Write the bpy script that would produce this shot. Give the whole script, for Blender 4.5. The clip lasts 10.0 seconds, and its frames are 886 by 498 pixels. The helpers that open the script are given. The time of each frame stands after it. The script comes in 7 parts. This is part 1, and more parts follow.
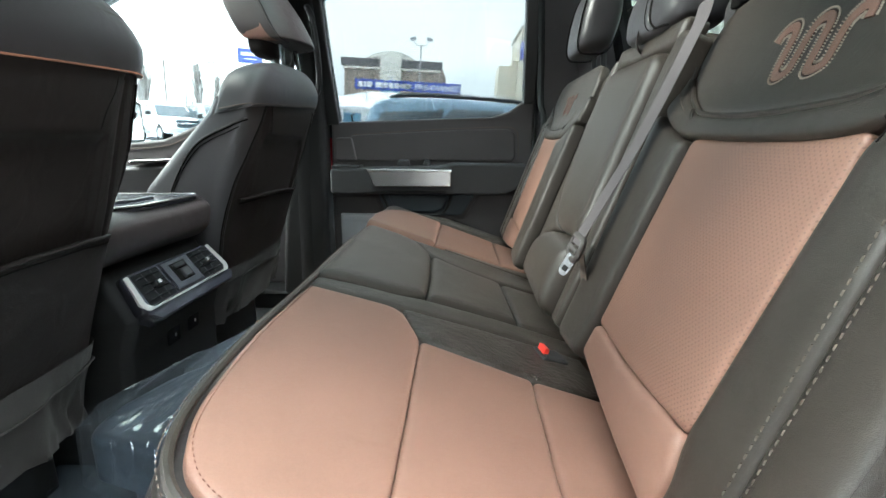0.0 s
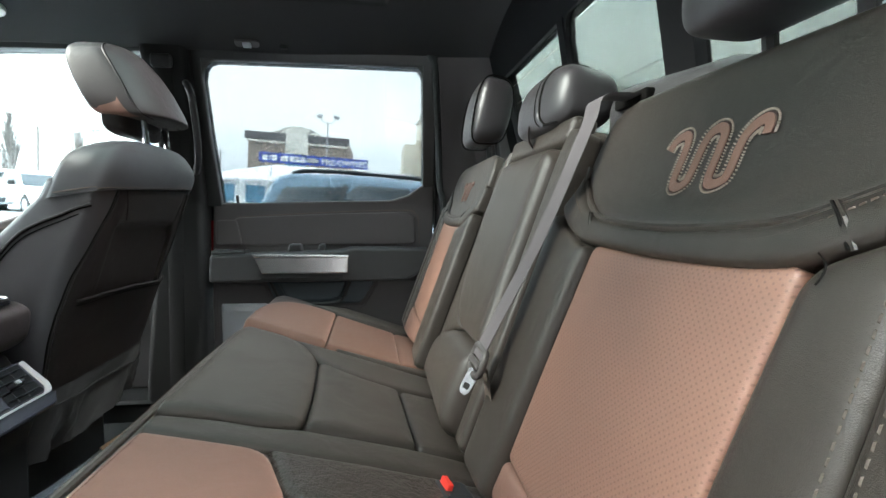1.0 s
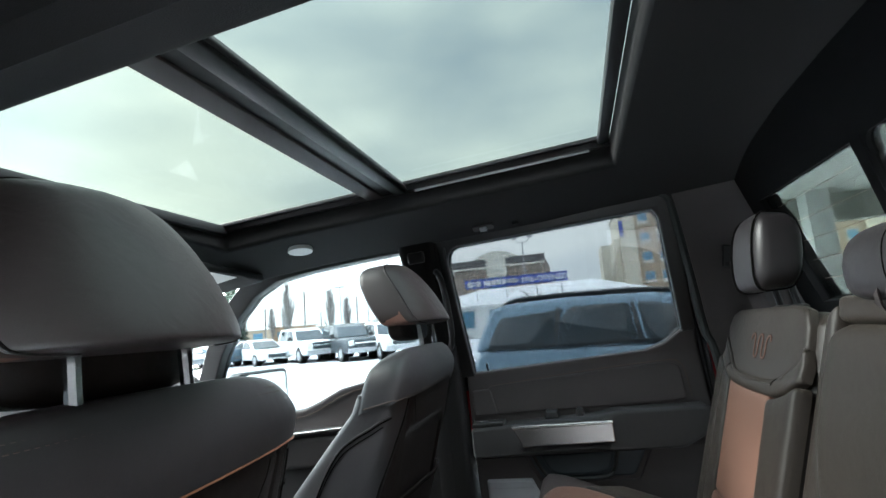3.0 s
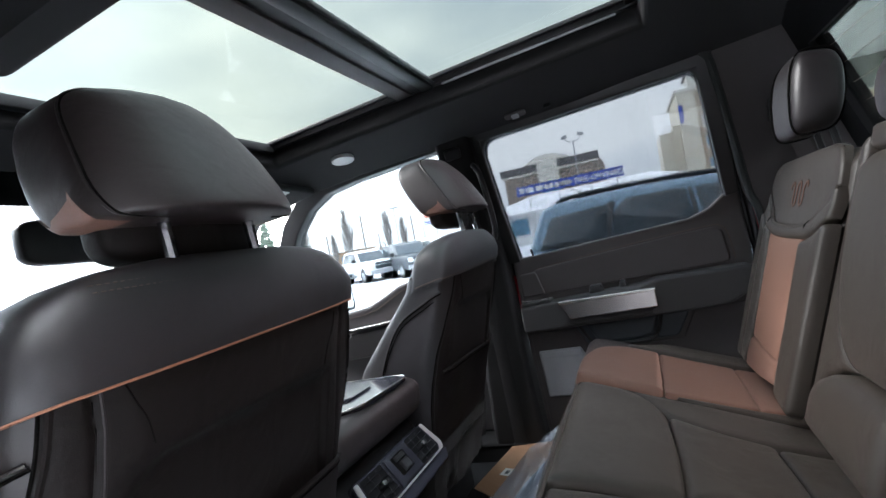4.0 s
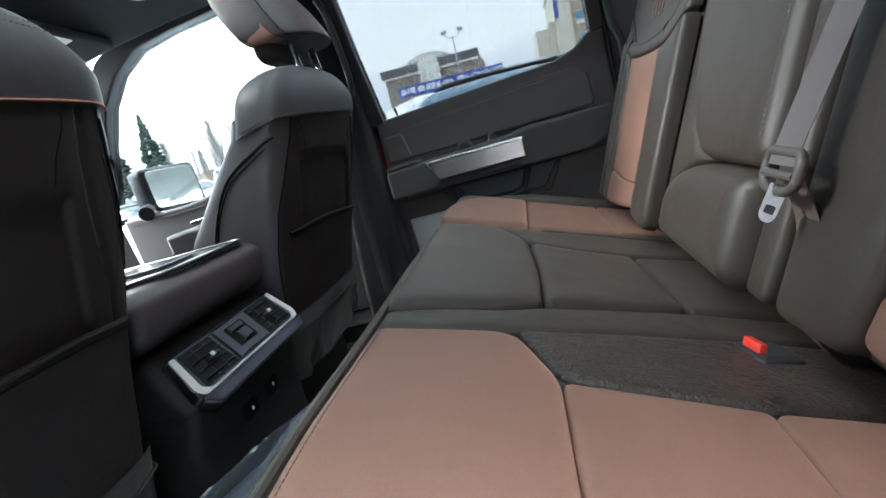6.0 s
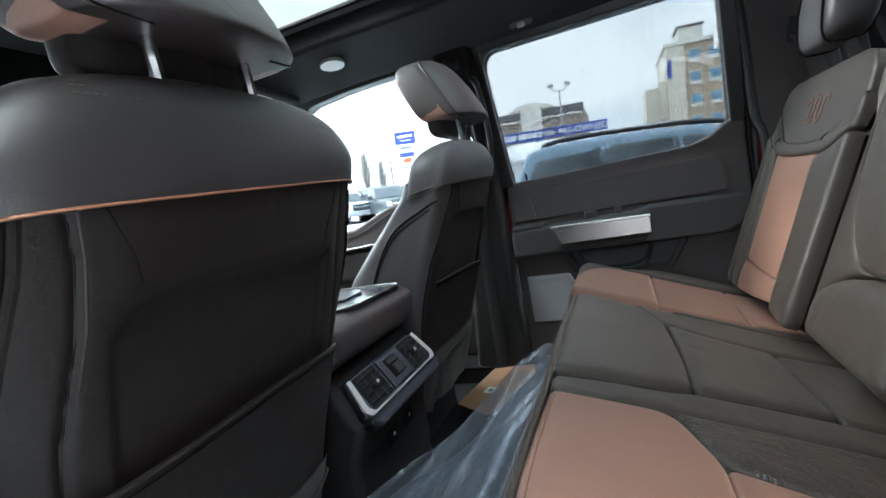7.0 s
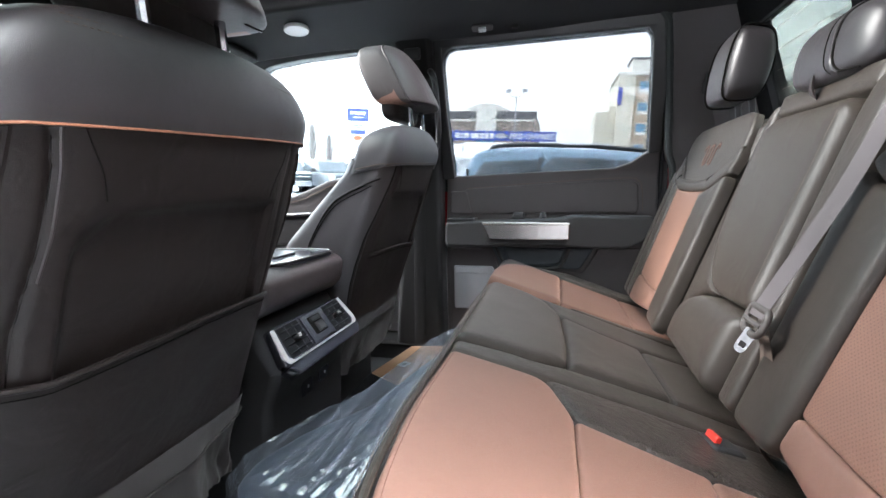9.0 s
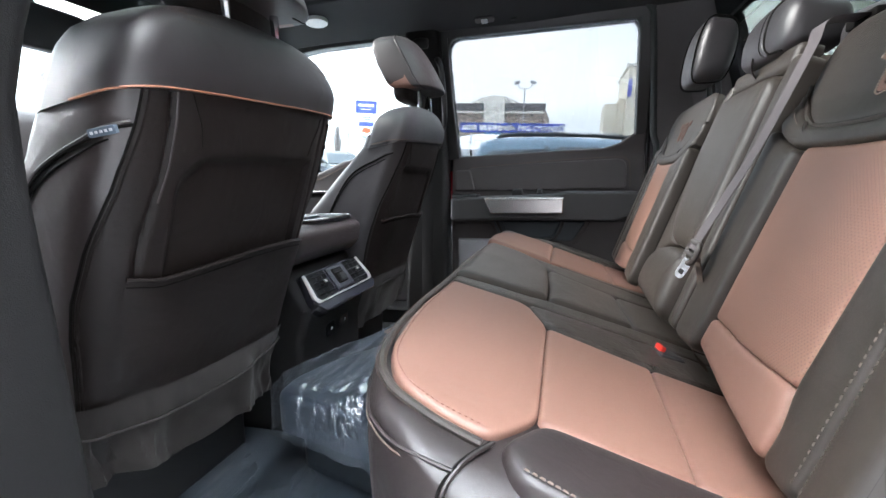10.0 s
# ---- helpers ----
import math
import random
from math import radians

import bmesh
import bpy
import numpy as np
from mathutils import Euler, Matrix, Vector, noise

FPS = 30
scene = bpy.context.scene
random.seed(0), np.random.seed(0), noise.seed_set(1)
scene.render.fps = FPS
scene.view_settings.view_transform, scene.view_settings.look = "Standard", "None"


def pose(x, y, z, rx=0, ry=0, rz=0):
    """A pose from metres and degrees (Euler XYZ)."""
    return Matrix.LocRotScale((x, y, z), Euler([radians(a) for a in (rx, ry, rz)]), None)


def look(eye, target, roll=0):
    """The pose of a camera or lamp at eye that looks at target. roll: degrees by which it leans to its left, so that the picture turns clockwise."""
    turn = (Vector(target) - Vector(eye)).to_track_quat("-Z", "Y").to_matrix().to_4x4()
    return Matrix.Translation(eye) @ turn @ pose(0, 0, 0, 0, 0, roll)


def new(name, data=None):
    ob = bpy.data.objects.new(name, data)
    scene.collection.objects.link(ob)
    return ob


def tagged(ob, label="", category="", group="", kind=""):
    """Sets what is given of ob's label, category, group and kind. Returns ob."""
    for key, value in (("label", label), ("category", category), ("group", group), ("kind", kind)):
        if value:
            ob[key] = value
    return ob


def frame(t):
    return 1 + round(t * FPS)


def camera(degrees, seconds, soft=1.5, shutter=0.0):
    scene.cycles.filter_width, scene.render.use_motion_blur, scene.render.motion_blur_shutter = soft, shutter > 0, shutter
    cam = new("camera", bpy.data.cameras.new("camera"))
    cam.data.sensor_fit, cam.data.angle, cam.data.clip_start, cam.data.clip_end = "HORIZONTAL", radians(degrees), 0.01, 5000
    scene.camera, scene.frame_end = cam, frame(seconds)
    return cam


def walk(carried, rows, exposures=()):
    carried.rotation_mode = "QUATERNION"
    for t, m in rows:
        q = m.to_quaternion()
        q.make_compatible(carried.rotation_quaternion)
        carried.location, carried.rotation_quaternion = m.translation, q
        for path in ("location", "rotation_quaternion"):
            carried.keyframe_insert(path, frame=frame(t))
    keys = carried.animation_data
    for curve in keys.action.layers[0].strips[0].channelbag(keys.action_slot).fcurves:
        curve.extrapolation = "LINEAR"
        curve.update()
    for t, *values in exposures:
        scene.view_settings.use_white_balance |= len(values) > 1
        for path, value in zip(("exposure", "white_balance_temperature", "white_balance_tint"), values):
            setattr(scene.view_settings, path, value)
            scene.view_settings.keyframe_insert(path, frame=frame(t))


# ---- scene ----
cam = camera(86.7, 10.0)
PATH = [
    (0, (0.06, -0.951, 0.736), (-0.03, 0.993, 0.278), -0.3),
    (0.5, (0.042, -0.911, 0.745), (0.165, 1.059, 0.427), 0.4),
    (1, (0.096, -0.839, 0.772), (0.389, 1.133, 0.612), -0.0),
    (1.5, (0.108, -0.789, 0.795), (0.557, 1.159, 0.739), -2.5),
    (2, (0.082, -0.766, 0.815), (0.417, 1.205, 0.87), -4.7),
    (2.5, (0.015, -0.777, 0.871), (-0.025, 1.209, 1.107), -7.4),
    (3, (-0.029, -0.81, 0.94), (-0.525, 1.092, 1.31), -8.1),
    (3.2, (-0.027, -0.822, 0.946), (-0.68, 1.034, 1.306), -9.0),
    (4.3, (0.049, -0.874, 0.82), (-0.741, 0.96, 0.718), -14.2),
    (4.5, (0.065, -0.882, 0.799), (-0.602, 0.992, 0.589), -14.7),
    (5, (0.056, -0.797, 0.692), (-0.451, 1.095, 0.293), -17.3),
    (5.2, (0.04, -0.758, 0.66), (-0.391, 1.138, 0.191), -17.8),
    (6.3, (-0.001, -0.706, 0.711), (-0.465, 1.199, 0.319), -15.5),
    (6.5, (-0.023, -0.739, 0.734), (-0.566, 1.157, 0.402), -14.3),
    (7, (-0.064, -0.838, 0.772), (-0.794, 1.015, 0.587), -10.7),
    (7.5, (-0.061, -0.864, 0.756), (-0.718, 1.011, 0.53), -6.9),
    (8, (-0.053, -0.84, 0.751), (-0.566, 1.074, 0.48), -3.3),
    (8.5, (-0.058, -0.912, 0.755), (-0.504, 1.019, 0.484), -1.2),
    (9, (-0.025, -0.926, 0.758), (-0.503, 0.999, 0.498), -1.4),
    (9.5, (0.016, -0.943, 0.703), (-0.501, 0.97, 0.434), -1.9),
    (10, (0.027, -1.103, 0.701), (-0.482, 0.809, 0.412), -1.3),
]
LIGHT = [(0, 3.88, 6150, 0), (1, 3.9, 6200, 2), (1.5, 3.95, 6200, 4), (2, 4.15, 6200, 4), (2.5, 3.57, 6100, 4), (3, 3.05, 6050, 4), (4.5, 3.2, 6050, 16), (5, 3.54, 6000, 14), (6.5, 3.53, 5900, 4), (7.5, 3.7, 6050, 7), (8.5, 4.31, 6150, 11), (10, 3.88, 6150, 12)]
walk(cam, [(t, look(eye, target, roll)) for t, eye, target, roll in PATH], LIGHT)

# ---- light ----
LOT = Matrix.Rotation(radians(1.2), 4, "X") @ Matrix.Rotation(radians(3.7), 4, "Y")  # the cab stands nose down on the lot
world = bpy.data.worlds.new("overcast_sky")
scene.world = world
world.use_nodes = True
SUN_UP, SUN_AZ = radians(38), radians(118)


def build_sky():
    nt = world.node_tree
    nt.nodes.clear()
    N = nt.nodes.new
    out, bg, sky, mix = N("ShaderNodeOutputWorld"), N("ShaderNodeBackground"), N("ShaderNodeTexSky"), N("ShaderNodeMixRGB")
    sky.sky_type, sky.sun_disc, sky.sun_elevation, sky.sun_rotation = "NISHITA", False, SUN_UP, SUN_AZ
    tc, mp, noi, ramp = N("ShaderNodeTexCoord"), N("ShaderNodeMapping"), N("ShaderNodeTexNoise"), N("ShaderNodeValToRGB")
    mp.inputs["Scale"].default_value = (1.0, 1.0, 2.6)
    noi.inputs["Scale"].default_value, noi.inputs["Detail"].default_value, noi.inputs["Roughness"].default_value = 1.7, 5, 0.5
    ramp.color_ramp.elements[0].position, ramp.color_ramp.elements[0].color = 0.36, (7.4, 8.3, 9.2, 1)
    ramp.color_ramp.elements[1].position, ramp.color_ramp.elements[1].color = 0.64, (15.4, 15.3, 14.2, 1)
    mix.inputs[0].default_value = 0.92
    nt.links.new(tc.outputs["Generated"], mp.inputs[0])
    nt.links.new(mp.outputs[0], noi.inputs["Vector"])
    nt.links.new(noi.outputs["Fac"], ramp.inputs[0])
    nt.links.new(sky.outputs[0], mix.inputs[1])
    nt.links.new(ramp.outputs[0], mix.inputs[2])
    # the bright patch of cloud before the hidden sun
    dot, p0, pw, gl, sm = N("ShaderNodeVectorMath"), N("ShaderNodeMath"), N("ShaderNodeMath"), N("ShaderNodeMixRGB"), N("ShaderNodeMixRGB")
    dot.operation, dot.inputs[1].default_value = "DOT_PRODUCT", (-0.93, -0.08, 0.36)
    p0.operation, p0.inputs[1].default_value = "MAXIMUM", 0.0
    pw.operation, pw.inputs[1].default_value = "POWER", 8.0
    gl.blend_type, gl.inputs[1].default_value, gl.inputs[2].default_value = "MIX", (0, 0, 0, 1), (22, 21.8, 21.3, 1)
    sm.blend_type, sm.inputs[0].default_value = "ADD", 1.0
    nt.links.new(tc.outputs["Generated"], dot.inputs[0])
    nt.links.new(dot.outputs["Value"], p0.inputs[0])
    nt.links.new(p0.outputs[0], pw.inputs[0])
    nt.links.new(pw.outputs[0], gl.inputs[0])
    # thicker, darker cloud on the side away from the sun
    away, mr, dk = N("ShaderNodeVectorMath"), N("ShaderNodeMapRange"), N("ShaderNodeMixRGB")
    away.operation, away.inputs[1].default_value = "DOT_PRODUCT", (0.30, 0.95, 0.0)
    mr.interpolation_type = "SMOOTHSTEP"
    mr.inputs["From Min"].default_value, mr.inputs["From Max"].default_value = 0.25, 0.80
    mr.inputs["To Min"].default_value, mr.inputs["To Max"].default_value = 1.0, 0.75
    dk.blend_type, dk.inputs[0].default_value = "MULTIPLY", 1.0
    nt.links.new(tc.outputs["Generated"], away.inputs[0])
    nt.links.new(away.outputs["Value"], mr.inputs["Value"])
    nt.links.new(mix.outputs[0], dk.inputs[1])
    nt.links.new(mr.outputs[0], dk.inputs[2])
    # an overcast sky grows brighter towards the zenith
    sep, zr, zen = N("ShaderNodeSeparateXYZ"), N("ShaderNodeMapRange"), N("ShaderNodeMixRGB")
    zr.interpolation_type = "SMOOTHSTEP"
    zr.inputs["From Min"].default_value, zr.inputs["From Max"].default_value = 0.60, 0.97
    zr.inputs["To Min"].default_value, zr.inputs["To Max"].default_value = 1.0, 2.2
    zen.blend_type, zen.inputs[0].default_value = "MULTIPLY", 1.0
    nt.links.new(tc.outputs["Generated"], sep.inputs[0])
    nt.links.new(sep.outputs["Z"], zr.inputs["Value"])
    nt.links.new(dk.outputs[0], zen.inputs[1])
    nt.links.new(zr.outputs[0], zen.inputs[2])
    nt.links.new(zen.outputs[0], sm.inputs[1])
    nt.links.new(gl.outputs[0], sm.inputs[2])
    # a small warm break in the cloud beside it
    d2, p2, w2, g2, s2 = N("ShaderNodeVectorMath"), N("ShaderNodeMath"), N("ShaderNodeMath"), N("ShaderNodeMixRGB"), N("ShaderNodeMixRGB")
    d2.operation, d2.inputs[1].default_value = "DOT_PRODUCT", (-0.69, 0.61, 0.39)
    p2.operation, p2.inputs[1].default_value = "MAXIMUM", 0.0
    w2.operation, w2.inputs[1].default_value = "POWER", 30.0
    g2.inputs[1].default_value, g2.inputs[2].default_value = (0, 0, 0, 1), (2.6, 1.9, 0.2, 1)
    s2.blend_type, s2.inputs[0].default_value = "ADD", 1.0
    nt.links.new(tc.outputs["Generated"], d2.inputs[0])
    nt.links.new(d2.outputs["Value"], p2.inputs[0])
    nt.links.new(p2.outputs[0], w2.inputs[0])
    nt.links.new(w2.outputs[0], g2.inputs[0])
    nt.links.new(sm.outputs[0], s2.inputs[1])
    nt.links.new(g2.outputs[0], s2.inputs[2])
    nt.links.new(s2.outputs[0], bg.inputs[0])
    bg.inputs[1].default_value = 0.12
    nt.links.new(bg.outputs[0], out.inputs[0])


build_sky()
sun = new("sun", bpy.data.lights.new("sun", "SUN"))
sun.data.energy, sun.data.angle, sun.data.color = 0.55, radians(14), (1.0, 0.95, 0.88)
sun.matrix_world = look((-24, -3, 19), (0, 0, 0))

# ---- materials ----
from mathutils import geometry


def material(name, colour, rough=0.5, metal=0.0, scale=200.0, vary=0.25, big=6.0, spec=0.5, cells=False, bump=0.15, sheen=0.0, fold=0.0, folds=30.0):
    """A surface with fine relief and two scales of variation."""
    m = bpy.data.materials.new(name)
    m.use_nodes = True
    nt = m.node_tree
    b = nt.nodes["Principled BSDF"]
    N, L = nt.nodes.new, nt.links.new
    tc = N("ShaderNodeTexCoord")
    n1, n2, mul, hue = N("ShaderNodeTexNoise"), N("ShaderNodeTexNoise"), N("ShaderNodeMapRange"), N("ShaderNodeMixRGB")
    n1.inputs["Scale"].default_value, n1.inputs["Detail"].default_value = big, 4
    n2.inputs["Scale"].default_value, n2.inputs["Detail"].default_value = scale, 3
    L(tc.outputs["Object"], n1.inputs["Vector"])
    L(tc.outputs["Object"], n2.inputs["Vector"])
    add = N("ShaderNodeMath")
    add.operation = "ADD"
    L(n1.outputs["Fac"], add.inputs[0])
    L(n2.outputs["Fac"], add.inputs[1])
    mul.inputs["From Min"].default_value, mul.inputs["From Max"].default_value = 0.6, 1.4
    mul.inputs["To Min"].default_value, mul.inputs["To Max"].default_value = 1 - vary, 1 + vary
    L(add.outputs[0], mul.inputs["Value"])
    hue.blend_type, hue.inputs[0].default_value = "MULTIPLY", 1.0
    hue.inputs[1].default_value = (*colour, 1)
    L(mul.outputs[0], hue.inputs[2])
    L(hue.outputs[0], b.inputs["Base Color"])
    rr = N("ShaderNodeMapRange")
    rr.inputs["To Min"].default_value, rr.inputs["To Max"].default_value = max(rough - 0.08, 0.02), min(rough + 0.08, 1)
    L(n1.outputs["Fac"], rr.inputs["Value"])
    L(rr.outputs[0], b.inputs["Roughness"])
    b.inputs["Metallic"].default_value = metal
    b.inputs["Specular IOR Level"].default_value = spec
    if sheen:
        b.inputs["Sheen Weight"].default_value = sheen
    if bump:
        bp = N("ShaderNodeBump")
        bp.inputs["Strength"].default_value, bp.inputs["Distance"].default_value = bump, 0.002
        if cells:
            v = N("ShaderNodeTexVoronoi")
            v.feature = "DISTANCE_TO_EDGE"
            v.inputs["Scale"].default_value = cells
            L(tc.outputs["Object"], v.inputs["Vector"])
            cl = N("ShaderNodeMath")
            cl.operation, cl.inputs[1].default_value = "MINIMUM", 0.25
            L(v.outputs["Distance"], cl.inputs[0])
            ad = N("ShaderNodeMath")
            ad.operation = "MULTIPLY_ADD"
            ad.inputs[1].default_value = 2.0
            L(cl.outputs[0], ad.inputs[0])
            L(n2.outputs["Fac"], ad.inputs[2])
            L(ad.outputs[0], bp.inputs["Height"])
        else:
            L(n2.outputs["Fac"], bp.inputs["Height"])
        if fold:
            # soft wrinkles of a stretched cover
            n3, b3 = N("ShaderNodeTexNoise"), N("ShaderNodeBump")
            n3.inputs["Scale"].default_value, n3.inputs["Detail"].default_value, n3.inputs["Distortion"].default_value = folds, 2, 1.2
            b3.inputs["Strength"].default_value, b3.inputs["Distance"].default_value = fold, 0.006
            L(tc.outputs["Object"], n3.inputs["Vector"])
            L(n3.outputs["Fac"], b3.inputs["Height"])
            L(b3.outputs[0], bp.inputs["Normal"])
        L(bp.outputs[0], b.inputs["Normal"])
    return m


def perforated(m, pitch=0.0044, hole=0.00082):
    """Rows of small dark holes over a leather, in its own y and z."""
    nt = m.node_tree
    N, L = nt.nodes.new, nt.links.new
    b = nt.nodes["Principled BSDF"]
    src = b.inputs["Base Color"].links[0].from_socket
    tc, sep = N("ShaderNodeTexCoord"), N("ShaderNodeSeparateXYZ")
    L(tc.outputs["Object"], sep.inputs[0])

    def math_node(op, a, c=None, d=None):
        n = N("ShaderNodeMath")
        n.operation = op
        for k, v in enumerate((a, c, d)):
            if v is None:
                continue
            if isinstance(v, (int, float)):
                n.inputs[k].default_value = v
            else:
                L(v, n.inputs[k])
        return n.outputs[0]

    a = math_node("MULTIPLY", math_node("ADD", sep.outputs[1], sep.outputs[2]), 0.7071)
    c = math_node("MULTIPLY", math_node("SUBTRACT", sep.outputs[1], sep.outputs[2]), 0.7071)
    ds = []
    for q in (a, c):
        f = math_node("FRACT", math_node("DIVIDE", q, pitch))
        ds.append(math_node("POWER", math_node("SUBTRACT", f, 0.5), 2.0))
    d = math_node("SQRT", math_node("ADD", ds[0], ds[1]))
    fac = math_node("LESS_THAN", d, hole / pitch)
    mix = N("ShaderNodeMixRGB")
    L(fac, mix.inputs[0])
    L(src, mix.inputs[1])
    mix.inputs[2].default_value = (0.130, 0.067, 0.048, 1)
    L(mix.outputs[0], b.inputs["Base Color"])
    return m


def glass(name, tint, gloss=1.0, rough=0.0, dirt=0.0):
    m = bpy.data.materials.new(name)
    m.use_nodes = True
    nt = m.node_tree
    nt.nodes.clear()
    N, L = nt.nodes.new, nt.links.new
    out, tr, gl, mx, fr = N("ShaderNodeOutputMaterial"), N("ShaderNodeBsdfTransparent"), N("ShaderNodeBsdfGlossy"), N("ShaderNodeMixShader"), N("ShaderNodeLayerWeight")
    tr.inputs[0].default_value = (*tint, 1)
    gl.inputs[0].default_value, gl.inputs[1].default_value = (gloss, gloss, gloss, 1), rough
    fr.inputs[0].default_value = 0.5
    pw, sc = N("ShaderNodeMath"), N("ShaderNodeMath")
    pw.operation, pw.inputs[1].default_value = "POWER", 4.0
    sc.operation, sc.inputs[1].default_value, sc.inputs[2].default_value = "MULTIPLY_ADD", 0.22, 0.02
    L(fr.outputs["Facing"], pw.inputs[0])
    L(pw.outputs[0], sc.inputs[0])
    L(sc.outputs[0], mx.inputs[0])
    L(tr.outputs[0], mx.inputs[1])
    L(gl.outputs[0], mx.inputs[2])
    last = mx
    if dirt:
        df, m2, no, rp = N("ShaderNodeBsdfDiffuse"), N("ShaderNodeMixShader"), N("ShaderNodeTexNoise"), N("ShaderNodeMapRange")
        df.inputs[0].default_value = (0.7, 0.68, 0.64, 1)
        no.inputs["Scale"].default_value, no.inputs["Detail"].default_value = 5.0, 6
        rp.inputs["From Min"].default_value, rp.inputs["From Max"].default_value, rp.inputs["To Max"].default_value = 0.45, 0.75, dirt
        L(no.outputs["Fac"], rp.inputs["Value"])
        L(rp.outputs[0], m2.inputs[0])
        L(mx.outputs[0], m2.inputs[1])
        L(df.outputs[0], m2.inputs[2])
        last = m2
    L(last.outputs[0], out.inputs[0])
    return m


DARK = material("dark_leather", (0.0230, 0.0183, 0.0146), 0.38, cells=950, scale=600, vary=0.2, big=9, bump=0.20, spec=0.5, fold=0.15, folds=26)
BROWN = material("brown_black_leather", (0.0172, 0.0125, 0.0124), 0.41, cells=950, scale=600, vary=0.2, big=9, bump=0.17, spec=0.6, fold=0.15)
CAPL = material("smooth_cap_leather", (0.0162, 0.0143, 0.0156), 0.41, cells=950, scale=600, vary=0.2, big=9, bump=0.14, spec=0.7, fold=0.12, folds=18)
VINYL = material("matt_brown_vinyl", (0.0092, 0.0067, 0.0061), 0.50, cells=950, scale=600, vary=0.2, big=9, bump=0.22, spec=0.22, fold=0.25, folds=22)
VENTCH = material("satin_vent_metal", (0.50, 0.48, 0.46), 0.34, metal=0.75, scale=300, vary=0.04, bump=0.02)
TAN = material("tan_leather", (0.200, 0.107, 0.079), 0.42, cells=950, scale=600, vary=0.13, big=8, bump=0.22, fold=0.14, folds=22)
TANP = perforated(material("perforated_tan_leather", (0.212, 0.114, 0.083), 0.45, cells=950, scale=600, vary=0.13, big=8, bump=0.16))
PIPING = material("copper_piping", (0.27, 0.115, 0.062), 0.5, scale=500, bump=0.1)
MARKBR = material("dark_brown_suede", (0.040, 0.022, 0.017), 0.8, scale=900, bump=0.1)
THREAD = material("pale_thread", (0.058, 0.046, 0.036), 0.8, scale=900, bump=0.1)
WTHREAD = material("white_thread", (0.27, 0.235, 0.195), 0.8, scale=900, bump=0.1)
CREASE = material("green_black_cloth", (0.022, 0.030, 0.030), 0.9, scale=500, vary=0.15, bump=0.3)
TTHREAD = material("tan_thread", (0.13, 0.055, 0.037), 0.8, scale=900, bump=0.1)
DTHREAD = material("brown_thread", (0.10, 0.075, 0.06), 0.8, scale=900, bump=0.1)
# near-black: real on threads and slots, painted-in shade along seams and folds
SEAM = material("dark_thread_seam_shade", (0.0038, 0.0034, 0.0030), 0.9, scale=500, bump=0.1, spec=0.1)
PLAST = material("soft_dark_plastic", (0.058, 0.051, 0.052), 0.55, scale=700, vary=0.12, bump=0.25)
RETRACT = material("charcoal_plastic", (0.030, 0.029, 0.030), 0.5, scale=700, vary=0.12, bump=0.25)
GLOSSB = material("gloss_black_trim", (0.010, 0.010, 0.013), 0.16, scale=300, vary=0.1, bump=0.0)
PLASTB = material("black_plastic", (0.014, 0.014, 0.015), 0.42, scale=700, vary=0.12, bump=0.15)
BLUEPL = material("blue_black_pocket", (0.034, 0.046, 0.057), 0.5, scale=700, vary=0.12, bump=0.2)
GREYPL = material("light_grey_grille", (0.33, 0.335, 0.36), 0.5, scale=900, vary=0.06, bump=0.35)
MATT = material("matt_black_trim", (0.007, 0.007, 0.008), 0.85, scale=700, vary=0.15, bump=0.2, spec=0.15)
CREASED = material("creased_dark_leather", (0.0200, 0.0152, 0.0124), 0.30, cells=210, scale=120, vary=0.12, big=9, bump=0.5, fold=0.42, folds=60)
LINER = material("headliner_cloth", (0.0075, 0.0070, 0.0076), 0.95, scale=500, vary=0.2, big=3, bump=0.3)
CARPET = material("carpet", (0.014, 0.014, 0.015), 0.95, scale=420, vary=0.4, big=7, bump=0.7)
TAGCL = material("blue_grey_tag", (0.055, 0.075, 0.10), 0.8, scale=600, vary=0.1, bump=0.2)
SKIRT = material("grey_skirt_cloth", (0.026, 0.023, 0.022), 0.9, scale=600, vary=0.2, big=8, bump=0.35, sheen=0.05, spec=0.25)
CHROME = material("satin_chrome", (0.72, 0.71, 0.70), 0.22, metal=1.0, scale=300, vary=0.04, bump=0.02)
BRUSH = material("brushed_trim", (0.46, 0.44, 0.44), 0.22, metal=1.0, scale=300, vary=0.03, bump=0.0)
STEEL = material("bright_steel", (0.40, 0.41, 0.43), 0.18, metal=1.0, scale=200, vary=0.04, bump=0.0)
BELT = material("belt_webbing", (0.092, 0.081, 0.085), 0.72, scale=800, vary=0.1, bump=0.4)
SLIDER = material("warm_grey_plastic", (0.058, 0.052, 0.049), 0.4, scale=500, vary=0.08, bump=0.1)
RED = material("red_button", (0.75, 0.045, 0.03), 0.35, scale=300, vary=0.05, bump=0.0)
REDPAINT = material("red_body_paint", (0.14, 0.005, 0.009), 0.2, scale=300, vary=0.05, bump=0.0)
RUBBER = material("rubber_seal", (0.02, 0.024, 0.024), 0.6, scale=300, vary=0.1, bump=0.1)
CARD = material("cardboard", (0.36, 0.20, 0.11), 0.85, scale=150, vary=0.12, bump=0.1)
WHITE = material("white_plastic", (0.72, 0.72, 0.70), 0.45, scale=300, vary=0.04, bump=0.05)
MATRUB = material("blue_black_mat", (0.045, 0.060, 0.082), 0.4, scale=90, vary=0.25, bump=0.3)
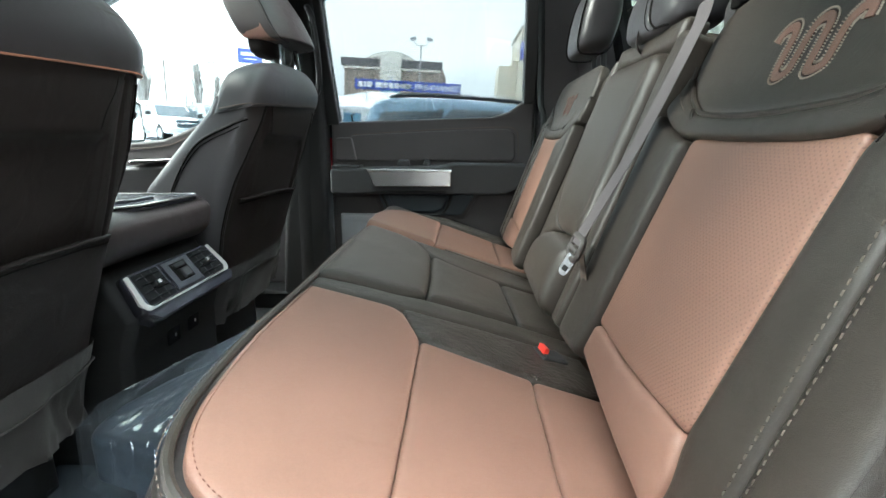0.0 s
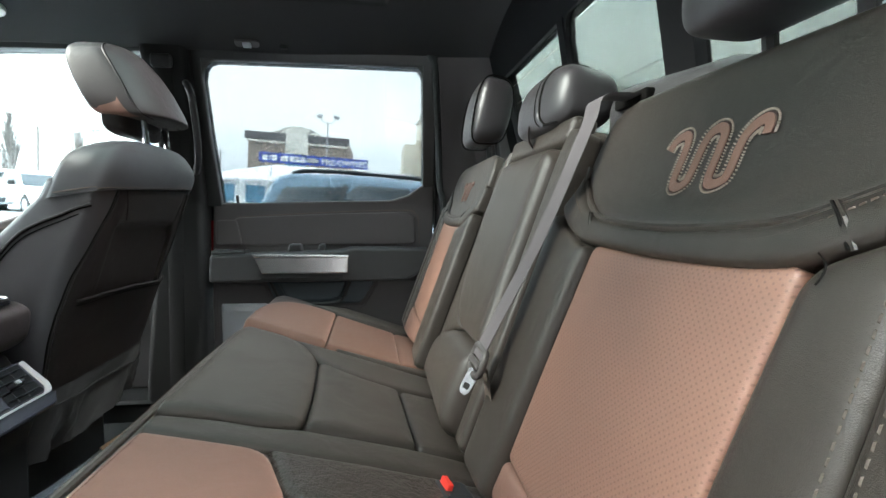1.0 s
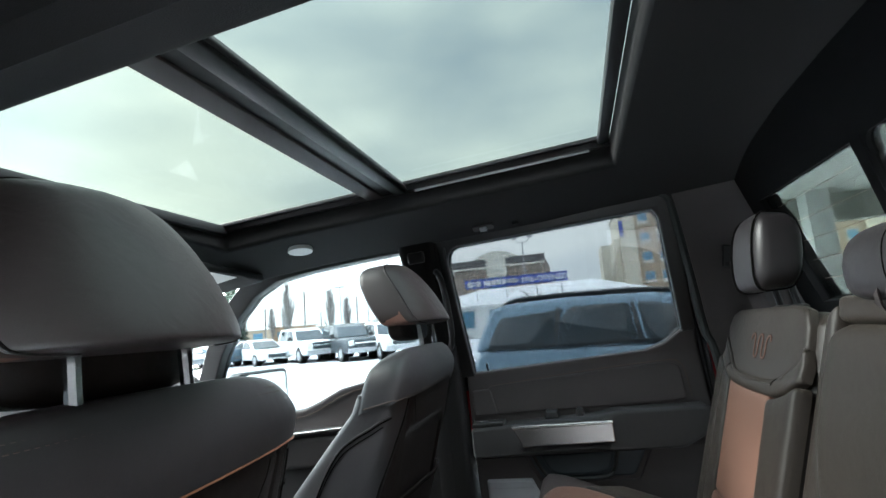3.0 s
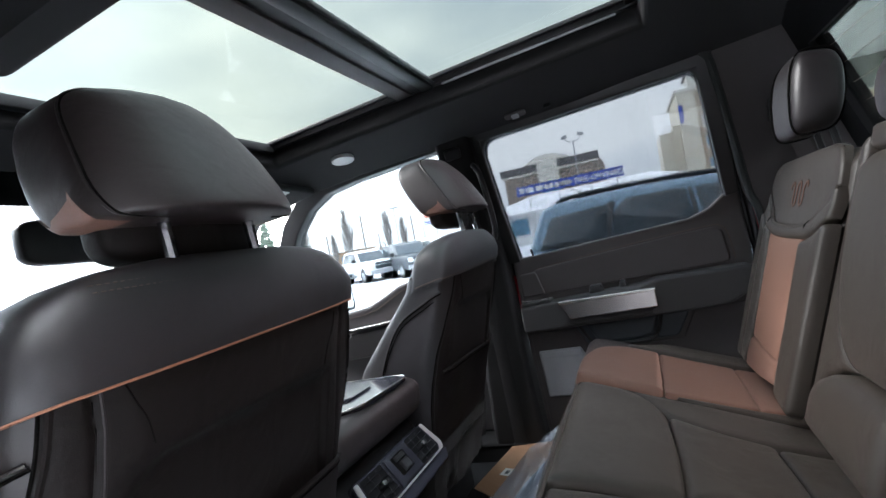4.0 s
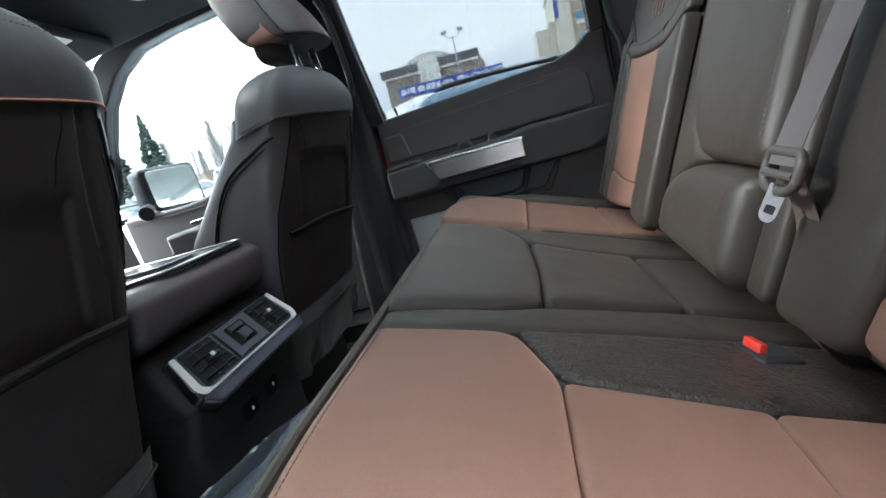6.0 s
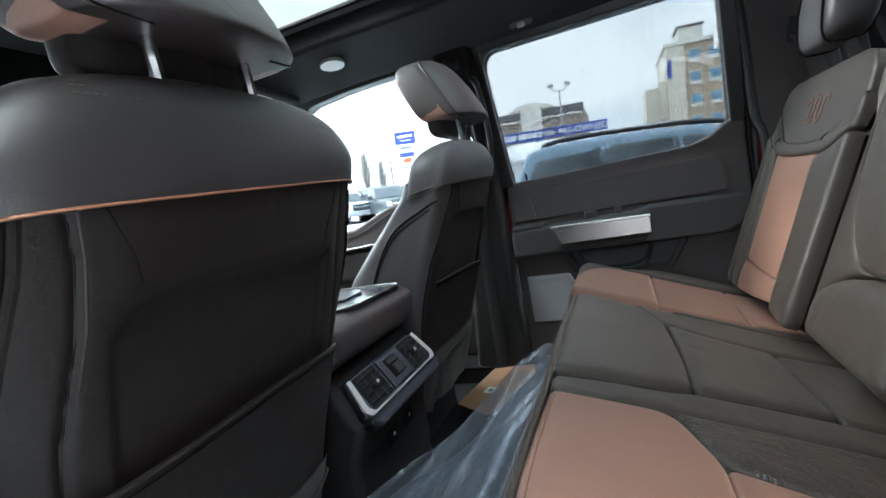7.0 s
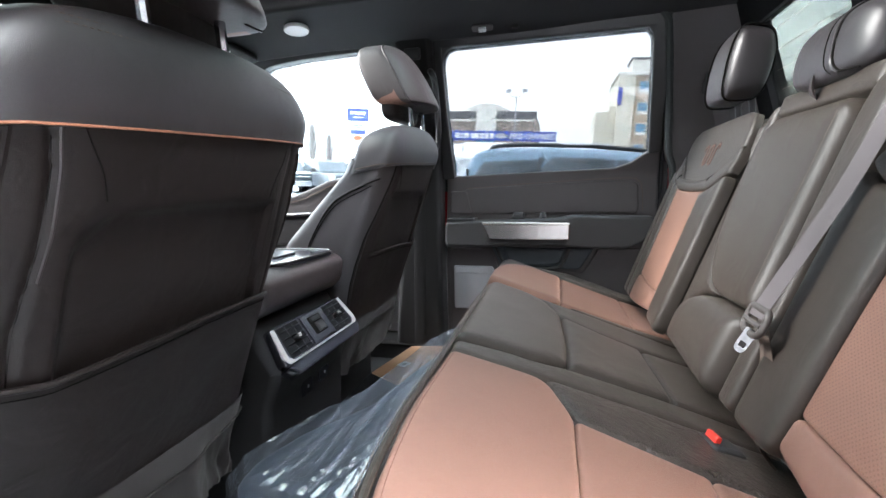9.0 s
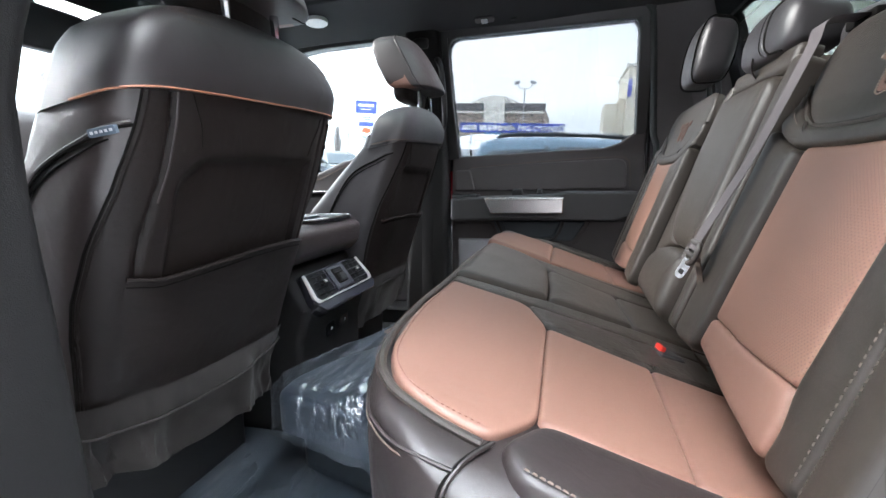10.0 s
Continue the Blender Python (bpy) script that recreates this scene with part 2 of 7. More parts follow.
PILLAR = material("dark_pillar_plastic", (0.0085, 0.0083, 0.0087), 0.65, scale=700, vary=0.12, bump=0.25, spec=0.25)
CLEAR = glass("clear_glass", (0.43, 0.455, 0.465))
TINTED = glass("tinted_door_glass", (0.235, 0.246, 0.257), dirt=0.03)
ROOFGL = glass("tinted_roof_glass", (0.25, 0.27, 0.265), gloss=0.2)
REARGL = glass("tinted_rear_glass", (0.28, 0.30, 0.29), dirt=0.03)

# ---- mesh helpers ----
def mesh_object(name, verts, faces, mat, parent=None, label="", smooth=True):
    me = bpy.data.meshes.new(name)
    me.from_pydata([tuple(v) for v in verts], [], faces)
    me.validate()
    bm = bmesh.new()
    bm.from_mesh(me)
    bmesh.ops.recalc_face_normals(bm, faces=bm.faces)
    if smooth:
        for f in bm.faces:
            f.smooth = True
        for e in bm.edges:
            if len(e.link_faces) == 2 and e.calc_face_angle(0) > radians(42):
                e.smooth = False
    bm.to_mesh(me)
    bm.free()
    me.materials.append(mat)
    ob = new(name, me)
    if mat in (CLEAR, TINTED, ROOFGL, REARGL):
        ob.visible_shadow = False
    if parent is not None:
        ob.parent = parent
    if label:
        tagged(ob, label)
    return ob


def thing(name, label, category, group="", kind="", at=(0, 0, 0)):
    ob = new(name)
    ob.empty_display_size = 0.05
    ob.location = at
    return tagged(ob, label, category, group, kind)


def frame_of(o, u, v):
    """A map of (a, b, h) onto the plane through o along u and v; h goes along its normal."""
    o, u, v = Vector(o), Vector(u).normalized(), Vector(v).normalized()
    n = u.cross(v).normalized()
    return lambda a, b, h=0.0: o + u * a + v * b + n * h


def rounded(pts, r, n=5):
    """A closed outline with its corners rounded; r is one radius or one a corner."""
    out = []
    k = len(pts)
    for i in range(k):
        p, a, b = Vector(pts[i]), Vector(pts[i - 1]), Vector(pts[(i + 1) % k])
        q = r[i] if isinstance(r, (list, tuple)) else r
        q = min(q, 0.45 * (a - p).length, 0.45 * (b - p).length)
        if q < 1e-5:
            out.append(p)
            continue
        s, e = p + (a - p).normalized() * q, p + (b - p).normalized() * q
        for j in range(n + 1):
            t = j / n
            out.append(s * (1 - t) ** 2 + p * 2 * t * (1 - t) + e * t * t)
    return out


def resampled(pts, step, closed=True):
    pts = [Vector(p) for p in pts]
    out = []
    ends = list(zip(pts, pts[1:] + pts[:1])) if closed else list(zip(pts, pts[1:]))
    for a, b in ends:
        n = max(1, round((b - a).length / step))
        out += [a + (b - a) * (j / n) for j in range(n)]
    if not closed:
        out.append(pts[-1])
    return out


def spline(pts, n=8, closed=False):
    """A smooth line through points."""
    pts = [Vector(p) for p in pts]
    k, out = len(pts), []
    for i in range(k if closed else k - 1):
        p1, p2 = pts[i], pts[(i + 1) % k]
        p0 = pts[i - 1] if closed or i else p1 + (p1 - p2)
        p3 = pts[(i + 2) % k] if closed or i + 2 < k else p2 + (p2 - p1)
        for j in range(n):
            t = j / n
            out.append(0.5 * (2 * p1 + (p2 - p0) * t + (2 * p0 - 5 * p1 + 4 * p2 - p3) * t * t + (3 * p1 - p0 - 3 * p2 + p3) * t**3))
    if not closed:
        out.append(pts[-1])
    return out


def cushion_mesh(outline, surf, puff=0.012, r=0.03, step=0.013, drop=0.02, crease=0.0, seed=0, grow=0.0018):
    """A padded panel: full in the middle, falling to its seams."""
    edge = resampled(outline, step * 0.7)
    k = len(edge)
    turn = math.copysign(1, sum(edge[i].x * edge[(i + 1) % k].y - edge[(i + 1) % k].x * edge[i].y for i in range(k)))
    wide = []
    for i in range(k):
        t = edge[(i + 1) % k] - edge[i - 1]
        wide.append(edge[i] + Vector((t.y, -t.x)).normalized() * grow * turn)
    edge = wide
    E = np.array([(p.x, p.y) for p in edge])
    A, B = E, np.roll(E, -1, 0)
    lo, hi = E.min(0), E.max(0)
    gx, gy = np.meshgrid(np.arange(lo[0], hi[0], step), np.arange(lo[1], hi[1], step))
    P = np.stack([gx.ravel() + (np.arange(gx.size) // gx.shape[1] % 2) * step * 0.5, gy.ravel()], 1)
    D = B - A

    def dist(Q):
        W = Q[:, None] - A
        t = np.clip((W * D).sum(-1) / np.maximum((D * D).sum(-1), 1e-12), 0, 1)
        return np.sqrt(((W - t[..., None] * D) ** 2).sum(-1)).min(1)

    inside = np.zeros(len(P), bool)
    for a, b in zip(A, B):
        c = (a[1] > P[:, 1]) != (b[1] > P[:, 1])
        with np.errstate(divide="ignore", invalid="ignore"):
            inside ^= c & (P[:, 0] < (b[0] - a[0]) * (P[:, 1] - a[1]) / (b[1] - a[1]) + a[0])
    P = P[inside]
    far = 0.75 * r
    P = P[dist(P) > far + step * 0.5] if len(P) else P
    # rows of points that follow the seam, so that the roll-off stays even
    T = np.roll(E, -1, 0) - np.roll(E, 1, 0)
    T /= np.maximum(np.linalg.norm(T, axis=1), 1e-9)[:, None]
    inward = np.stack([-T[:, 1], T[:, 0]], 1) * turn
    for q in (0.06, 0.16, 0.30, 0.50, 0.75):
        Rg = E + inward * (q * r)
        Rg = Rg[dist(Rg) > q * r * 0.93]
        gap = max(0.002, 0.10 * r)
        keep = []
        for p in Rg:
            if not keep or np.hypot(*(p - keep[-1])) > gap:
                keep.append(p)
        if keep:
            P = np.concatenate([P, np.array(keep)]) if len(P) else np.array(keep)
    ok = np.zeros(len(P), bool)
    for a, b in zip(A, B):
        c = (a[1] > P[:, 1]) != (b[1] > P[:, 1])
        with np.errstate(divide="ignore", invalid="ignore"):
            ok ^= c & (P[:, 0] < (b[0] - a[0]) * (P[:, 1] - a[1]) / (b[1] - a[1]) + a[0])
    P = P[ok]
    flat = [Vector(p) for p in E] + [Vector(p) for p in P]
    n = len(E)
    vs, _, fs, *_ = geometry.delaunay_2d_cdt(flat, [(i, (i + 1) % n) for i in range(n)], [], 1, 1e-6)
    Q = np.array([(v.x, v.y) for v in vs])
    d = dist(Q)
    t = np.clip(d / r, 0, 1)
    near = np.clip(d / (0.30 * r), 0, 1)
    h = puff * (0.5 * np.sqrt(np.maximum(1 - (1 - near) ** 2, 0)) + 0.5 * np.sqrt(np.maximum(1 - (1 - t) ** 2, 0)))
    if crease:
        for k, q in enumerate(Q):
            h[k] += crease * min(t[k], 1) * noise.fractal((q[0] * 9 + seed, q[1] * 9, seed), 0.7, 2.0, 3)
    verts = [surf(q[0], q[1], hh) for q, hh in zip(Q, h)]
    faces = [tuple(f) for f in fs]
    count = {}
    for f in faces:
        for a, b in zip(f, f[1:] + f[:1]):
            count[(a, b)] = 1
    low = {}
    for a, b in list(count):
        if (b, a) not in count:
            for v in (a, b):
                if v not in low:
                    low[v] = len(verts)
                    verts.append(surf(Q[v][0], Q[v][1], -drop))
            faces.append((b, a, low[a], low[b]))
    return verts, faces


def panel(name, outline, surf, mat, parent, label="", **kw):
    v, f = cushion_mesh(outline, surf, **kw)
    if mat in (DARK, TAN, TANP, CREASED, BROWN):
        ring = resampled(outline, 0.012)
        pale = mat in (TAN, TANP)
        # cord along the joint, its dark colour standing in for the crease's shade
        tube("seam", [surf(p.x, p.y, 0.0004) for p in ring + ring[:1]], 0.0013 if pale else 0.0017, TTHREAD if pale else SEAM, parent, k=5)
    return mesh_object(name, v, f, mat, parent, label)


def slab_mesh(outline, surf, lo, hi, r=0.01, seg=4, both=False):
    """A solid with this outline from height lo to hi, its upper edge (or both) rounded by r."""
    pts = [Vector(p) for p in outline]
    k = len(pts)
    area = sum(pts[i].x * pts[(i + 1) % k].y - pts[(i + 1) % k].x * pts[i].y for i in range(k))
    if area < 0:
        pts.reverse()
    norm = []
    for i in range(k):
        e1, e2 = (pts[i] - pts[i - 1]), (pts[(i + 1) % k] - pts[i])
        n1, n2 = Vector((-e1.y, e1.x)).normalized(), Vector((-e2.y, e2.x)).normalized()
        m = (n1 + n2)
        norm.append(m.normalized() / max(0.5, m.normalized().dot(n1)) if m.length > 1e-6 else n1)
    rings = []
    if both:
        rings += [(r * (1 - math.sin(math.pi / 2 * j / seg)), lo + r * (1 - math.cos(math.pi / 2 * j / seg))) for j in range(seg)]
        rings += [(0, lo + r)]
    else:
        rings += [(0, lo)]
    rings += [(r * (1 - math.cos(math.pi / 2 * j / seg)), hi - r + r * math.sin(math.pi / 2 * j / seg)) for j in range(seg + 1)]
    if seg > 1:
        rings += [(r * 1.1, hi)]  # keeps the flat top free of the rounded edge's shading
    verts, faces = [], []
    for inset, h in rings:
        for p, n in zip(pts, norm):
            q = p + n * inset
            verts.append(surf(q.x, q.y, h))
    for a in range(len(rings) - 1):
        for i in range(k):
            j = (i + 1) % k
            faces.append((a * k + i, a * k + j, (a + 1) * k + j, (a + 1) * k + i))
    for base in (0, (len(rings) - 1) * k):
        tri = geometry.tessellate_polygon([[Vector((pts[i].x, pts[i].y, 0)) for i in range(k)]])
        faces += [tuple(base + v for v in t) for t in tri]
    return verts, faces


def slab(name, outline, surf, lo, hi, mat, parent, label="", r=0.01, seg=4, both=False):
    v, f = slab_mesh(outline, surf, lo, hi, r, seg, both)
    return mesh_object(name, v, f, mat, parent, label)


def box_mesh(c, s, r=0.004, m=None):
    f = frame_of((0, 0, 0), (1, 0, 0), (0, 1, 0))
    hx, hy = s[0] / 2, s[1] / 2
    rr = min(r, 0.45 * min(s))
    v, fa = slab_mesh(rounded([(-hx, -hy), (hx, -hy), (hx, hy), (-hx, hy)], rr, 3), f, -s[2] / 2, s[2] / 2, rr, 2, True)
    m = m or Matrix()
    return [m @ (p + Vector(c)) for p in v], fa


def box(name, c, s, mat, parent, label="", r=0.004, m=None):
    v, f = box_mesh(c, s, r, m)
    return mesh_object(name, v, f, mat, parent, label)


def tube_mesh(line, rad, k=8, flat=None):
    """A round cord along a line; flat=(normal, width, height) makes it a strap."""
    line = [Vector(p) for p in line]
    verts, faces = [], []
    up = Vector((0.31, 0.17, 0.93))
    for i, p in enumerate(line):
        t = (line[min(i + 1, len(line) - 1)] - line[max(i - 1, 0)]).normalized()
        a = t.cross(up if abs(t.dot(up)) < 0.95 else Vector((1, 0, 0))).normalized()
        b = a.cross(t)
        rr = rad[i] if isinstance(rad, (list, tuple)) else rad
        for j in range(k):
            w = 2 * math.pi * j / k
            verts.append(p + a * (rr * math.cos(w)) + b * (rr * math.sin(w)))
    for i in range(len(line) - 1):
        for j in range(k):
            faces.append((i * k + j, i * k + (j + 1) % k, (i + 1) * k + (j + 1) % k, (i + 1) * k + j))
    faces += [tuple(range(k - 1, -1, -1)), tuple(range((len(line) - 1) * k, len(line) * k))]
    return verts, faces


def tube(name, line, rad, mat, parent, label="", k=8):
    v, f = tube_mesh(line, rad, k)
    return mesh_object(name, v, f, mat, parent, label)


def strap_mesh(line, side, width, thick):
    """A flat band along a line, wide along side."""
    verts, faces = [], []
    side = Vector(side).normalized()
    for i, p in enumerate(line):
        t = (Vector(line[min(i + 1, len(line) - 1)]) - Vector(line[max(i - 1, 0)])).normalized()
        n = t.cross(side).normalized()
        s = n.cross(t)
        for a, b in ((-1, -1), (-0.9, 1), (0.9, 1), (1, -1)):
            verts.append(Vector(p) + s * (a * width / 2) + n * (b * thick / 2))
    for i in range(len(line) - 1):
        for j in range(4):
            faces.append((i * 4 + j, i * 4 + (j + 1) % 4, i * 4 + 4 + (j + 1) % 4, i * 4 + 4 + j))
    n = (len(line) - 1) * 4
    faces += [(3, 2, 1, 0), (n, n + 1, n + 2, n + 3)]
    return verts, faces


def joined(pieces):
    verts, faces = [], []
    for v, f in pieces:
        b = len(verts)
        verts += list(v)
        faces += [tuple(i + b for i in q) for q in f]
    return verts, faces


def stitches(name, line, surf, h, mat, parent, gap=0.006, length=0.0038, wide=0.0011, slant=0.0):
    """A row of short thread stitches on a surface, along a line in its (a, b)."""
    pts = resampled(line, gap, closed=False)
    verts, faces = [], []
    for p, q in zip(pts, pts[1:]):
        d = (q - p).normalized()
        n = Vector((-d.y, d.x))
        c = (p + q) / 2
        d2 = (d + n * slant).normalized()
        b = len(verts)
        for s, w, e in ((-1, -1, 0), (-1, 1, 0), (1, 1, 0), (1, -1, 0), (-0.6, 0, 1), (0.6, 0, 1)):
            z = c + d2 * (s * length / 2) + n * (w * wide / 2)
            verts.append(surf(z.x, z.y, h + e * wide * 0.9))
        faces += [(b, b + 1, b + 4), (b + 1, b + 2, b + 5, b + 4), (b + 2, b + 3, b + 5), (b + 3, b, b + 4, b + 5)]
    ob = mesh_object(name, verts, faces, mat, parent)
    return tagged(ob, kind="stuff")


def blob_mesh(centre, size, e1=0.55, e2=0.55, nu=36, nv=20, warp=None):
    """A rounded pad; smaller e makes it squarer."""
    verts, faces = [], []

    def p(w, e):
        return math.copysign(abs(w) ** e, w)

    for i in range(nv + 1):
        th = -math.pi / 2 + math.pi * i / nv
        for j in range(nu):
            ph = 2 * math.pi * j / nu
            q = Vector((p(math.cos(th), e1) * p(math.cos(ph), e2), p(math.cos(th), e1) * p(math.sin(ph), e2), p(math.sin(th), e1)))
            q = Vector((q.x * size[0], q.y * size[1], q.z * size[2]))
            verts.append(Vector(centre) + (warp(q) if warp else q))
    for i in range(nv):
        for j in range(nu):
            faces.append((i * nu + j, i * nu + (j + 1) % nu, (i + 1) * nu + (j + 1) % nu, (i + 1) * nu + j))
    return verts, faces

# ---- the cab: shell ----
FLOOR = 0.08


def liner_z(x, y):
    return 1.345 - 0.075 * (abs(y) / 0.74) ** 3 - 0.02 * max(0.0, x - 0.1) - 0.05 * max(0.0, -x - 0.95)


def build_ceiling():
    """Headliner with the roof opening through it, and the roof skin above."""
    xs = [-1.36, -1.28, -1.2, -1.13, -1.10, -0.9, -0.7, -0.5, -0.3, -0.1, 0.1, 0.135, 0.2, 0.28, 0.36, 0.44, 0.50]
    ys = [-0.755, -0.70, -0.64, -0.58, -0.53, -0.475, -0.3, -0.1, 0.1, 0.3, 0.475, 0.53, 0.58, 0.64, 0.70, 0.755]
    verts, faces, index = [], [], {}

    def v(i, j, top):
        key = (i, j, top)
        if key not in index:
            index[key] = len(verts)
            z = liner_z(xs[i], ys[j])
            verts.append((xs[i], ys[j], 1.405 if top else z))
        return index[key]

    hole = lambda i, j: -1.11 < (xs[i] + xs[i + 1]) / 2 < 0.135 and abs(ys[j] + ys[j + 1]) / 2 < 0.475
    solid = {(i, j) for i in range(len(xs) - 1) for j in range(len(ys) - 1) if not hole(i, j)}
    for i, j in solid:
        faces.append((v(i, j, 0), v(i, j + 1, 0), v(i + 1, j + 1, 0), v(i + 1, j, 0)))
        faces.append((v(i, j, 1), v(i + 1, j, 1), v(i + 1, j + 1, 1), v(i, j + 1, 1)))
        for di, dj, a, b in ((-1, 0, (0, 0), (0, 1)), (1, 0, (1, 1), (1, 0)), (0, -1, (1, 0), (0, 0)), (0, 1, (0, 1), (1, 1))):
            if (i + di, j + dj) not in solid:
                p, q = (i + a[0], j + a[1]), (i + b[0], j + b[1])
                faces.append((v(*p, 0), v(*q, 0), v(*q, 1), v(*p, 1)))
    ob = mesh_object("ceiling", verts, faces, LINER)
    bev = ob.modifiers.new("soft", "BEVEL")
    bev.width, bev.segments, bev.limit_method, bev.angle_limit = 0.012, 3, "ANGLE", radians(50)
    tagged(ob, "black cloth headliner round a long glass roof", "ceiling", kind="structure")

    roof = thing("panoramic_roof", "twin-pane tinted glass roof with black crossbar and rails", "glass roof", kind="structure")
    up = frame_of((0, 0, 0), (1, 0, 0), (0, 1, 0))
    for x0, x1 in ((-1.115, -0.535), (-0.475, 0.15)):
        slab("pane", rounded([(x0, -0.49), (x1, -0.49), (x1, 0.49), (x0, 0.49)], 0.03), up, 1.408, 1.412, ROOFGL, roof, "tinted roof glass", r=0.001, seg=1)
    # the opening's rails and the crossbar in its several steps
    for s in (-1, 1):
        for k, (y, z, h, w) in enumerate(((0.466, 1.393, 0.026, 0.018), (0.452, 1.401, 0.012, 0.016))):
            box("rail", (-0.48, s * y, z), (1.25, w, h), PLASTB, roof, r=0.003)
        box("track", (-0.17, s * 0.461, 1.376), (0.5, 0.006, 0.006), GREYPL, roof, "pale track strip", r=0.001)
    for x, w, z, h, mt in ((-0.505, 0.112, 1.394, 0.022, PLASTB), (-0.548, 0.05, 1.381, 0.010, PLAST), (-0.468, 0.035, 1.380, 0.012, PLASTB), (-0.444, 0.010, 1.386, 0.008, PLASTB)):
        box("crossbar", (x, 0, z), (w, 0.93, h), mt, roof, r=0.003)
    slab("side_lip", resampled(rounded([(-0.78, 1.268), (0.17, 1.268), (0.17, 1.40), (-0.78, 1.40)], 0.02), 0.08), lambda x, z, h: Vector((x, -0.505 + h, z)), 0.0, 0.062, LINER, roof, "cloth-covered edge of the roof opening", r=0.02, seg=4)
    box("front_frame", (-1.095, 0, 1.385), (0.03, 0.93, 0.03), PLASTB, roof, r=0.006)
    box("rear_frame", (0.118, 0, 1.395), (0.028, 0.93, 0.02), PLASTB, roof, r=0.006)


build_ceiling()


def build_shell():
    up = frame_of((0, 0, 0), (1, 0, 0), (0, 1, 0))
    fl = slab("floor", [(-1.9, -0.86), (0.62, -0.86), (0.62, 0.90), (-1.9, 0.90)], up, FLOOR - 0.05, FLOOR, CARPET, None, r=0.002, seg=1)
    tagged(fl, "black carpeted cab floor", "floor", kind="structure")
    tun = slab_mesh([(-1.9, -0.17), (-0.4, -0.14), (-0.2, -0.1), (-0.2, 0.1), (-0.4, 0.14), (-1.9, 0.17)], up, FLOOR, FLOOR + 0.04, 0.03)
    ob = mesh_object("floor_tunnel", *tun, CARPET)
    tagged(ob, "low carpeted hump along the cab floor", "floor", kind="structure")
    # rear wall with the window opening through it
    rw = thing("wall_rear", "dark plastic rear wall of the cab round the back window", "wall", kind="structure")
    b = frame_of((0.504 + 0.29 * 1.184, 0, 0), (0, 1, 0), (-0.29, 0, 1))  # a along y, b up the slope; h to the rear
    L = 1.0412
    for n, pts in (
        ("lower_panel", [(-0.86, 0.1), (0.86, 0.1), (0.86, 0.895 * L), (-0.86, 0.895 * L)]),
        ("header", [(-0.76, 1.187 * L), (0.76, 1.187 * L), (0.76, 1.36 * L), (-0.76, 1.36 * L)]),
        ("side_panel", [(0.650, 0.895 * L), (0.80, 0.895 * L), (0.80, 1.187 * L), (0.640, 1.187 * L)]),
        ("side_panel", [(-0.80, 0.895 * L), (-0.65, 0.895 * L), (-0.64, 1.187 * L), (-0.80, 1.187 * L)]),
    ):
        slab(n, pts, b, 0.0, 0.05, MATT, rw, r=0.004, seg=2)
    win = thing("window_rear", "tinted sliding back window in three panes", "window", kind="structure")
    slab("pane", [(0.25, 0.885 * L), (0.70, 0.885 * L), (0.69, 1.21 * L), (0.165, 1.21 * L)], b, 0.016, 0.020, REARGL, win, r=0.0005, seg=1)
    slab("pane", [(-0.66, 0.885 * L), (-0.180, 0.885 * L), (-0.228, 1.21 * L), (-0.65, 1.21 * L)], b, 0.016, 0.020, REARGL, win, r=0.0005, seg=1)
    slab("sliding_pane", [(-0.13, 0.885 * L), (0.25, 0.885 * L), (0.160, 1.21 * L), (-0.170, 1.21 * L)], b, 0.008, 0.012, REARGL, win, r=0.0005, seg=1)
    slab("post", [(0.236, 0.885 * L), (0.264, 0.885 * L), (0.181, 1.187 * L), (0.153, 1.187 * L)], b, -0.004, 0.025, MATT, win, "black window post", r=0.004, seg=2)
    slab("post", [(-0.190, 0.885 * L), (-0.120, 0.885 * L), (-0.166, 1.187 * L), (-0.237, 1.187 * L)], b, -0.004, 0.025, MATT, win, "black window post", r=0.004, seg=2)
    for px, sx in ((0.158, 1), (-0.163, -1)):
        r = 0.042
        arc = [(px - sx * r * (1 - math.cos(a)), (1.189 - r * (1 - math.sin(a))) * L) for a in [math.pi / 2 * j / 6 for j in range(7)]]
        slab("corner", [(px + sx * 0.006, 1.189 * L)] + arc, b, 0.0, 0.024, MATT, win, r=0.001, seg=1)
    for k in range(5):
        z = 0.95 + 0.05 * k
        for y0, y1 in ((0.25, 0.60), (-0.64, -0.24)):
            v, f = tube_mesh([b(y0, z * L, 0.0145), b(y1, z * L, 0.0145)], 0.0005, 4)
            mesh_object("heater_wire", v, f, DTHREAD, win)


build_shell()


# ---- doors and pillars ----
def glass_y(x, z):
    return 0.905 - 0.08 * (x + 0.43) - 0.28 * (z - 0.80)


def door_in(x, z, h=0.0):
    """The inner face of the passenger side, h towards the cab."""
    y = 0.855 - 0.07 * (x + 0.43) + 0.14 * min(max(z - 0.45, 0), 0.35) if z <= 0.8 else 0.904 - 0.07 * (x + 0.43) - 0.28 * (z - 0.80)
    return Vector((x, y - h, z))


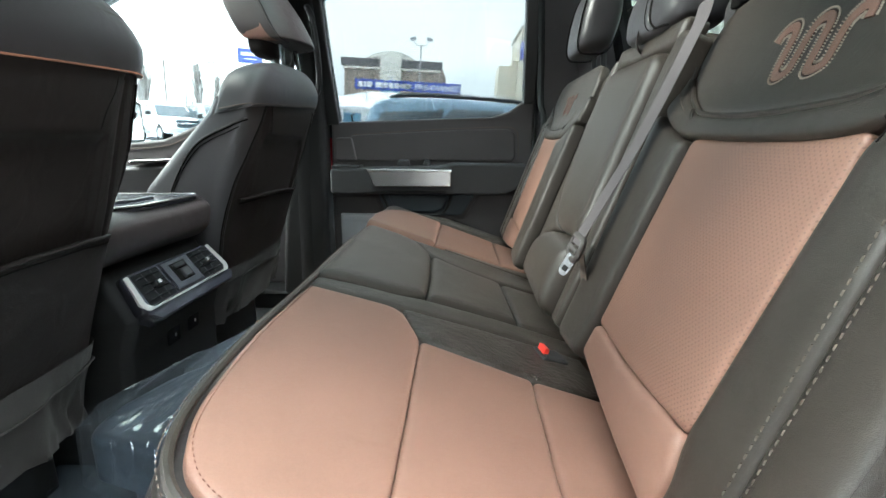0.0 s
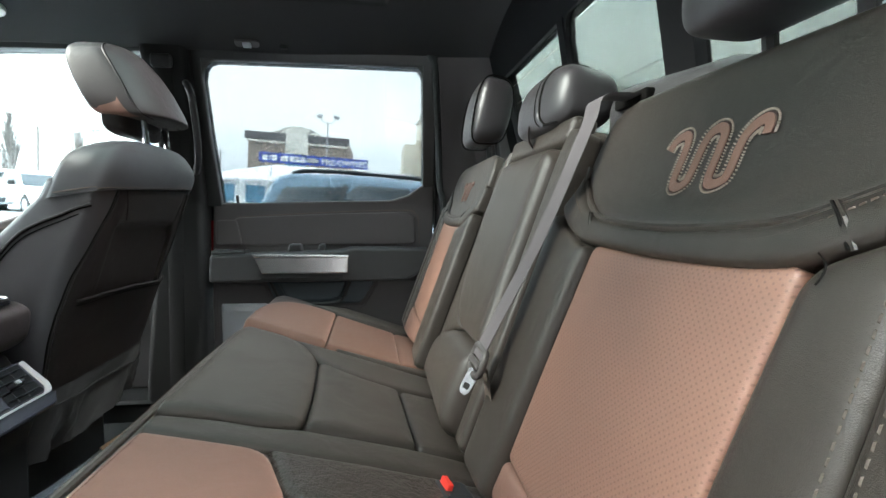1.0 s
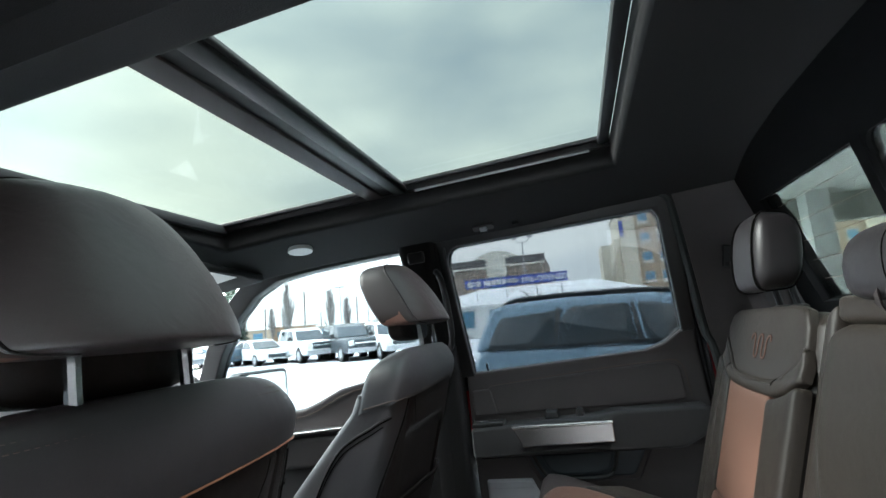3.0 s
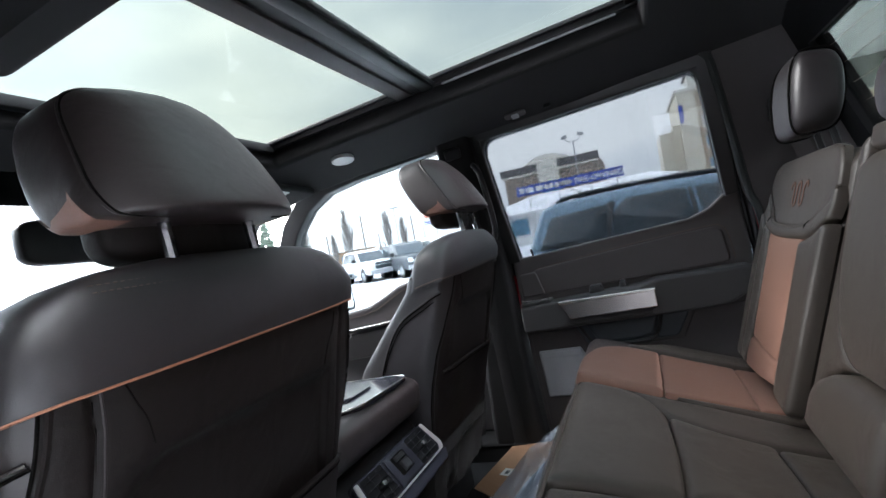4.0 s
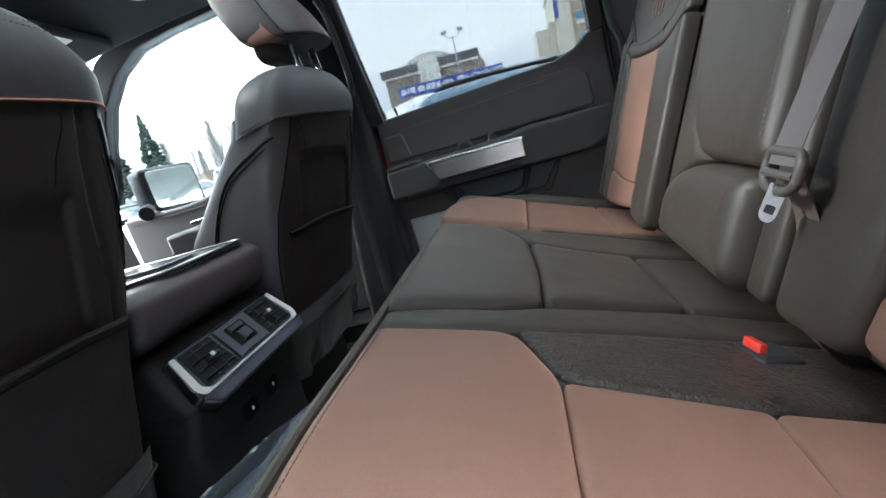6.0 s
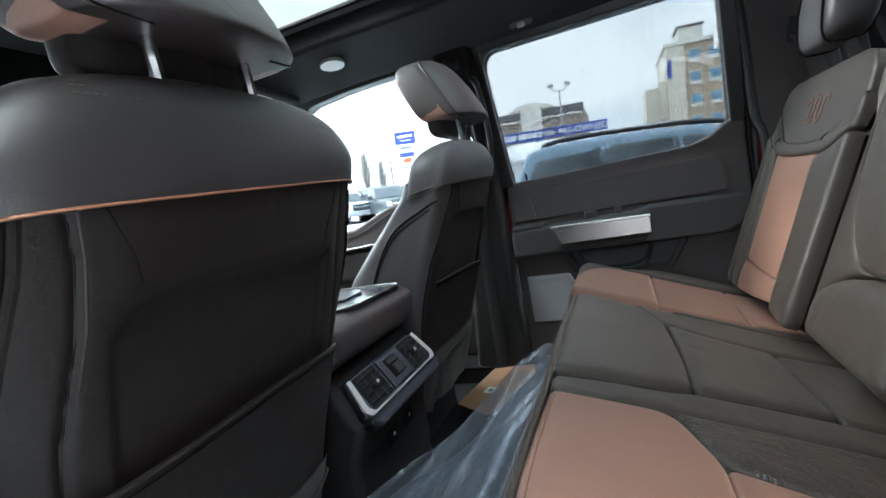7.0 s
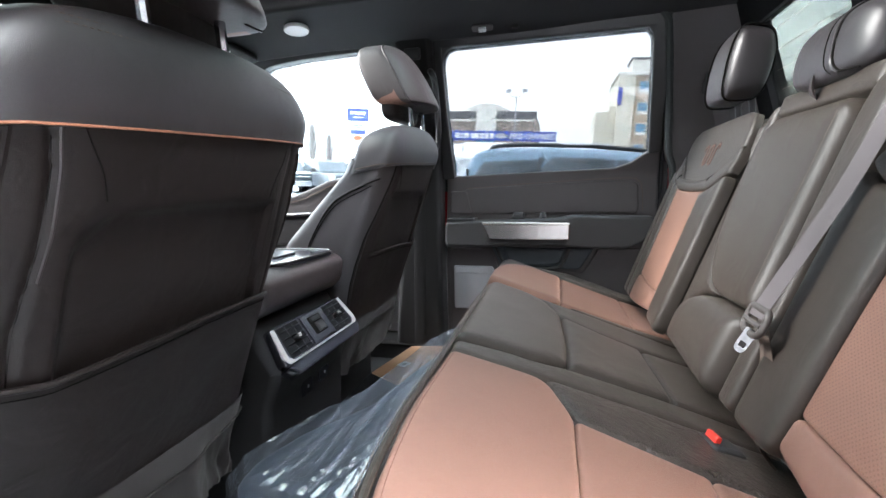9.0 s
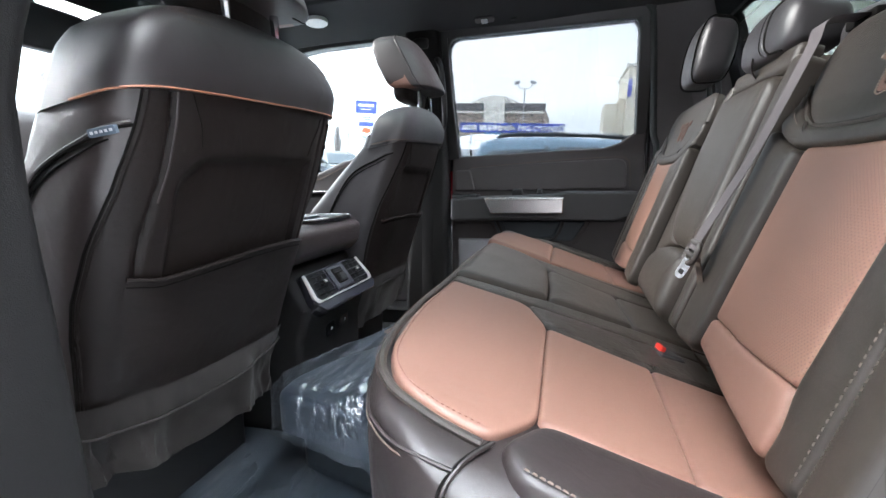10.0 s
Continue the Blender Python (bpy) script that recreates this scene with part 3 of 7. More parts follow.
def build_rear_door():
    d = thing("door_1", "closed rear cab door with dark panel and tinted window", "door", kind="structure")
    outer = [(-0.455, 0.14), (0.20, 0.14), (0.30, 0.42), (0.312, 0.80), (0.312, 0.885), (0.27, 0.865), (0.22, 0.83), (0.16, 0.812), (-0.455, 0.800)]
    slab("door_panel", resampled(outer, 0.03), door_in, -0.07, 0.0, PLAST, d, "dark textured door panel", r=0.008)
    slab("window_rail", resampled([(-0.47, 1.25), (0.29, 1.24), (0.31, 1.235), (0.31, 1.30), (-0.47, 1.31)], 0.03), door_in, -0.05, 0.006, PLASTB, d, "black window surround", r=0.006)
    slab("window_post", resampled([(-0.475, 0.79), (-0.424, 0.79), (-0.434, 1.02), (-0.438, 1.26), (-0.475, 1.26)], 0.03), door_in, -0.05, 0.006, PLASTB, d, "black window surround", r=0.005)
    slab("window_post", resampled([(0.272, 0.855), (0.312, 0.86), (0.312, 1.25), (0.262, 1.25), (0.262, 1.21), (0.268, 1.0)], 0.03), door_in, -0.05, 0.006, PLASTB, d, "black window surround", r=0.005)
    for sx, px in ((1, -0.436), (-1, 0.264)):
        slab("window_corner", [(px, 1.252), (px, 1.20), (px + sx * 0.006, 1.226), (px + sx * 0.02, 1.243), (px + sx * 0.045, 1.250)], door_in, -0.05, 0.004, PLASTB, d, r=0.001, seg=1)
    slab("pane", resampled([(-0.46, 0.78), (0.29, 0.80), (0.29, 1.27), (-0.46, 1.27)], 0.05), lambda x, z, h: Vector((x, glass_y(x, z) + 0.02 - h, z)), 0, 0.004, TINTED, d, "tinted window glass", r=0.0005, seg=1)
    panel("insert", rounded([(-0.355, 0.655), (0.245, 0.655), (0.243, 0.755), (0.215, 0.768), (-0.05, 0.762), (-0.385, 0.748)], [0.01, 0.02, 0.03, 0.03, 0.05, 0.02]), door_in, PLAST, d, "padded dark insert with stitched edge", puff=0.008, r=0.014, step=0.02, drop=0.004)
    tube("seam", [door_in(x, z, 0.0085) for x, z in spline([(-0.37, 0.752), (-0.05, 0.769), (0.20, 0.776), (0.245, 0.765), (0.256, 0.735), (0.258, 0.66)])], 0.0012, DTHREAD, d, k=5)
    slab("switch_panel", rounded([(-0.44, 0.655), (-0.352, 0.655), (-0.372, 0.742), (-0.44, 0.742)], 0.012), door_in, -0.004, 0.012, PLAST, d, r=0.006)
    # armrest: a long padded shelf with the pull trim let into it
    arm = mesh_object("armrest", *slab_mesh(resampled(rounded([(-0.445, 0.535), (0.20, 0.535), (0.262, 0.565), (0.288, 0.60), (0.288, 0.645), (0.02, 0.650), (-0.02, 0.640), (-0.30, 0.632), (-0.445, 0.628)], 0.015), 0.03), door_in, -0.01, 0.075, 0.012, 5), RETRACT, d, "padded armrest")
    slab("switch_bezel", rounded([(-0.44, 0.628), (-0.33, 0.628), (-0.33, 0.640), (-0.44, 0.640)], 0.004), door_in, 0.0, 0.068, PLASTB, arm, r=0.004)
    tube("switch_rim", [door_in(-0.44, 0.642, 0.03), door_in(-0.335, 0.643, 0.05)], 0.0025, CHROME, arm, "thin chrome rim", k=6)
    for x, w in ((-0.17, 0.05), (-0.08, 0.03)):
        slab("switch", rounded([(x - w / 2, 0.634), (x + w / 2, 0.634), (x + w / 2 - 0.006, 0.660), (x - w / 2 + 0.006, 0.660)], 0.006), door_in, 0.0, 0.045, PLASTB, arm, "black window switch", r=0.008)
    slab("pull_trim", rounded([(-0.302, 0.628), (0.014, 0.625), (0.012, 0.563), (-0.272, 0.563)], 0.006), door_in, 0.06, 0.088, BRUSH, arm, "brushed metal pull trim", r=0.006)
    slab("trim_line", rounded([(-0.302, 0.629), (0.014, 0.626), (0.014, 0.617), (-0.298, 0.619)], 0.002), door_in, 0.07, 0.0915, CHROME, arm, "bright upper edge", r=0.003)
    slab("lower_arm", resampled(rounded([(-0.29, 0.56), (0.0, 0.56), (-0.01, 0.545), (-0.27, 0.545)], 0.006), 0.03), door_in, 0.05, 0.08, PLASTB, arm, r=0.006)
    # storage pocket
    pk = slab("map_pocket", resampled(rounded([(-0.275, 0.53), (0.10, 0.53), (0.05, 0.452), (-0.235, 0.452)], 0.015), 0.03), door_in, -0.004, 0.010, BLUEPL, d, "blue-black door pocket", r=0.006)
    slab("pocket_bin", resampled(rounded([(-0.235, 0.532), (0.005, 0.532), (-0.02, 0.473), (-0.06, 0.462), (-0.17, 0.462), (-0.205, 0.475)], 0.012), 0.03), door_in, 0.0, 0.03, BLUEPL, pk, r=0.012)
    tube("pocket_rim", [door_in(x, z, 0.028) for x, z in spline([(-0.255, 0.53), (-0.225, 0.475), (-0.19, 0.456), (-0.05, 0.455), (-0.012, 0.472), (0.012, 0.53)])], 0.006, PLASTB, pk, "dark pocket rim")
    slab("lower_panel", resampled(rounded([(-0.44, 0.17), (0.17, 0.17), (0.27, 0.44), (0.275, 0.53), (0.115, 0.53), (0.06, 0.44), (-0.24, 0.44), (-0.28, 0.52), (-0.44, 0.52)], 0.012), 0.03), door_in, -0.003, 0.006, PLAST, d, r=0.004)
    sp = slab("speaker_grille", resampled(rounded([(-0.422, 0.285), (-0.265, 0.285), (-0.255, 0.30), (-0.245, 0.40), (-0.268, 0.455), (-0.422, 0.455)], 0.008), 0.02), door_in, 0.0, 0.016, GREYPL, d, "light grey speaker grille", r=0.007)
    slab("grille_lip", rounded([(-0.415, 0.428), (-0.262, 0.428), (-0.272, 0.449), (-0.415, 0.449)], 0.006), door_in, 0.014, 0.0185, GREYPL, sp, r=0.002)
    pin = [door_in(-0.375, 0.795, -0.02), door_in(-0.375, 0.828, -0.012)]
    tube("lock_pin", pin, [0.0035, 0.0045], PLASTB, d, "black lock pin")
    slab("door_jamb", [(0.313, 0.35), (0.330, 0.40), (0.345, 0.80), (0.345, 1.02), (0.313, 1.02)], door_in, -0.07, -0.026, MATT, d, "black jamb behind the door", r=0.003, seg=2)
    slab("door_edge", [(0.313, 0.45), (0.319, 0.47), (0.322, 0.80), (0.318, 0.86), (0.313, 0.86)], door_in, -0.06, -0.018, REDPAINT, d, "dark red painted door edge", r=0.003, seg=2)
    slab("door_jamb", [(-0.482, 0.50), (-0.457, 0.50), (-0.444, 0.70), (-0.444, 0.83), (-0.482, 0.83)], door_in, -0.07, -0.035, MATT, d, "black jamb behind the door", r=0.003, seg=2)
    slab("door_edge", [(-0.475, 0.56), (-0.457, 0.56), (-0.457, 0.74), (-0.475, 0.74)], door_in, -0.06, -0.020, REDPAINT, d, "dark red painted door edge", r=0.003, seg=2)


build_rear_door()


def build_front_door(side):
    """A front cab door; side 1 is the passenger's."""
    my = lambda f: (lambda x, z, h=0.0: Vector((f(x, z, h).x, side * f(x, z, h).y, f(x, z, h).z)))
    fd = my(lambda x, z, h: Vector((x, (0.90 - 0.05 * (x + 0.6) if z < 0.8 else 0.90 - 0.05 * (x + 0.6) - 0.26 * (z - 0.8)) - h, z)))
    d = thing("door_2" if side > 0 else "door_3", "closed front cab door with dark panel and clear window", "door", kind="structure")
    sill = [(-0.63, 0.825), (-0.86, 0.818), (-0.98, 0.80), (-1.07, 0.765), (-1.15, 0.738), (-1.3, 0.725), (-1.62, 0.73)]
    slab("door_panel", resampled([(-1.62, 0.15), (-0.63, 0.15)] + sill, 0.04), fd, -0.07, 0.0, PLAST, d, "dark textured door panel", r=0.012)
    tube("sill_seam", [fd(x + 0.02, z - 0.022, 0.003) for x, z in spline(sill)], 0.002, DTHREAD, d, k=5)
    slab("armrest", resampled(rounded([(-1.4, 0.52), (-0.72, 0.54), (-0.70, 0.64), (-1.1, 0.645), (-1.4, 0.63)], 0.02), 0.04), fd, -0.01, 0.07, PLAST, d, "padded armrest", r=0.02)
    slab("pull_trim", resampled(rounded([(-1.25, 0.645), (-0.80, 0.66), (-0.80, 0.675), (-1.25, 0.66)], 0.004), 0.04), fd, 0.0, 0.08, BRUSH, d, "brushed metal trim", r=0.005)
    for pts in (
        [(-0.475, 1.30), (-0.475, 1.262), (-0.78, 1.264), (-1.0, 1.262), (-1.15, 1.25), (-1.27, 1.205), (-1.38, 1.125), (-1.50, 0.985), (-1.62, 0.80), (-1.72, 0.80), (-1.56, 1.04), (-1.44, 1.18), (-1.32, 1.26), (-1.18, 1.31), (-0.9, 1.32)],
    ):
        slab("window_rail", resampled(pts, 0.03), fd, -0.05, 0.01, PLASTB, d, "black window surround", r=0.006)
    slab("pane", resampled([(-0.60, 0.80), (-0.60, 1.28), (-1.18, 1.28), (-1.42, 1.14), (-1.66, 0.78), (-1.3, 0.70)], 0.05), fd, -0.03, -0.026, CLEAR, d, "clear window glass", r=0.0005, seg=1)


build_front_door(1)
build_front_door(-1)


def build_open_door():
    """The rear door by the camera, swung out on its front hinges."""
    d = thing("door_4", "opened rear cab door with dark panel and tinted window", "door", kind="structure")
    f = frame_of((-0.47, -0.97, 0), (-0.22, -0.97, 0), (0, 0, 1))
    slab("door_panel", resampled(rounded([(0.0, 0.05), (0.72, 0.05), (0.80, 0.42), (0.80, 0.86), (0.0, 0.82)], 0.03), 0.05), f, -0.07, 0.07, PLAST, d, "dark textured door panel", r=0.02, both=True)
    for pts in ([(0.0, 0.80), (0.06, 0.80), (0.09, 1.36), (0.05, 1.40)], [(0.05, 1.34), (0.70, 1.32), (0.72, 1.37), (0.05, 1.40)], [(0.74, 0.84), (0.80, 0.84), (0.73, 1.37), (0.68, 1.34)]):
        slab("window_frame", resampled(pts, 0.05), f, -0.03, 0.03, PLASTB, d, "black window surround", r=0.006)
    slab("pane", [(0.04, 0.80), (0.77, 0.82), (0.70, 1.35), (0.07, 1.36)], f, -0.003, 0.003, TINTED, d, "tinted window glass", r=0.0005, seg=1)


build_open_door()


def build_pillars():
    for side in (1, -1):
        my = lambda x, z, h: Vector((x, side * (0.83 + 0.05 * min(1, max(0, (z - 0.3) / 0.5)) - 0.25 * max(0, z - 0.8) - h), z))
        p = thing("pillar_trim_b", "dark plastic trim of the middle door pillar", "pillar", kind="structure")
        front = [(-0.455, 0.09), (-0.462, 0.40), (-0.470, 0.80), (-0.462, 1.30)] if side > 0 else [(-0.478, 0.09), (-0.468, 0.40), (-0.449, 0.70), (-0.422, 0.86), (-0.385, 1.30)]
        slab("trim", resampled(rounded([(-0.66, 0.09)] + front + [(-0.60, 1.30), (-0.585, 0.95), (-0.62, 0.60)], 0.02), 0.05), my, -0.09, 0.035 if side > 0 else 0.098, PILLAR, p, r=0.02, seg=4)
        if side > 0:
            g = spline([my(-0.475, 1.17, 0.03), my(-0.462, 1.155, 0.055), my(-0.452, 1.11, 0.062), my(-0.452, 0.99, 0.062), my(-0.462, 0.925, 0.055), my(-0.48, 0.90, 0.03)], 5)
            tube("grab_handle", g, 0.011, PLASTB, p, "black grab handle")
            b = spline([my(-0.53, 1.22, 0.045), my(-0.535, 0.9, 0.06), my(-0.545, 0.5, 0.055), my(-0.55, 0.15, 0.045)], 6)
            mesh_object("belt", *strap_mesh(b, (1, 0, 0), 0.047, 0.0015), PILLAR, p, "dark front seat belt")
            box("belt_loop", (-0.53, my(0, 1.22, 0.05).y, 1.225), (0.06, 0.02, 0.04), PLASTB, p, r=0.008)
    # the rear pillar beside the back seat
    c = thing("pillar_trim_c", "dark plastic trim of the rear cab pillar", "pillar", kind="structure")
    cy = lambda x, z, h: Vector((x, 0.80 - 0.10 * max(0, x - 0.3) - 0.16 * max(0, z - 0.85) - h, z))
    slab("trim", resampled(rounded([(0.335, 0.12), (0.62, 0.12), (0.60, 0.90), (0.52, 1.30), (0.30, 1.31), (0.305, 1.22), (0.318, 0.86), (0.345, 0.80), (0.345, 0.4)], 0.02), 0.05), cy, -0.05, 0.012, PLAST, c, r=0.014)
    tube("door_seal", [cy(x, z, 0.012) for x, z in spline([(-0.42, 1.305), (0.0, 1.305), (0.22, 1.298), (0.29, 1.27), (0.305, 1.20), (0.318, 1.0), (0.326, 0.86), (0.34, 0.78), (0.342, 0.5), (0.335, 0.2)])], 0.011, RUBBER, c, "rubber door seal")
    slab("belt_slot", rounded([(0.405, 1.03), (0.44, 1.02), (0.45, 1.085), (0.415, 1.095)], 0.006), cy, 0.008, 0.02, PLASTB, c, r=0.004)
    box("belt_tag", tuple(cy(0.432, 1.015, 0.025)), (0.012, 0.004, 0.03), REDPAINT, c, "small red belt tag", r=0.001)
    b = spline([cy(0.435, 1.05, 0.012), cy(0.452, 1.0, 0.03), cy(0.47, 0.9, 0.05), cy(0.48, 0.8, 0.06)], 6)
    mesh_object("belt", *strap_mesh(b, (1, 0.2, 0), 0.047, 0.0015), BELT, c, "rear seat belt")
    lo = lambda x, z, h: Vector((x, -0.80 + 0.16 * max(0, z - 0.85) + h, z))
    q = thing("pillar_trim_d", "dark plastic trim of the rear pillar by the open doorway", "pillar", kind="structure")
    slab("trim", resampled(rounded([(0.42, 0.12), (0.62, 0.12), (0.60, 0.90), (0.52, 1.30), (0.36, 1.31), (0.40, 0.86)], 0.02), 0.06), lo, -0.06, 0.01, PLAST, q, r=0.014)
    # sills and the body skin that closes the sides
    for s in (1, -1):
        y0 = 0.79 if s > 0 else 0.76
        sl = slab("sill_trim", rounded([(-1.9, FLOOR - 0.04), (0.6, FLOOR - 0.04), (0.6, 0.15 if s > 0 else 0.10), (-1.9, 0.15 if s > 0 else 0.10)], 0.01), lambda x, z, h: Vector((x, s * (0.97 - h), z)), 0.0, 0.97 - y0, PILLAR, None, r=0.02)
        tagged(sl, "dark plastic door sill along the cab floor", "sill", kind="structure")
        bs = slab("body_side", [(0.345, -0.1), (0.60, -0.1), (0.56, 0.95), (0.46, 1.40), (0.34, 1.40)], lambda x, z, h: Vector((x, s * (0.97 - 0.22 * max(0, z - 0.9) - h), z)), 0.0, 0.03, REDPAINT, None, r=0.004)
        tagged(bs, "dark red painted cab side", "body panel", kind="structure")
    # roof rails that close the sides above the doors
    for s in (1, -1):
        r = slab("roof_rail", [(-1.5, 1.30), (0.55, 1.30), (0.55, 1.43), (-1.5, 1.43)], lambda x, z, h: Vector((x, s * (0.80 - h), z)), 0.0, 0.05, LINER, None, r=0.01)
        tagged(r, "black trim under the roof edge", "trim", kind="structure")
    # front of the cab
    w = thing("windshield", "clear raked windshield with dark posts", "window", kind="structure")
    ws = frame_of((-1.36, 0, 1.33), (0, 1, 0), (-0.62, 0, -0.5))
    slab("pane", [(-0.66, 0), (0.66, 0), (0.74, 0.75), (-0.74, 0.75)], ws, -0.004, 0.0, CLEAR, w, r=0.0005, seg=1)
    slab("header", [(-0.66, -0.03), (0.66, -0.03), (0.67, 0.11), (-0.67, 0.11)], ws, 0.0, 0.03, LINER, w, "dark header trim", r=0.008)
    mr = thing("rear_view_mirror", "black rear view mirror hung under the windshield header", "mirror")
    v, f = blob_mesh((-1.43, -0.02, 1.155), (0.030, 0.150, 0.062), 0.4, 0.4, 32, 12)
    mesh_object("housing", v, f, PLASTB, mr)
    tube("stem", [(-1.45, -0.02, 1.20), (-1.475, -0.02, 1.245)], 0.014, PLASTB, mr)
    for s in (1, -1):
        slab("post", [(s * 0.62, -0.02), (s * 0.72, -0.02), (s * 0.80, 0.78), (s * 0.72, 0.78)], ws, -0.03, 0.03, PLAST, w, "dark windshield post", r=0.012)
    dash = slab("dashboard", resampled(rounded([(-2.0, 0.10), (-1.62, 0.12), (-1.50, 0.45), (-1.52, 0.72), (-1.56, 0.93), (-1.70, 0.965), (-2.05, 0.90)], 0.05), 0.06), lambda x, z, h: Vector((x, h, z)), -0.85, 0.85, PLAST, None, r=0.03)
    tagged(dash, "plain dark dashboard across the front of the cab", "dashboard", kind="structure")


build_pillars()

# ---- back seat ----
def cush(x, y, h=0.0):
    return Vector((x + 0.33 * h, y, 0.445 - 0.35 * (x + 0.004) + 0.944 * h))


def back(y, z, h=0.0):
    return Vector((0.251 + (z - 0.484) * 0.377 - 0.936 * h, y, z + 0.353 * h))


def flip(surf, dx=0.0):
    """The same seat surface across the middle of the cab."""
    return lambda a, b, h=0.0: Vector((surf(a, b, h).x + dx, -0.03 - surf(a, b, h).y, surf(a, b, h).z))


def build_cushion_left():
    c = thing("bench_cushion", "wide rear bench cushion in tan and dark leather", "seat cushion", "rear bench")
    # the body under the covers, with a nose that rolls over the front
    prof = [(0.31, 0.335), (0.2, 0.372), (0.0, 0.4425), (-0.13, 0.488), (-0.178, 0.502), (-0.196, 0.500), (-0.208, 0.485), (-0.213, 0.45), (-0.213, 0.36), (-0.205, 0.29), (-0.18, 0.27), (0.2, 0.24), (0.31, 0.24)]
    prof = [tuple(p) for p in spline([Vector(p) for p in prof], 4)]
    ys = [-0.775, -0.770, -0.760, -0.745, -0.725, -0.70, -0.675, -0.65, -0.62, -0.58, -0.5, -0.4, -0.25, -0.1, 0.05, 0.17, 0.225, 0.245, 0.25]
    verts, faces = [], []
    k = len(prof)
    for y in ys:
        e = min(y + 0.775, 0.25 - y)
        t = min(e / 0.07, 1)
        s = math.sqrt(max(0, 1 - (1 - t) ** 2))
        for x, z in prof:
            xf = float(np.interp(y, [-0.775, -0.765, -0.745, -0.70, -0.65, -0.58, -0.4], [-0.06, -0.08, -0.115, -0.158, -0.185, -0.207, -0.213]))
            q = 0.1 + (x - 0.1) * (0.1 - xf) / 0.313 if x < 0.1 else x
            verts.append((q, y, (z if x >= 0.1 or z < 0.44 else z - 0.35 * (q - x)) - (1 - s) * 0.045 * (1 if z > 0.3 else -0.3)))
    for a in range(len(ys) - 1):
        for i in range(k - 1):
            faces.append((a * k + i, a * k + i + 1, (a + 1) * k + i + 1, (a + 1) * k + i))
    faces += [tuple(range(k)), tuple(range((len(ys) - 1) * k, len(ys) * k))]
    mesh_object("cushion_body", verts, faces, BROWN, c, "brown-black leather sides and rolled front")
    # second seam round the nose, and the corner where the side roll begins
    nose = spline([(-0.212, 0.20, 0.468), (-0.2145, -0.10, 0.470), (-0.2145, -0.40, 0.470), (-0.207, -0.56, 0.470), (-0.176, -0.667, 0.471), (-0.150, -0.707, 0.468), (-0.121, -0.732, 0.465), (-0.087, -0.746, 0.463), (-0.064, -0.748, 0.457)], 6)
    tube("seam_roll", nose, 0.0020, BROWN, c, "rolled leather seam", k=6)
    tube("stitch_line", [p + Vector((-0.001, -0.001, -0.007)) for p in nose], 0.0012, DTHREAD, c, k=5)
    corner = spline([(-0.038, -0.706, 0.462), (-0.054, -0.729, 0.461), (-0.064, -0.747, 0.457), (-0.073, -0.765, 0.444), (-0.080, -0.776, 0.40), (-0.086, -0.777, 0.30)], 6)
    tube("seam", corner, 0.0018, SEAM, c, k=6)
    tube("seam_roll", [p + Vector((0.0035, -0.0005, 0.0005)) for p in corner], 0.0022, BROWN, c, "rolled leather seam", k=6)
    P = lambda n, pts, mat, lab, cr=0.02, **kw: panel(n, rounded(pts, cr), cush, mat, c, lab, **kw)
    front = [(-0.182, -0.258), (-0.115, -0.243), (-0.046, -0.230), (-0.006, -0.320), (-0.002, -0.632), (-0.041, -0.700), (-0.10, -0.690), (-0.145, -0.664), (-0.172, -0.60), (-0.186, -0.45)]
    P("front_insert", front, TAN, "smooth tan leather", [0.01, 0.05, 0.03, 0.02, 0.02, 0.02, 0.04, 0.03, 0.04, 0.05], puff=0.009, r=0.019, drop=0.010)
    P("middle_insert", [(-0.002, -0.322), (0.156, -0.330), (0.155, -0.626), (0.002, -0.634)], TAN, "tan leather", 0.008, puff=0.008, r=0.018, drop=0.010)
    P("rear_insert", [(0.161, -0.330), (0.29, -0.320), (0.295, -0.62), (0.160, -0.626)], TAN, "tan leather", 0.008, puff=0.008, r=0.018, drop=0.010)
    P("bolster", [(-0.041, -0.2270), (-0.002, -0.316), (0.158, -0.325), (0.295, -0.315), (0.305, -0.188), (0.19, -0.193), (0.085, -0.206), (0.012, -0.2180)], CREASED, "creased dark leather between the seats", [0.004, 0.02, 0.03, 0.02, 0.01, 0.03, 0.03, 0.03], puff=0.010, r=0.03, drop=0.012, crease=0.004, seed=3)
    P("bolster_band", [(-0.182, -0.254), (-0.115, -0.239), (-0.043, -0.2245), (0.012, -0.2150), (0.085, -0.203), (0.19, -0.190), (0.305, -0.185), (0.305, -0.122), (0.16, -0.126), (0.068, -0.141), (-0.012, -0.156), (-0.06, -0.176), (-0.12, -0.188), (-0.184, -0.212)], DARK, "smooth dark leather band", [0.01, 0.03, 0.004, 0.03, 0.03, 0.03, 0.01, 0.01, 0.03, 0.03, 0.01, 0.03, 0.03, 0.01], puff=0.009, r=0.018, drop=0.012, crease=0.002, seed=4)
    P("front_insert", [(-0.188, -0.207), (-0.12, -0.183), (-0.06, -0.171), (-0.013, -0.150), (-0.012, -0.04), (-0.024, 0.138), (-0.055, 0.205), (-0.10, 0.236), (-0.19, 0.232)], DARK, "smooth dark leather", [0.02, 0.04, 0.03, 0.012, 0.06, 0.02, 0.03, 0.03, 0.02], puff=0.018, r=0.032, drop=0.012)
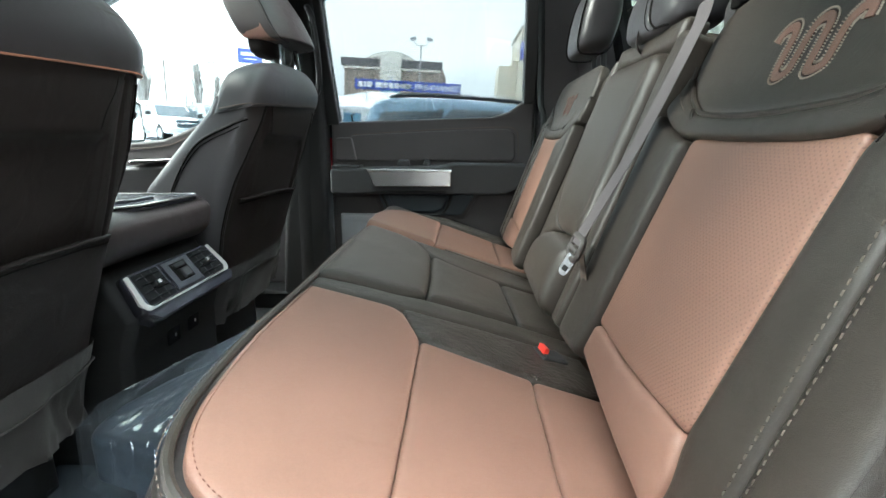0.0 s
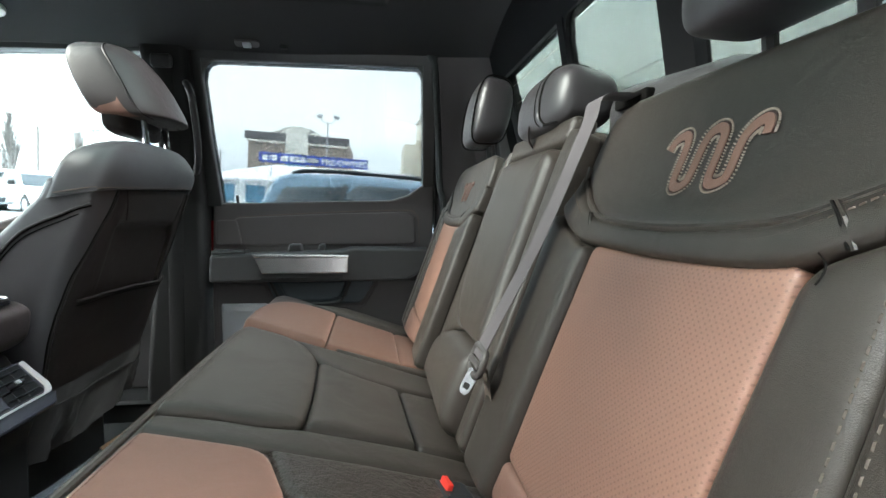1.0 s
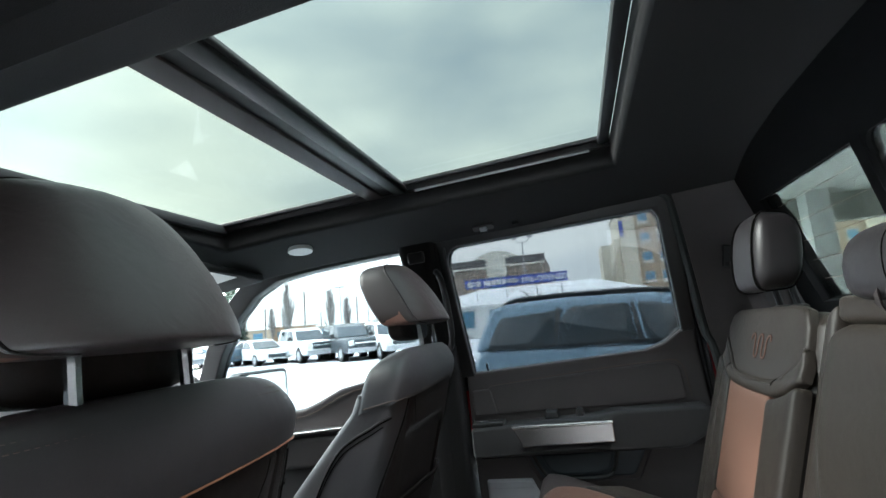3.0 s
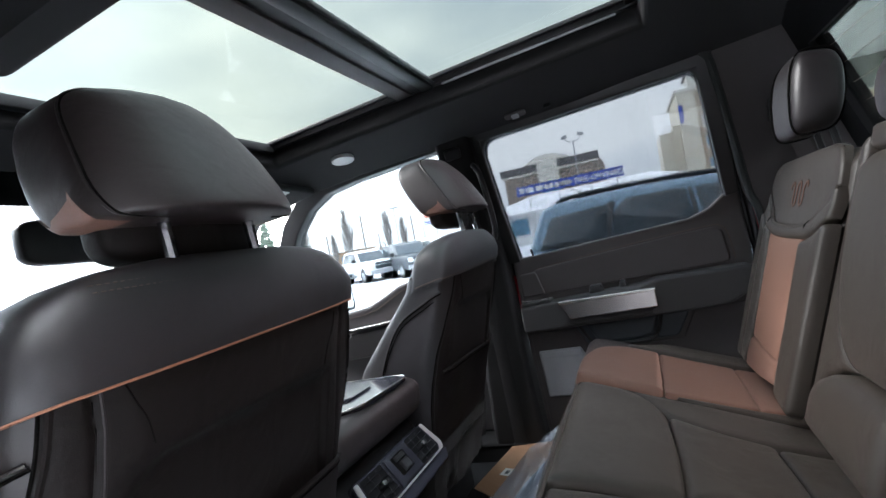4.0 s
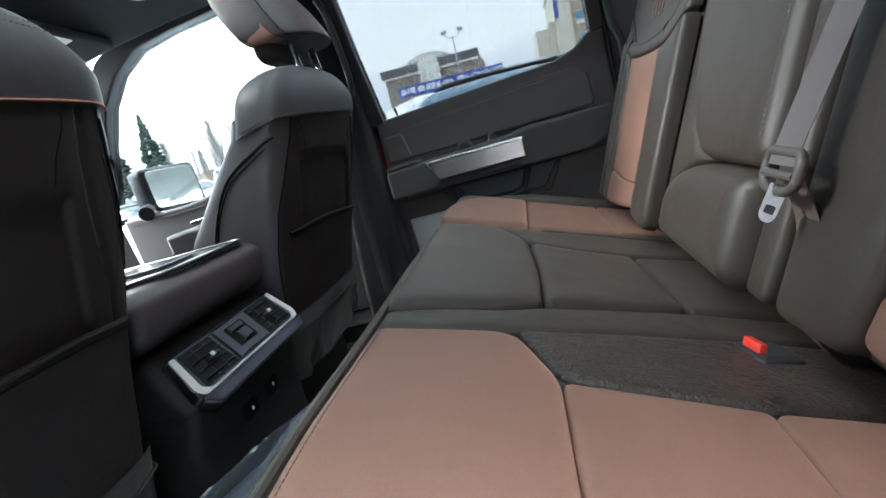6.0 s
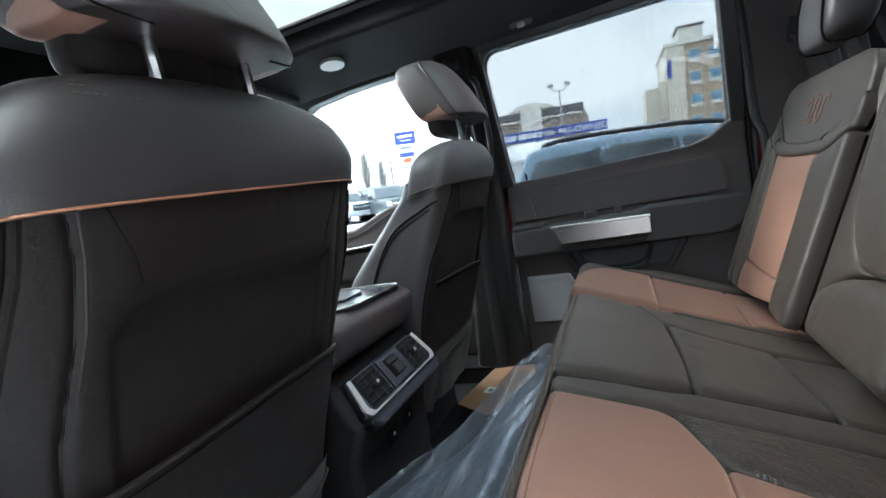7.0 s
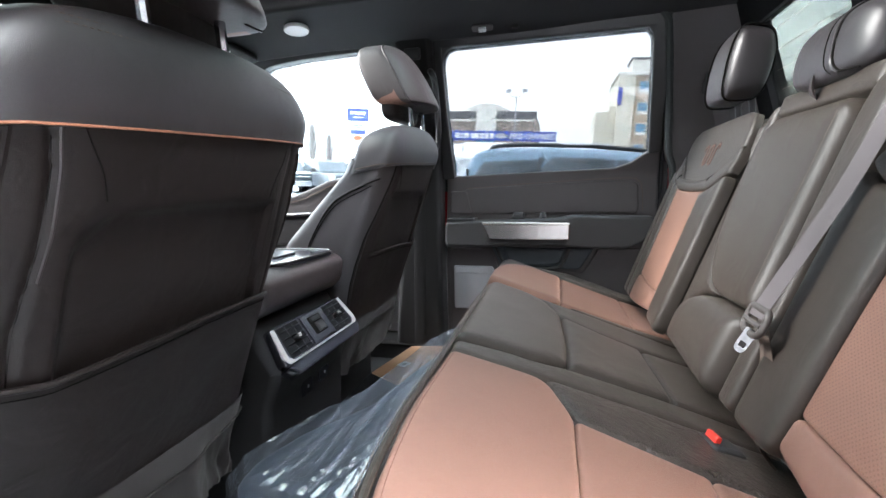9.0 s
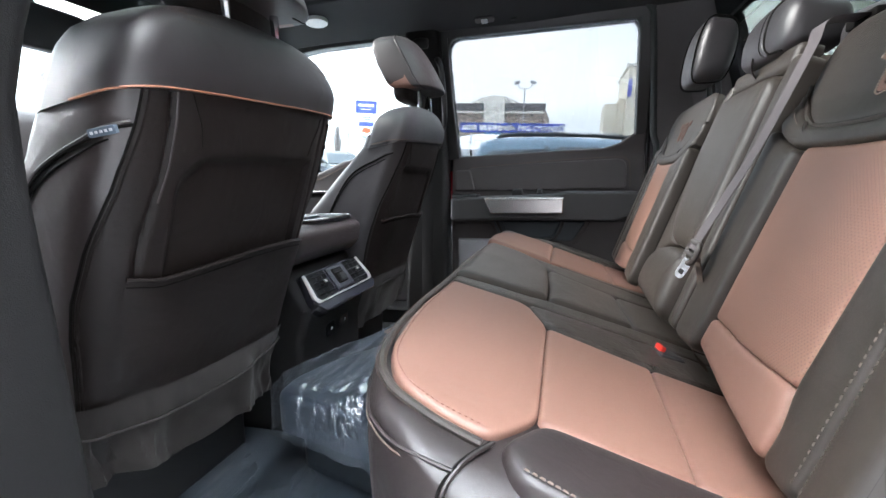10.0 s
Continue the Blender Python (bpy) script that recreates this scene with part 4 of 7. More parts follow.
    P("middle_insert", [(-0.009, -0.150), (0.068, -0.137), (0.157, -0.121), (0.139, 0.104), (0.05, 0.112), (-0.019, 0.138), (-0.008, -0.04)], DARK, "dark leather", [0.01, 0.03, 0.01, 0.01, 0.03, 0.012, 0.06], puff=0.015, r=0.028, drop=0.012, crease=0.002, seed=5)
    P("rear_insert", [(0.162, -0.121), (0.305, -0.117), (0.30, 0.13), (0.144, 0.104)], DARK, "dark leather", 0.01, puff=0.012, r=0.028, drop=0.012, crease=0.002, seed=6)
    P("edge_bolster", [(-0.092, 0.242), (-0.051, 0.210), (-0.019, 0.144), (0.05, 0.117), (0.139, 0.109), (0.30, 0.136), (0.30, 0.235), (0.05, 0.245)], DARK, "dark leather edge", 0.02, puff=0.012, r=0.026, drop=0.012)
    P("side_bolster", [(-0.03, -0.704), (0.004, -0.640), (0.16, -0.632), (0.295, -0.628), (0.29, -0.752), (0.10, -0.758), (-0.01, -0.742)], BROWN, "dark leather side roll", [0.02, 0.02, 0.03, 0.02, 0.02, 0.05, 0.03], puff=0.014, r=0.035, drop=0.014)
    edge = spline([(-0.190, 0.22), (-0.193, 0.0), (-0.190, -0.25), (-0.190, -0.45), (-0.178, -0.60), (-0.150, -0.67), (-0.10, -0.698), (-0.045, -0.708)], 8)
    tube("piping", [cush(p.x - 0.0015, p.y - 0.001, 0.0015) for p in edge], 0.0048, DARK, c, "rolled leather piping", k=8)
    stitches("stitching", [tuple(p) for p in spline([(-0.178, -0.262), (-0.1795, -0.45), (-0.1665, -0.597), (-0.141, -0.657), (-0.10, -0.682), (-0.052, -0.690)], 8)], cush, 0.0085, TTHREAD, c, gap=0.0055, length=0.0036, wide=0.0010)
    stitches("stitching", [(p.x - 0.008, p.y - 0.003) for p in edge], cush, -0.0005, DTHREAD, c, gap=0.006, wide=0.0013)
    stitches("stitching", [tuple(p) for p in spline([(-0.01, -0.735), (0.10, -0.748), (0.28, -0.742)])], cush, 0.013, DTHREAD, c, gap=0.007, length=0.005, wide=0.002)
    # buckle in the seat
    bk = thing("belt_buckle", "black seat belt buckle with red release button", "buckle")
    m = Matrix.Translation((0.203, -0.222, 0.376)) @ Matrix.Rotation(radians(13), 4, "Z") @ Matrix.Rotation(radians(19), 4, "Y")
    v, f = box_mesh((0.0, 0, 0.0), (0.052, 0.052, 0.022), 0.009, m)
    mesh_object("housing", v, f, PLASTB, bk)
    v, f = box_mesh((0.058, 0, -0.002), (0.10, 0.034, 0.016), 0.006, m)
    mesh_object("stalk", v, f, PLASTB, bk, "black strap into the seat crease")
    v, f = box_mesh((0.0, 0.0, 0.0), (0.009, 0.026, 0.018), 0.002, Matrix.Translation((0.192, -0.222, 0.391)) @ Matrix.Rotation(radians(13), 4, "Z") @ Matrix.Rotation(radians(20), 4, "Y"))
    mesh_object("button", v, f, RED, bk, "bright red button")


build_cushion_left()


def build_cushion_right():
    c = thing("bench_cushion", "narrow rear bench cushion in tan and dark leather beside the door", "seat cushion", "rear bench")
    prof = [(0.31, 0.335), (0.2, 0.372), (0.0, 0.4425), (-0.15, 0.495), (-0.19, 0.507), (-0.206, 0.505), (-0.217, 0.49), (-0.222, 0.45), (-0.222, 0.36), (-0.215, 0.29), (-0.19, 0.27), (0.31, 0.24)]
    prof = [tuple(p) for p in spline([Vector(p) for p in prof], 4)]
    ys = [0.256, 0.262, 0.285, 0.32, 0.45, 0.6, 0.66, 0.70, 0.73, 0.745, 0.75]
    verts, faces = [], []
    k = len(prof)
    for y in ys:
        e = min((y - 0.256) * 1.6, 0.75 - y)
        t = min(e / 0.08, 1)
        s = math.sqrt(max(0, 1 - (1 - t) ** 2))
        for x, z in prof:
            verts.append((x + (1 - s) * 0.10 * max(0, (0.1 - x)) / 0.36, y, z - (1 - s) * 0.05 * (1 if z > 0.3 else -0.3)))
    for a in range(len(ys) - 1):
        for i in range(k - 1):
            faces.append((a * k + i, a * k + i + 1, (a + 1) * k + i + 1, (a + 1) * k + i))
    faces += [tuple(range(k)), tuple(range((len(ys) - 1) * k, len(ys) * k))]
    mesh_object("cushion_body", verts, faces, BROWN, c, "brown-black leather sides and rolled front")
    P = lambda n, pts, mat, lab, cr=0.02, **kw: panel(n, rounded(pts, cr), cush, mat, c, lab, **kw)
    P("front_insert", [(-0.202, 0.285), (-0.204, 0.44), (-0.175, 0.56), (-0.11, 0.612), (-0.022, 0.606), (-0.022, 0.285)], TAN, "smooth tan leather", [0.02, 0.06, 0.06, 0.04, 0.01, 0.01], puff=0.014, r=0.032, drop=0.02)
    P("middle_insert", [(-0.018, 0.285), (-0.018, 0.606), (0.152, 0.590), (0.156, 0.30)], TAN, "tan leather", 0.008, puff=0.008, r=0.018, drop=0.010)
    P("rear_insert", [(0.160, 0.30), (0.156, 0.590), (0.28, 0.60), (0.28, 0.33)], TAN, "tan leather", 0.008, puff=0.008, r=0.018, drop=0.010)
    P("side_bolster", [(-0.11, 0.618), (-0.02, 0.611), (0.15, 0.596), (0.28, 0.604), (0.28, 0.70), (0.0, 0.72)], DARK, "dark leather side roll", 0.02, puff=0.014, r=0.03, drop=0.014)
    P("inner_bolster", [(0.0, 0.279), (0.157, 0.292), (0.29, 0.326), (0.29, 0.262), (0.05, 0.262)], DARK, "dark leather edge", 0.01, puff=0.008, r=0.02, drop=0.012)


build_cushion_right()


def logo_line(n=6):
    """The waved mark on a yoke, as a line in (y, z)."""
    pts = [(-0.4114, 0.8314), (-0.4147, 0.8391), (-0.4221, 0.8433), (-0.4297, 0.8437), (-0.4347, 0.8381), (-0.4354, 0.8278), (-0.4339, 0.8035), (-0.4378, 0.7964), (-0.4456, 0.7946), (-0.4533, 0.7996), (-0.4558, 0.8112), (-0.4595, 0.8351), (-0.4654, 0.8422), (-0.4735, 0.8439), (-0.4799, 0.8398), (-0.4813, 0.8301), (-0.4802, 0.8041), (-0.4823, 0.7974), (-0.4891, 0.7947), (-0.4976, 0.7972), (-0.5019, 0.8044), (-0.5037, 0.8276), (-0.5082, 0.8365), (-0.5151, 0.8415), (-0.5218, 0.8425), (-0.5257, 0.8381), (-0.5259, 0.8305)]
    return spline(pts, n)


def build_back(surf, label, turned=False):
    """One outer backrest: body, covers, yoke with its mark, stitching."""
    b = thing("rear_seat_back", label, "seat back", "rear bench")
    slab("back_body", resampled(rounded([(-0.725, 0.415), (-0.725, 0.80), (-0.70, 0.895), (-0.64, 0.906), (-0.28, 0.906), (-0.212, 0.89), (-0.208, 0.415)], 0.03), 0.03), lambda a, c, h=0.0: surf(a, c, h - 0.014 * min(1.0, max(0.0, (c - 0.70) / 0.08))), -0.13, -0.004, DARK, b, "dark leather shell", r=0.035, seg=5, both=True)
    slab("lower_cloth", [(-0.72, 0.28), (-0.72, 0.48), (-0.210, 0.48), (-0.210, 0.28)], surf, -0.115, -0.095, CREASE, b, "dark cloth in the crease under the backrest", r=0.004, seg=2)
    P = lambda n, pts, mat, lab, cr=0.015, **kw: panel(n, rounded(pts, cr), surf, mat, b, lab, **kw)
    P("insert", [(-0.345, 0.732), (-0.45, 0.729), (-0.55, 0.731), (-0.600, 0.738), (-0.596, 0.655), (-0.587, 0.489), (-0.46, 0.482), (-0.332, 0.486), (-0.336, 0.6)], TANP, "perforated tan leather", [0.012, 0.05, 0.05, 0.008, 0.08, 0.008, 0.06, 0.008, 0.1], puff=0.006, r=0.020, drop=0.012)
    P("lumbar_insert", [(-0.332, 0.482), (-0.46, 0.478), (-0.587, 0.485), (-0.600, 0.45), (-0.594, 0.412), (-0.48, 0.420), (-0.394, 0.431), (-0.327, 0.440)], TAN, "tan leather", [0.008, 0.05, 0.008, 0.03, 0.012, 0.05, 0.05, 0.012], puff=0.010, r=0.024, drop=0.012)
    low = [(-0.221, 0.775), (-0.262, 0.752), (-0.31, 0.737), (-0.343, 0.7345), (-0.45, 0.7315), (-0.55, 0.7335), (-0.598, 0.740), (-0.640, 0.757), (-0.70, 0.786)]
    high = [(-0.238, 0.830), (-0.246, 0.810), (-0.275, 0.786), (-0.315, 0.767), (-0.351, 0.758), (-0.449, 0.753), (-0.54, 0.757), (-0.583, 0.763), (-0.619, 0.778), (-0.66, 0.800), (-0.70, 0.832)]
    lo, hi = [Vector(p) for p in spline(low, 4)], [Vector(p) for p in spline(high, 4)]
    panel("yoke_band", lo + hi[::-1], lambda a, b, h=0.0: surf(a, b, h - 0.010 * min(1.0, max(0.0, (b - 0.765) / 0.04))), DARK, b, "dark leather band", puff=0.011, r=0.016, drop=0.012, step=0.008)
    up = [p + Vector((0, 0.004)) for p in hi]
    rest = lambda a, b, h=0.0: surf(a, b, h - 0.012 * min(1.0, max(0.0, (b - 0.752) / 0.045)))
    panel("yoke", up + [Vector(p) for p in [(-0.712, 0.86), (-0.690, 0.892), (-0.645, 0.904), (-0.55, 0.906), (-0.40, 0.908), (-0.30, 0.908), (-0.262, 0.900), (-0.243, 0.87)]], rest, DARK, b, "dark leather yoke", puff=0.008, r=0.022, drop=0.012)
    tube("piping", [rest(p.x, p.y + 0.002, 0.007) for p in hi], 0.004, DARK, b, "leather piping", k=7)
    # dark cords below the piping and in the tucks paint in their shade
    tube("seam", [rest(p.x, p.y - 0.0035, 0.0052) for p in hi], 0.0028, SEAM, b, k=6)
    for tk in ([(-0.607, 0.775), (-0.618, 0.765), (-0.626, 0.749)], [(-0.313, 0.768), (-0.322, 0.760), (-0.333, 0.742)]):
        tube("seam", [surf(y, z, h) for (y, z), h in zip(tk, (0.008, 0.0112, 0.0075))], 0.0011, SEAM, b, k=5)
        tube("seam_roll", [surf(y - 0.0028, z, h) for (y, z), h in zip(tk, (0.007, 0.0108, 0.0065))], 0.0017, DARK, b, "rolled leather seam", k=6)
    stitches("stitching", [(p.x, p.y - 0.009) for p in hi[4:-3]], surf, 0.0098, DTHREAD, b, gap=0.0058)
    P("inner_bolster", [(-0.213, 0.770), (-0.258, 0.747), (-0.31, 0.732), (-0.338, 0.729), (-0.330, 0.6), (-0.326, 0.486), (-0.321, 0.425), (-0.213, 0.418)], DARK, "dark leather side roll", 0.02, puff=0.016, r=0.03, drop=0.014)
    P("outer_bolster", [(-0.606, 0.737), (-0.660, 0.762), (-0.663, 0.6), (-0.6665, 0.412), (-0.602, 0.412), (-0.607, 0.45), (-0.593, 0.487), (-0.601, 0.655)], DARK, "dark leather side roll", 0.02, puff=0.010, r=0.03, drop=0.014, step=0.009)
    P("side_panel", [(-0.6625, 0.764), (-0.712, 0.79), (-0.720, 0.60), (-0.720, 0.412), (-0.669, 0.412), (-0.6655, 0.6)], DARK, "dark leather side panel", 0.015, puff=0.010, r=0.03, drop=0.014)
    for y, h in ((-0.6575, 0.0085), (-0.6730, 0.0085)):
        stitches("stitching", [(y - 0.002, 0.425), (y, 0.58), (y + 0.004, 0.745)], surf, h, THREAD, b, gap=0.0074, length=0.0048, wide=0.0013)
    if not turned:
        tube("loose_thread", [surf(p.x, p.y, 0.012) for p in spline([(-0.615, 0.745), (-0.619, 0.742), (-0.622, 0.738), (-0.622, 0.733), (-0.620, 0.728)], 5)], 0.0006, SEAM, b, "loose dark thread", k=5)
    # the mark: brown ground, tan ribbon, white thread round it
    line = logo_line()
    if turned:
        line = [Vector((-0.925 - p.x, p.y + 0.006)) for p in line]
    H = 0.0085

    def ribbon(name, w, h, mat, lab):
        verts, faces = [], []
        for i, p in enumerate(line):
            t = (line[min(i + 1, len(line) - 1)] - line[max(i - 1, 0)]).normalized()
            n = Vector((-t.y, t.x))
            for s in (-1, 1):
                verts.append(rest(p.x + n.x * w * s, p.y + n.y * w * s, h))
                verts.append(rest(p.x + n.x * w * s, p.y + n.y * w * s, h - 0.003))
        for i in range(len(line) - 1):
            a, c = i * 4, i * 4 + 4
            faces += [(a, a + 2, c + 2, c), (a, c, c + 1, a + 1), (a + 2, a + 3, c + 3, c + 2)]
        faces += [(0, 1, 3, 2), (c, c + 2, c + 3, c + 1)]
        mesh_object(name, verts, faces, mat, b, lab)

    ribbon("mark_border", 0.0056 if not turned else 0.0034, H + 0.0004, MARKBR, "brown border of the mark")
    ribbon("mark", 0.0041 if not turned else 0.0013, H + 0.0014, TAN, "tan waved mark")
    for w in (-0.0072, 0.0072) if not turned else ():
        off = []
        for i, p in enumerate(line):
            t = (line[min(i + 1, len(line) - 1)] - line[max(i - 1, 0)]).normalized()
            off.append((p.x - t.y * w, p.y + t.x * w))
        stitches("stitching", off, rest, H + 0.0002, WTHREAD, b, gap=0.0026, length=0.0012, wide=0.0020)
    return b


build_back(back, "rear seat back in dark leather with tan insert by doorway")
build_back(flip(back, -0.033), "rear seat back in dark leather with tan insert by far door", True)


def build_back_middle():
    b = thing("rear_seat_back", "middle rear seat back in dark leather with fold-down armrest", "seat back", "rear bench")
    slab("back_body", rounded([(-0.203, 0.425), (-0.203, 0.885), (-0.16, 0.905), (0.14, 0.905), (0.176, 0.885), (0.176, 0.425)], 0.03), back, -0.12, -0.012, DARK, b, "dark leather shell", r=0.025, seg=4, both=True)
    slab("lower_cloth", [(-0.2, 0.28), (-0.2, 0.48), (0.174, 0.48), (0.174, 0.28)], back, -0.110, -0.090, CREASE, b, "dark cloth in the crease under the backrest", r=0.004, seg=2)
    P = lambda n, pts, mat, lab, cr=0.015, **kw: panel(n, rounded(pts, cr), back, mat, b, lab, **kw)
    P("armrest", [(-0.152, 0.550), (0.020, 0.546), (0.062, 0.560), (0.108, 0.606), (0.140, 0.690), (0.148, 0.78), (0.140, 0.852), (0.10, 0.868), (-0.12, 0.868), (-0.140, 0.845), (-0.145, 0.70)], DARK, "fold-down armrest in smooth dark leather", 0.028, puff=0.030, r=0.048, drop=0.02)
    P("lower_roll", [(-0.152, 0.545), (0.020, 0.541), (0.075, 0.530), (0.118, 0.508), (0.134, 0.478), (0.130, 0.418), (-0.150, 0.414)], DARK, "dark leather roll", [0.02, 0.03, 0.04, 0.03, 0.03, 0.02, 0.02], puff=0.044, r=0.062, drop=0.02)
    P("top_roll", [(-0.165, 0.872), (0.135, 0.872), (0.145, 0.912), (-0.165, 0.912)], DARK, "dark leather top roll", 0.012, puff=0.018, r=0.02, drop=0.02)
    P("side_roll", [(-0.2, 0.88), (-0.155, 0.895), (-0.144, 0.85), (-0.149, 0.70), (-0.156, 0.55), (-0.154, 0.42), (-0.2, 0.42)], DARK, "dark leather side roll", 0.012, puff=0.016, r=0.02, drop=0.02)
    P("side_roll", [(0.176, 0.88), (0.152, 0.90), (0.144, 0.855), (0.152, 0.78), (0.144, 0.690), (0.112, 0.604), (0.066, 0.556), (0.024, 0.544), (0.077, 0.534), (0.121, 0.512), (0.138, 0.480), (0.135, 0.425), (0.176, 0.425)], DARK, "dark leather side roll", [0.01, 0.01, 0.02, 0.03, 0.03, 0.03, 0.02, 0.004, 0.02, 0.02, 0.02, 0.01, 0.01], puff=0.018, r=0.022, drop=0.02)
    stitches("stitching", [(-0.122, 0.845), (-0.128, 0.70), (-0.134, 0.58)], back, 0.0285, DTHREAD, b)
    # loop of leather that frees the armrest
    lp = spline([back(0.018, 0.905, 0.012), back(0.012, 0.918, 0.022), back(0.0, 0.912, 0.034), back(-0.004, 0.893, 0.030), back(0.006, 0.884, 0.016)], 5)
    mesh_object("pull_strap", *strap_mesh(lp, (0.3, 1, 0), 0.026, 0.003), BROWN, b, "leather pull strap")


build_back_middle()


def build_head_restraint(name, label, centre, size, lean, posts, mat=CAPL, group="rear head restraints", pinch=0.12, inset=False, plain=False):
    h = thing(name, label, "head restraint", group)
    R = Matrix.Rotation(radians(lean), 3, "Y")

    def warp(q):
        t = q.z / size[2]
        q = Vector((q.x * (1 - 0.18 * max(0, t) ** 2 - 0.10 * max(0, -t)), q.y * (1 - pinch * max(0, t) ** 2 - 0.06 * max(0, -t) ** 2), q.z))
        q.x += 0.10 * (q.y / size[1]) ** 2 * size[0]
        q.z += max(0.0, -t) * 0.20 * (q.x + size[0])
        return R @ q

    v, f = blob_mesh(centre, size, 0.36 if plain else 0.5, 0.42, 48, 28, warp)
    mesh_object("pad", v, f, mat, h, "padded leather")
    C = Vector(centre)
    if inset:
        # a rounded panel with a stitched edge
        def skin(y, v, k):
            c = abs(math.cos(v)) ** 0.5
            ph = math.asin(min(1.0, (abs(y) / (size[1] * c)) ** (1 / 0.42)))
            return C + warp(Vector((-size[0] * c * math.cos(ph) ** 0.42, y, size[2] * math.copysign(abs(math.sin(v)) ** 0.5, math.sin(v)))) * k)

        rows = [radians(-40 + 92 * i / 40) for i in range(41)]
        off = lambda v: -0.046 - 0.030 * (v - 0.1) ** 2
        tube("seam", [skin(off(v), v, 1.002) for v in rows], 0.0022, SEAM, h, k=5)
        tube("seam_roll", [skin(off(v) + 0.005, v, 1.004) for v in rows], 0.0028, mat, h, "rolled leather seam", k=6)
        tube("stitch_line", [skin(off(v) + 0.024, v, 1.001) for v in rows], 0.0010, SEAM, h, k=5)
        for v in (rows[0], rows[-1]):
            tube("seam", [skin(off(v) - 0.005 * q, v, 1.002) for q in range(7)], 0.0020, SEAM, h, k=5)
    # a seam round each side of the pad
    for s in () if inset or plain else (-1, 1):
        line = []
        for j in range(41):
            w = 2 * math.pi * j / 40
            ct, st = math.cos(w), math.sin(w)
            x = math.copysign(abs(ct) ** 0.5, ct) * size[0] * 1.0
            z = math.copysign(abs(st) ** 0.5, st) * size[2] * 0.995
            yy = s * size[1] * 0.74
            k = 1.0
            line.append(C + warp(Vector((x * k, yy, z))) + Vector((0, 0, 0)))
        tube("seam", line, 0.0022, SEAM, h, k=5)
    z0 = C.z - size[2]
    for y in posts:
        tube("post", [(C.x + 0.020, y, z0 + 0.03), (C.x + 0.030, y, z0 - 0.09)], 0.0075, PLASTB, h, "black post")
        v, f = blob_mesh((C.x + 0.025, y, z0 - 0.035), (0.016, 0.022, 0.012), 0.6, 0.6, 16, 8)
        mesh_object("collar", v, f, PLASTB, h, "black collar")
    return h


build_head_restraint("head_restraint", "dark leather middle rear head restraint", (0.432, -0.016, 0.952), (0.056, 0.120, 0.060), 12, (-0.09, 0.045), inset=True)
build_head_restraint("head_restraint", "dark leather outer rear head restraint by the doorway", (0.440, -0.494, 1.014), (0.052, 0.099, 0.096), 12, (-0.528, -0.440), plain=True)
build_head_restraint("head_restraint", "dark leather outer rear head restraint by the far door", (0.395, 0.402, 1.022), (0.048, 0.093, 0.092), 12, (0.36, 0.45))


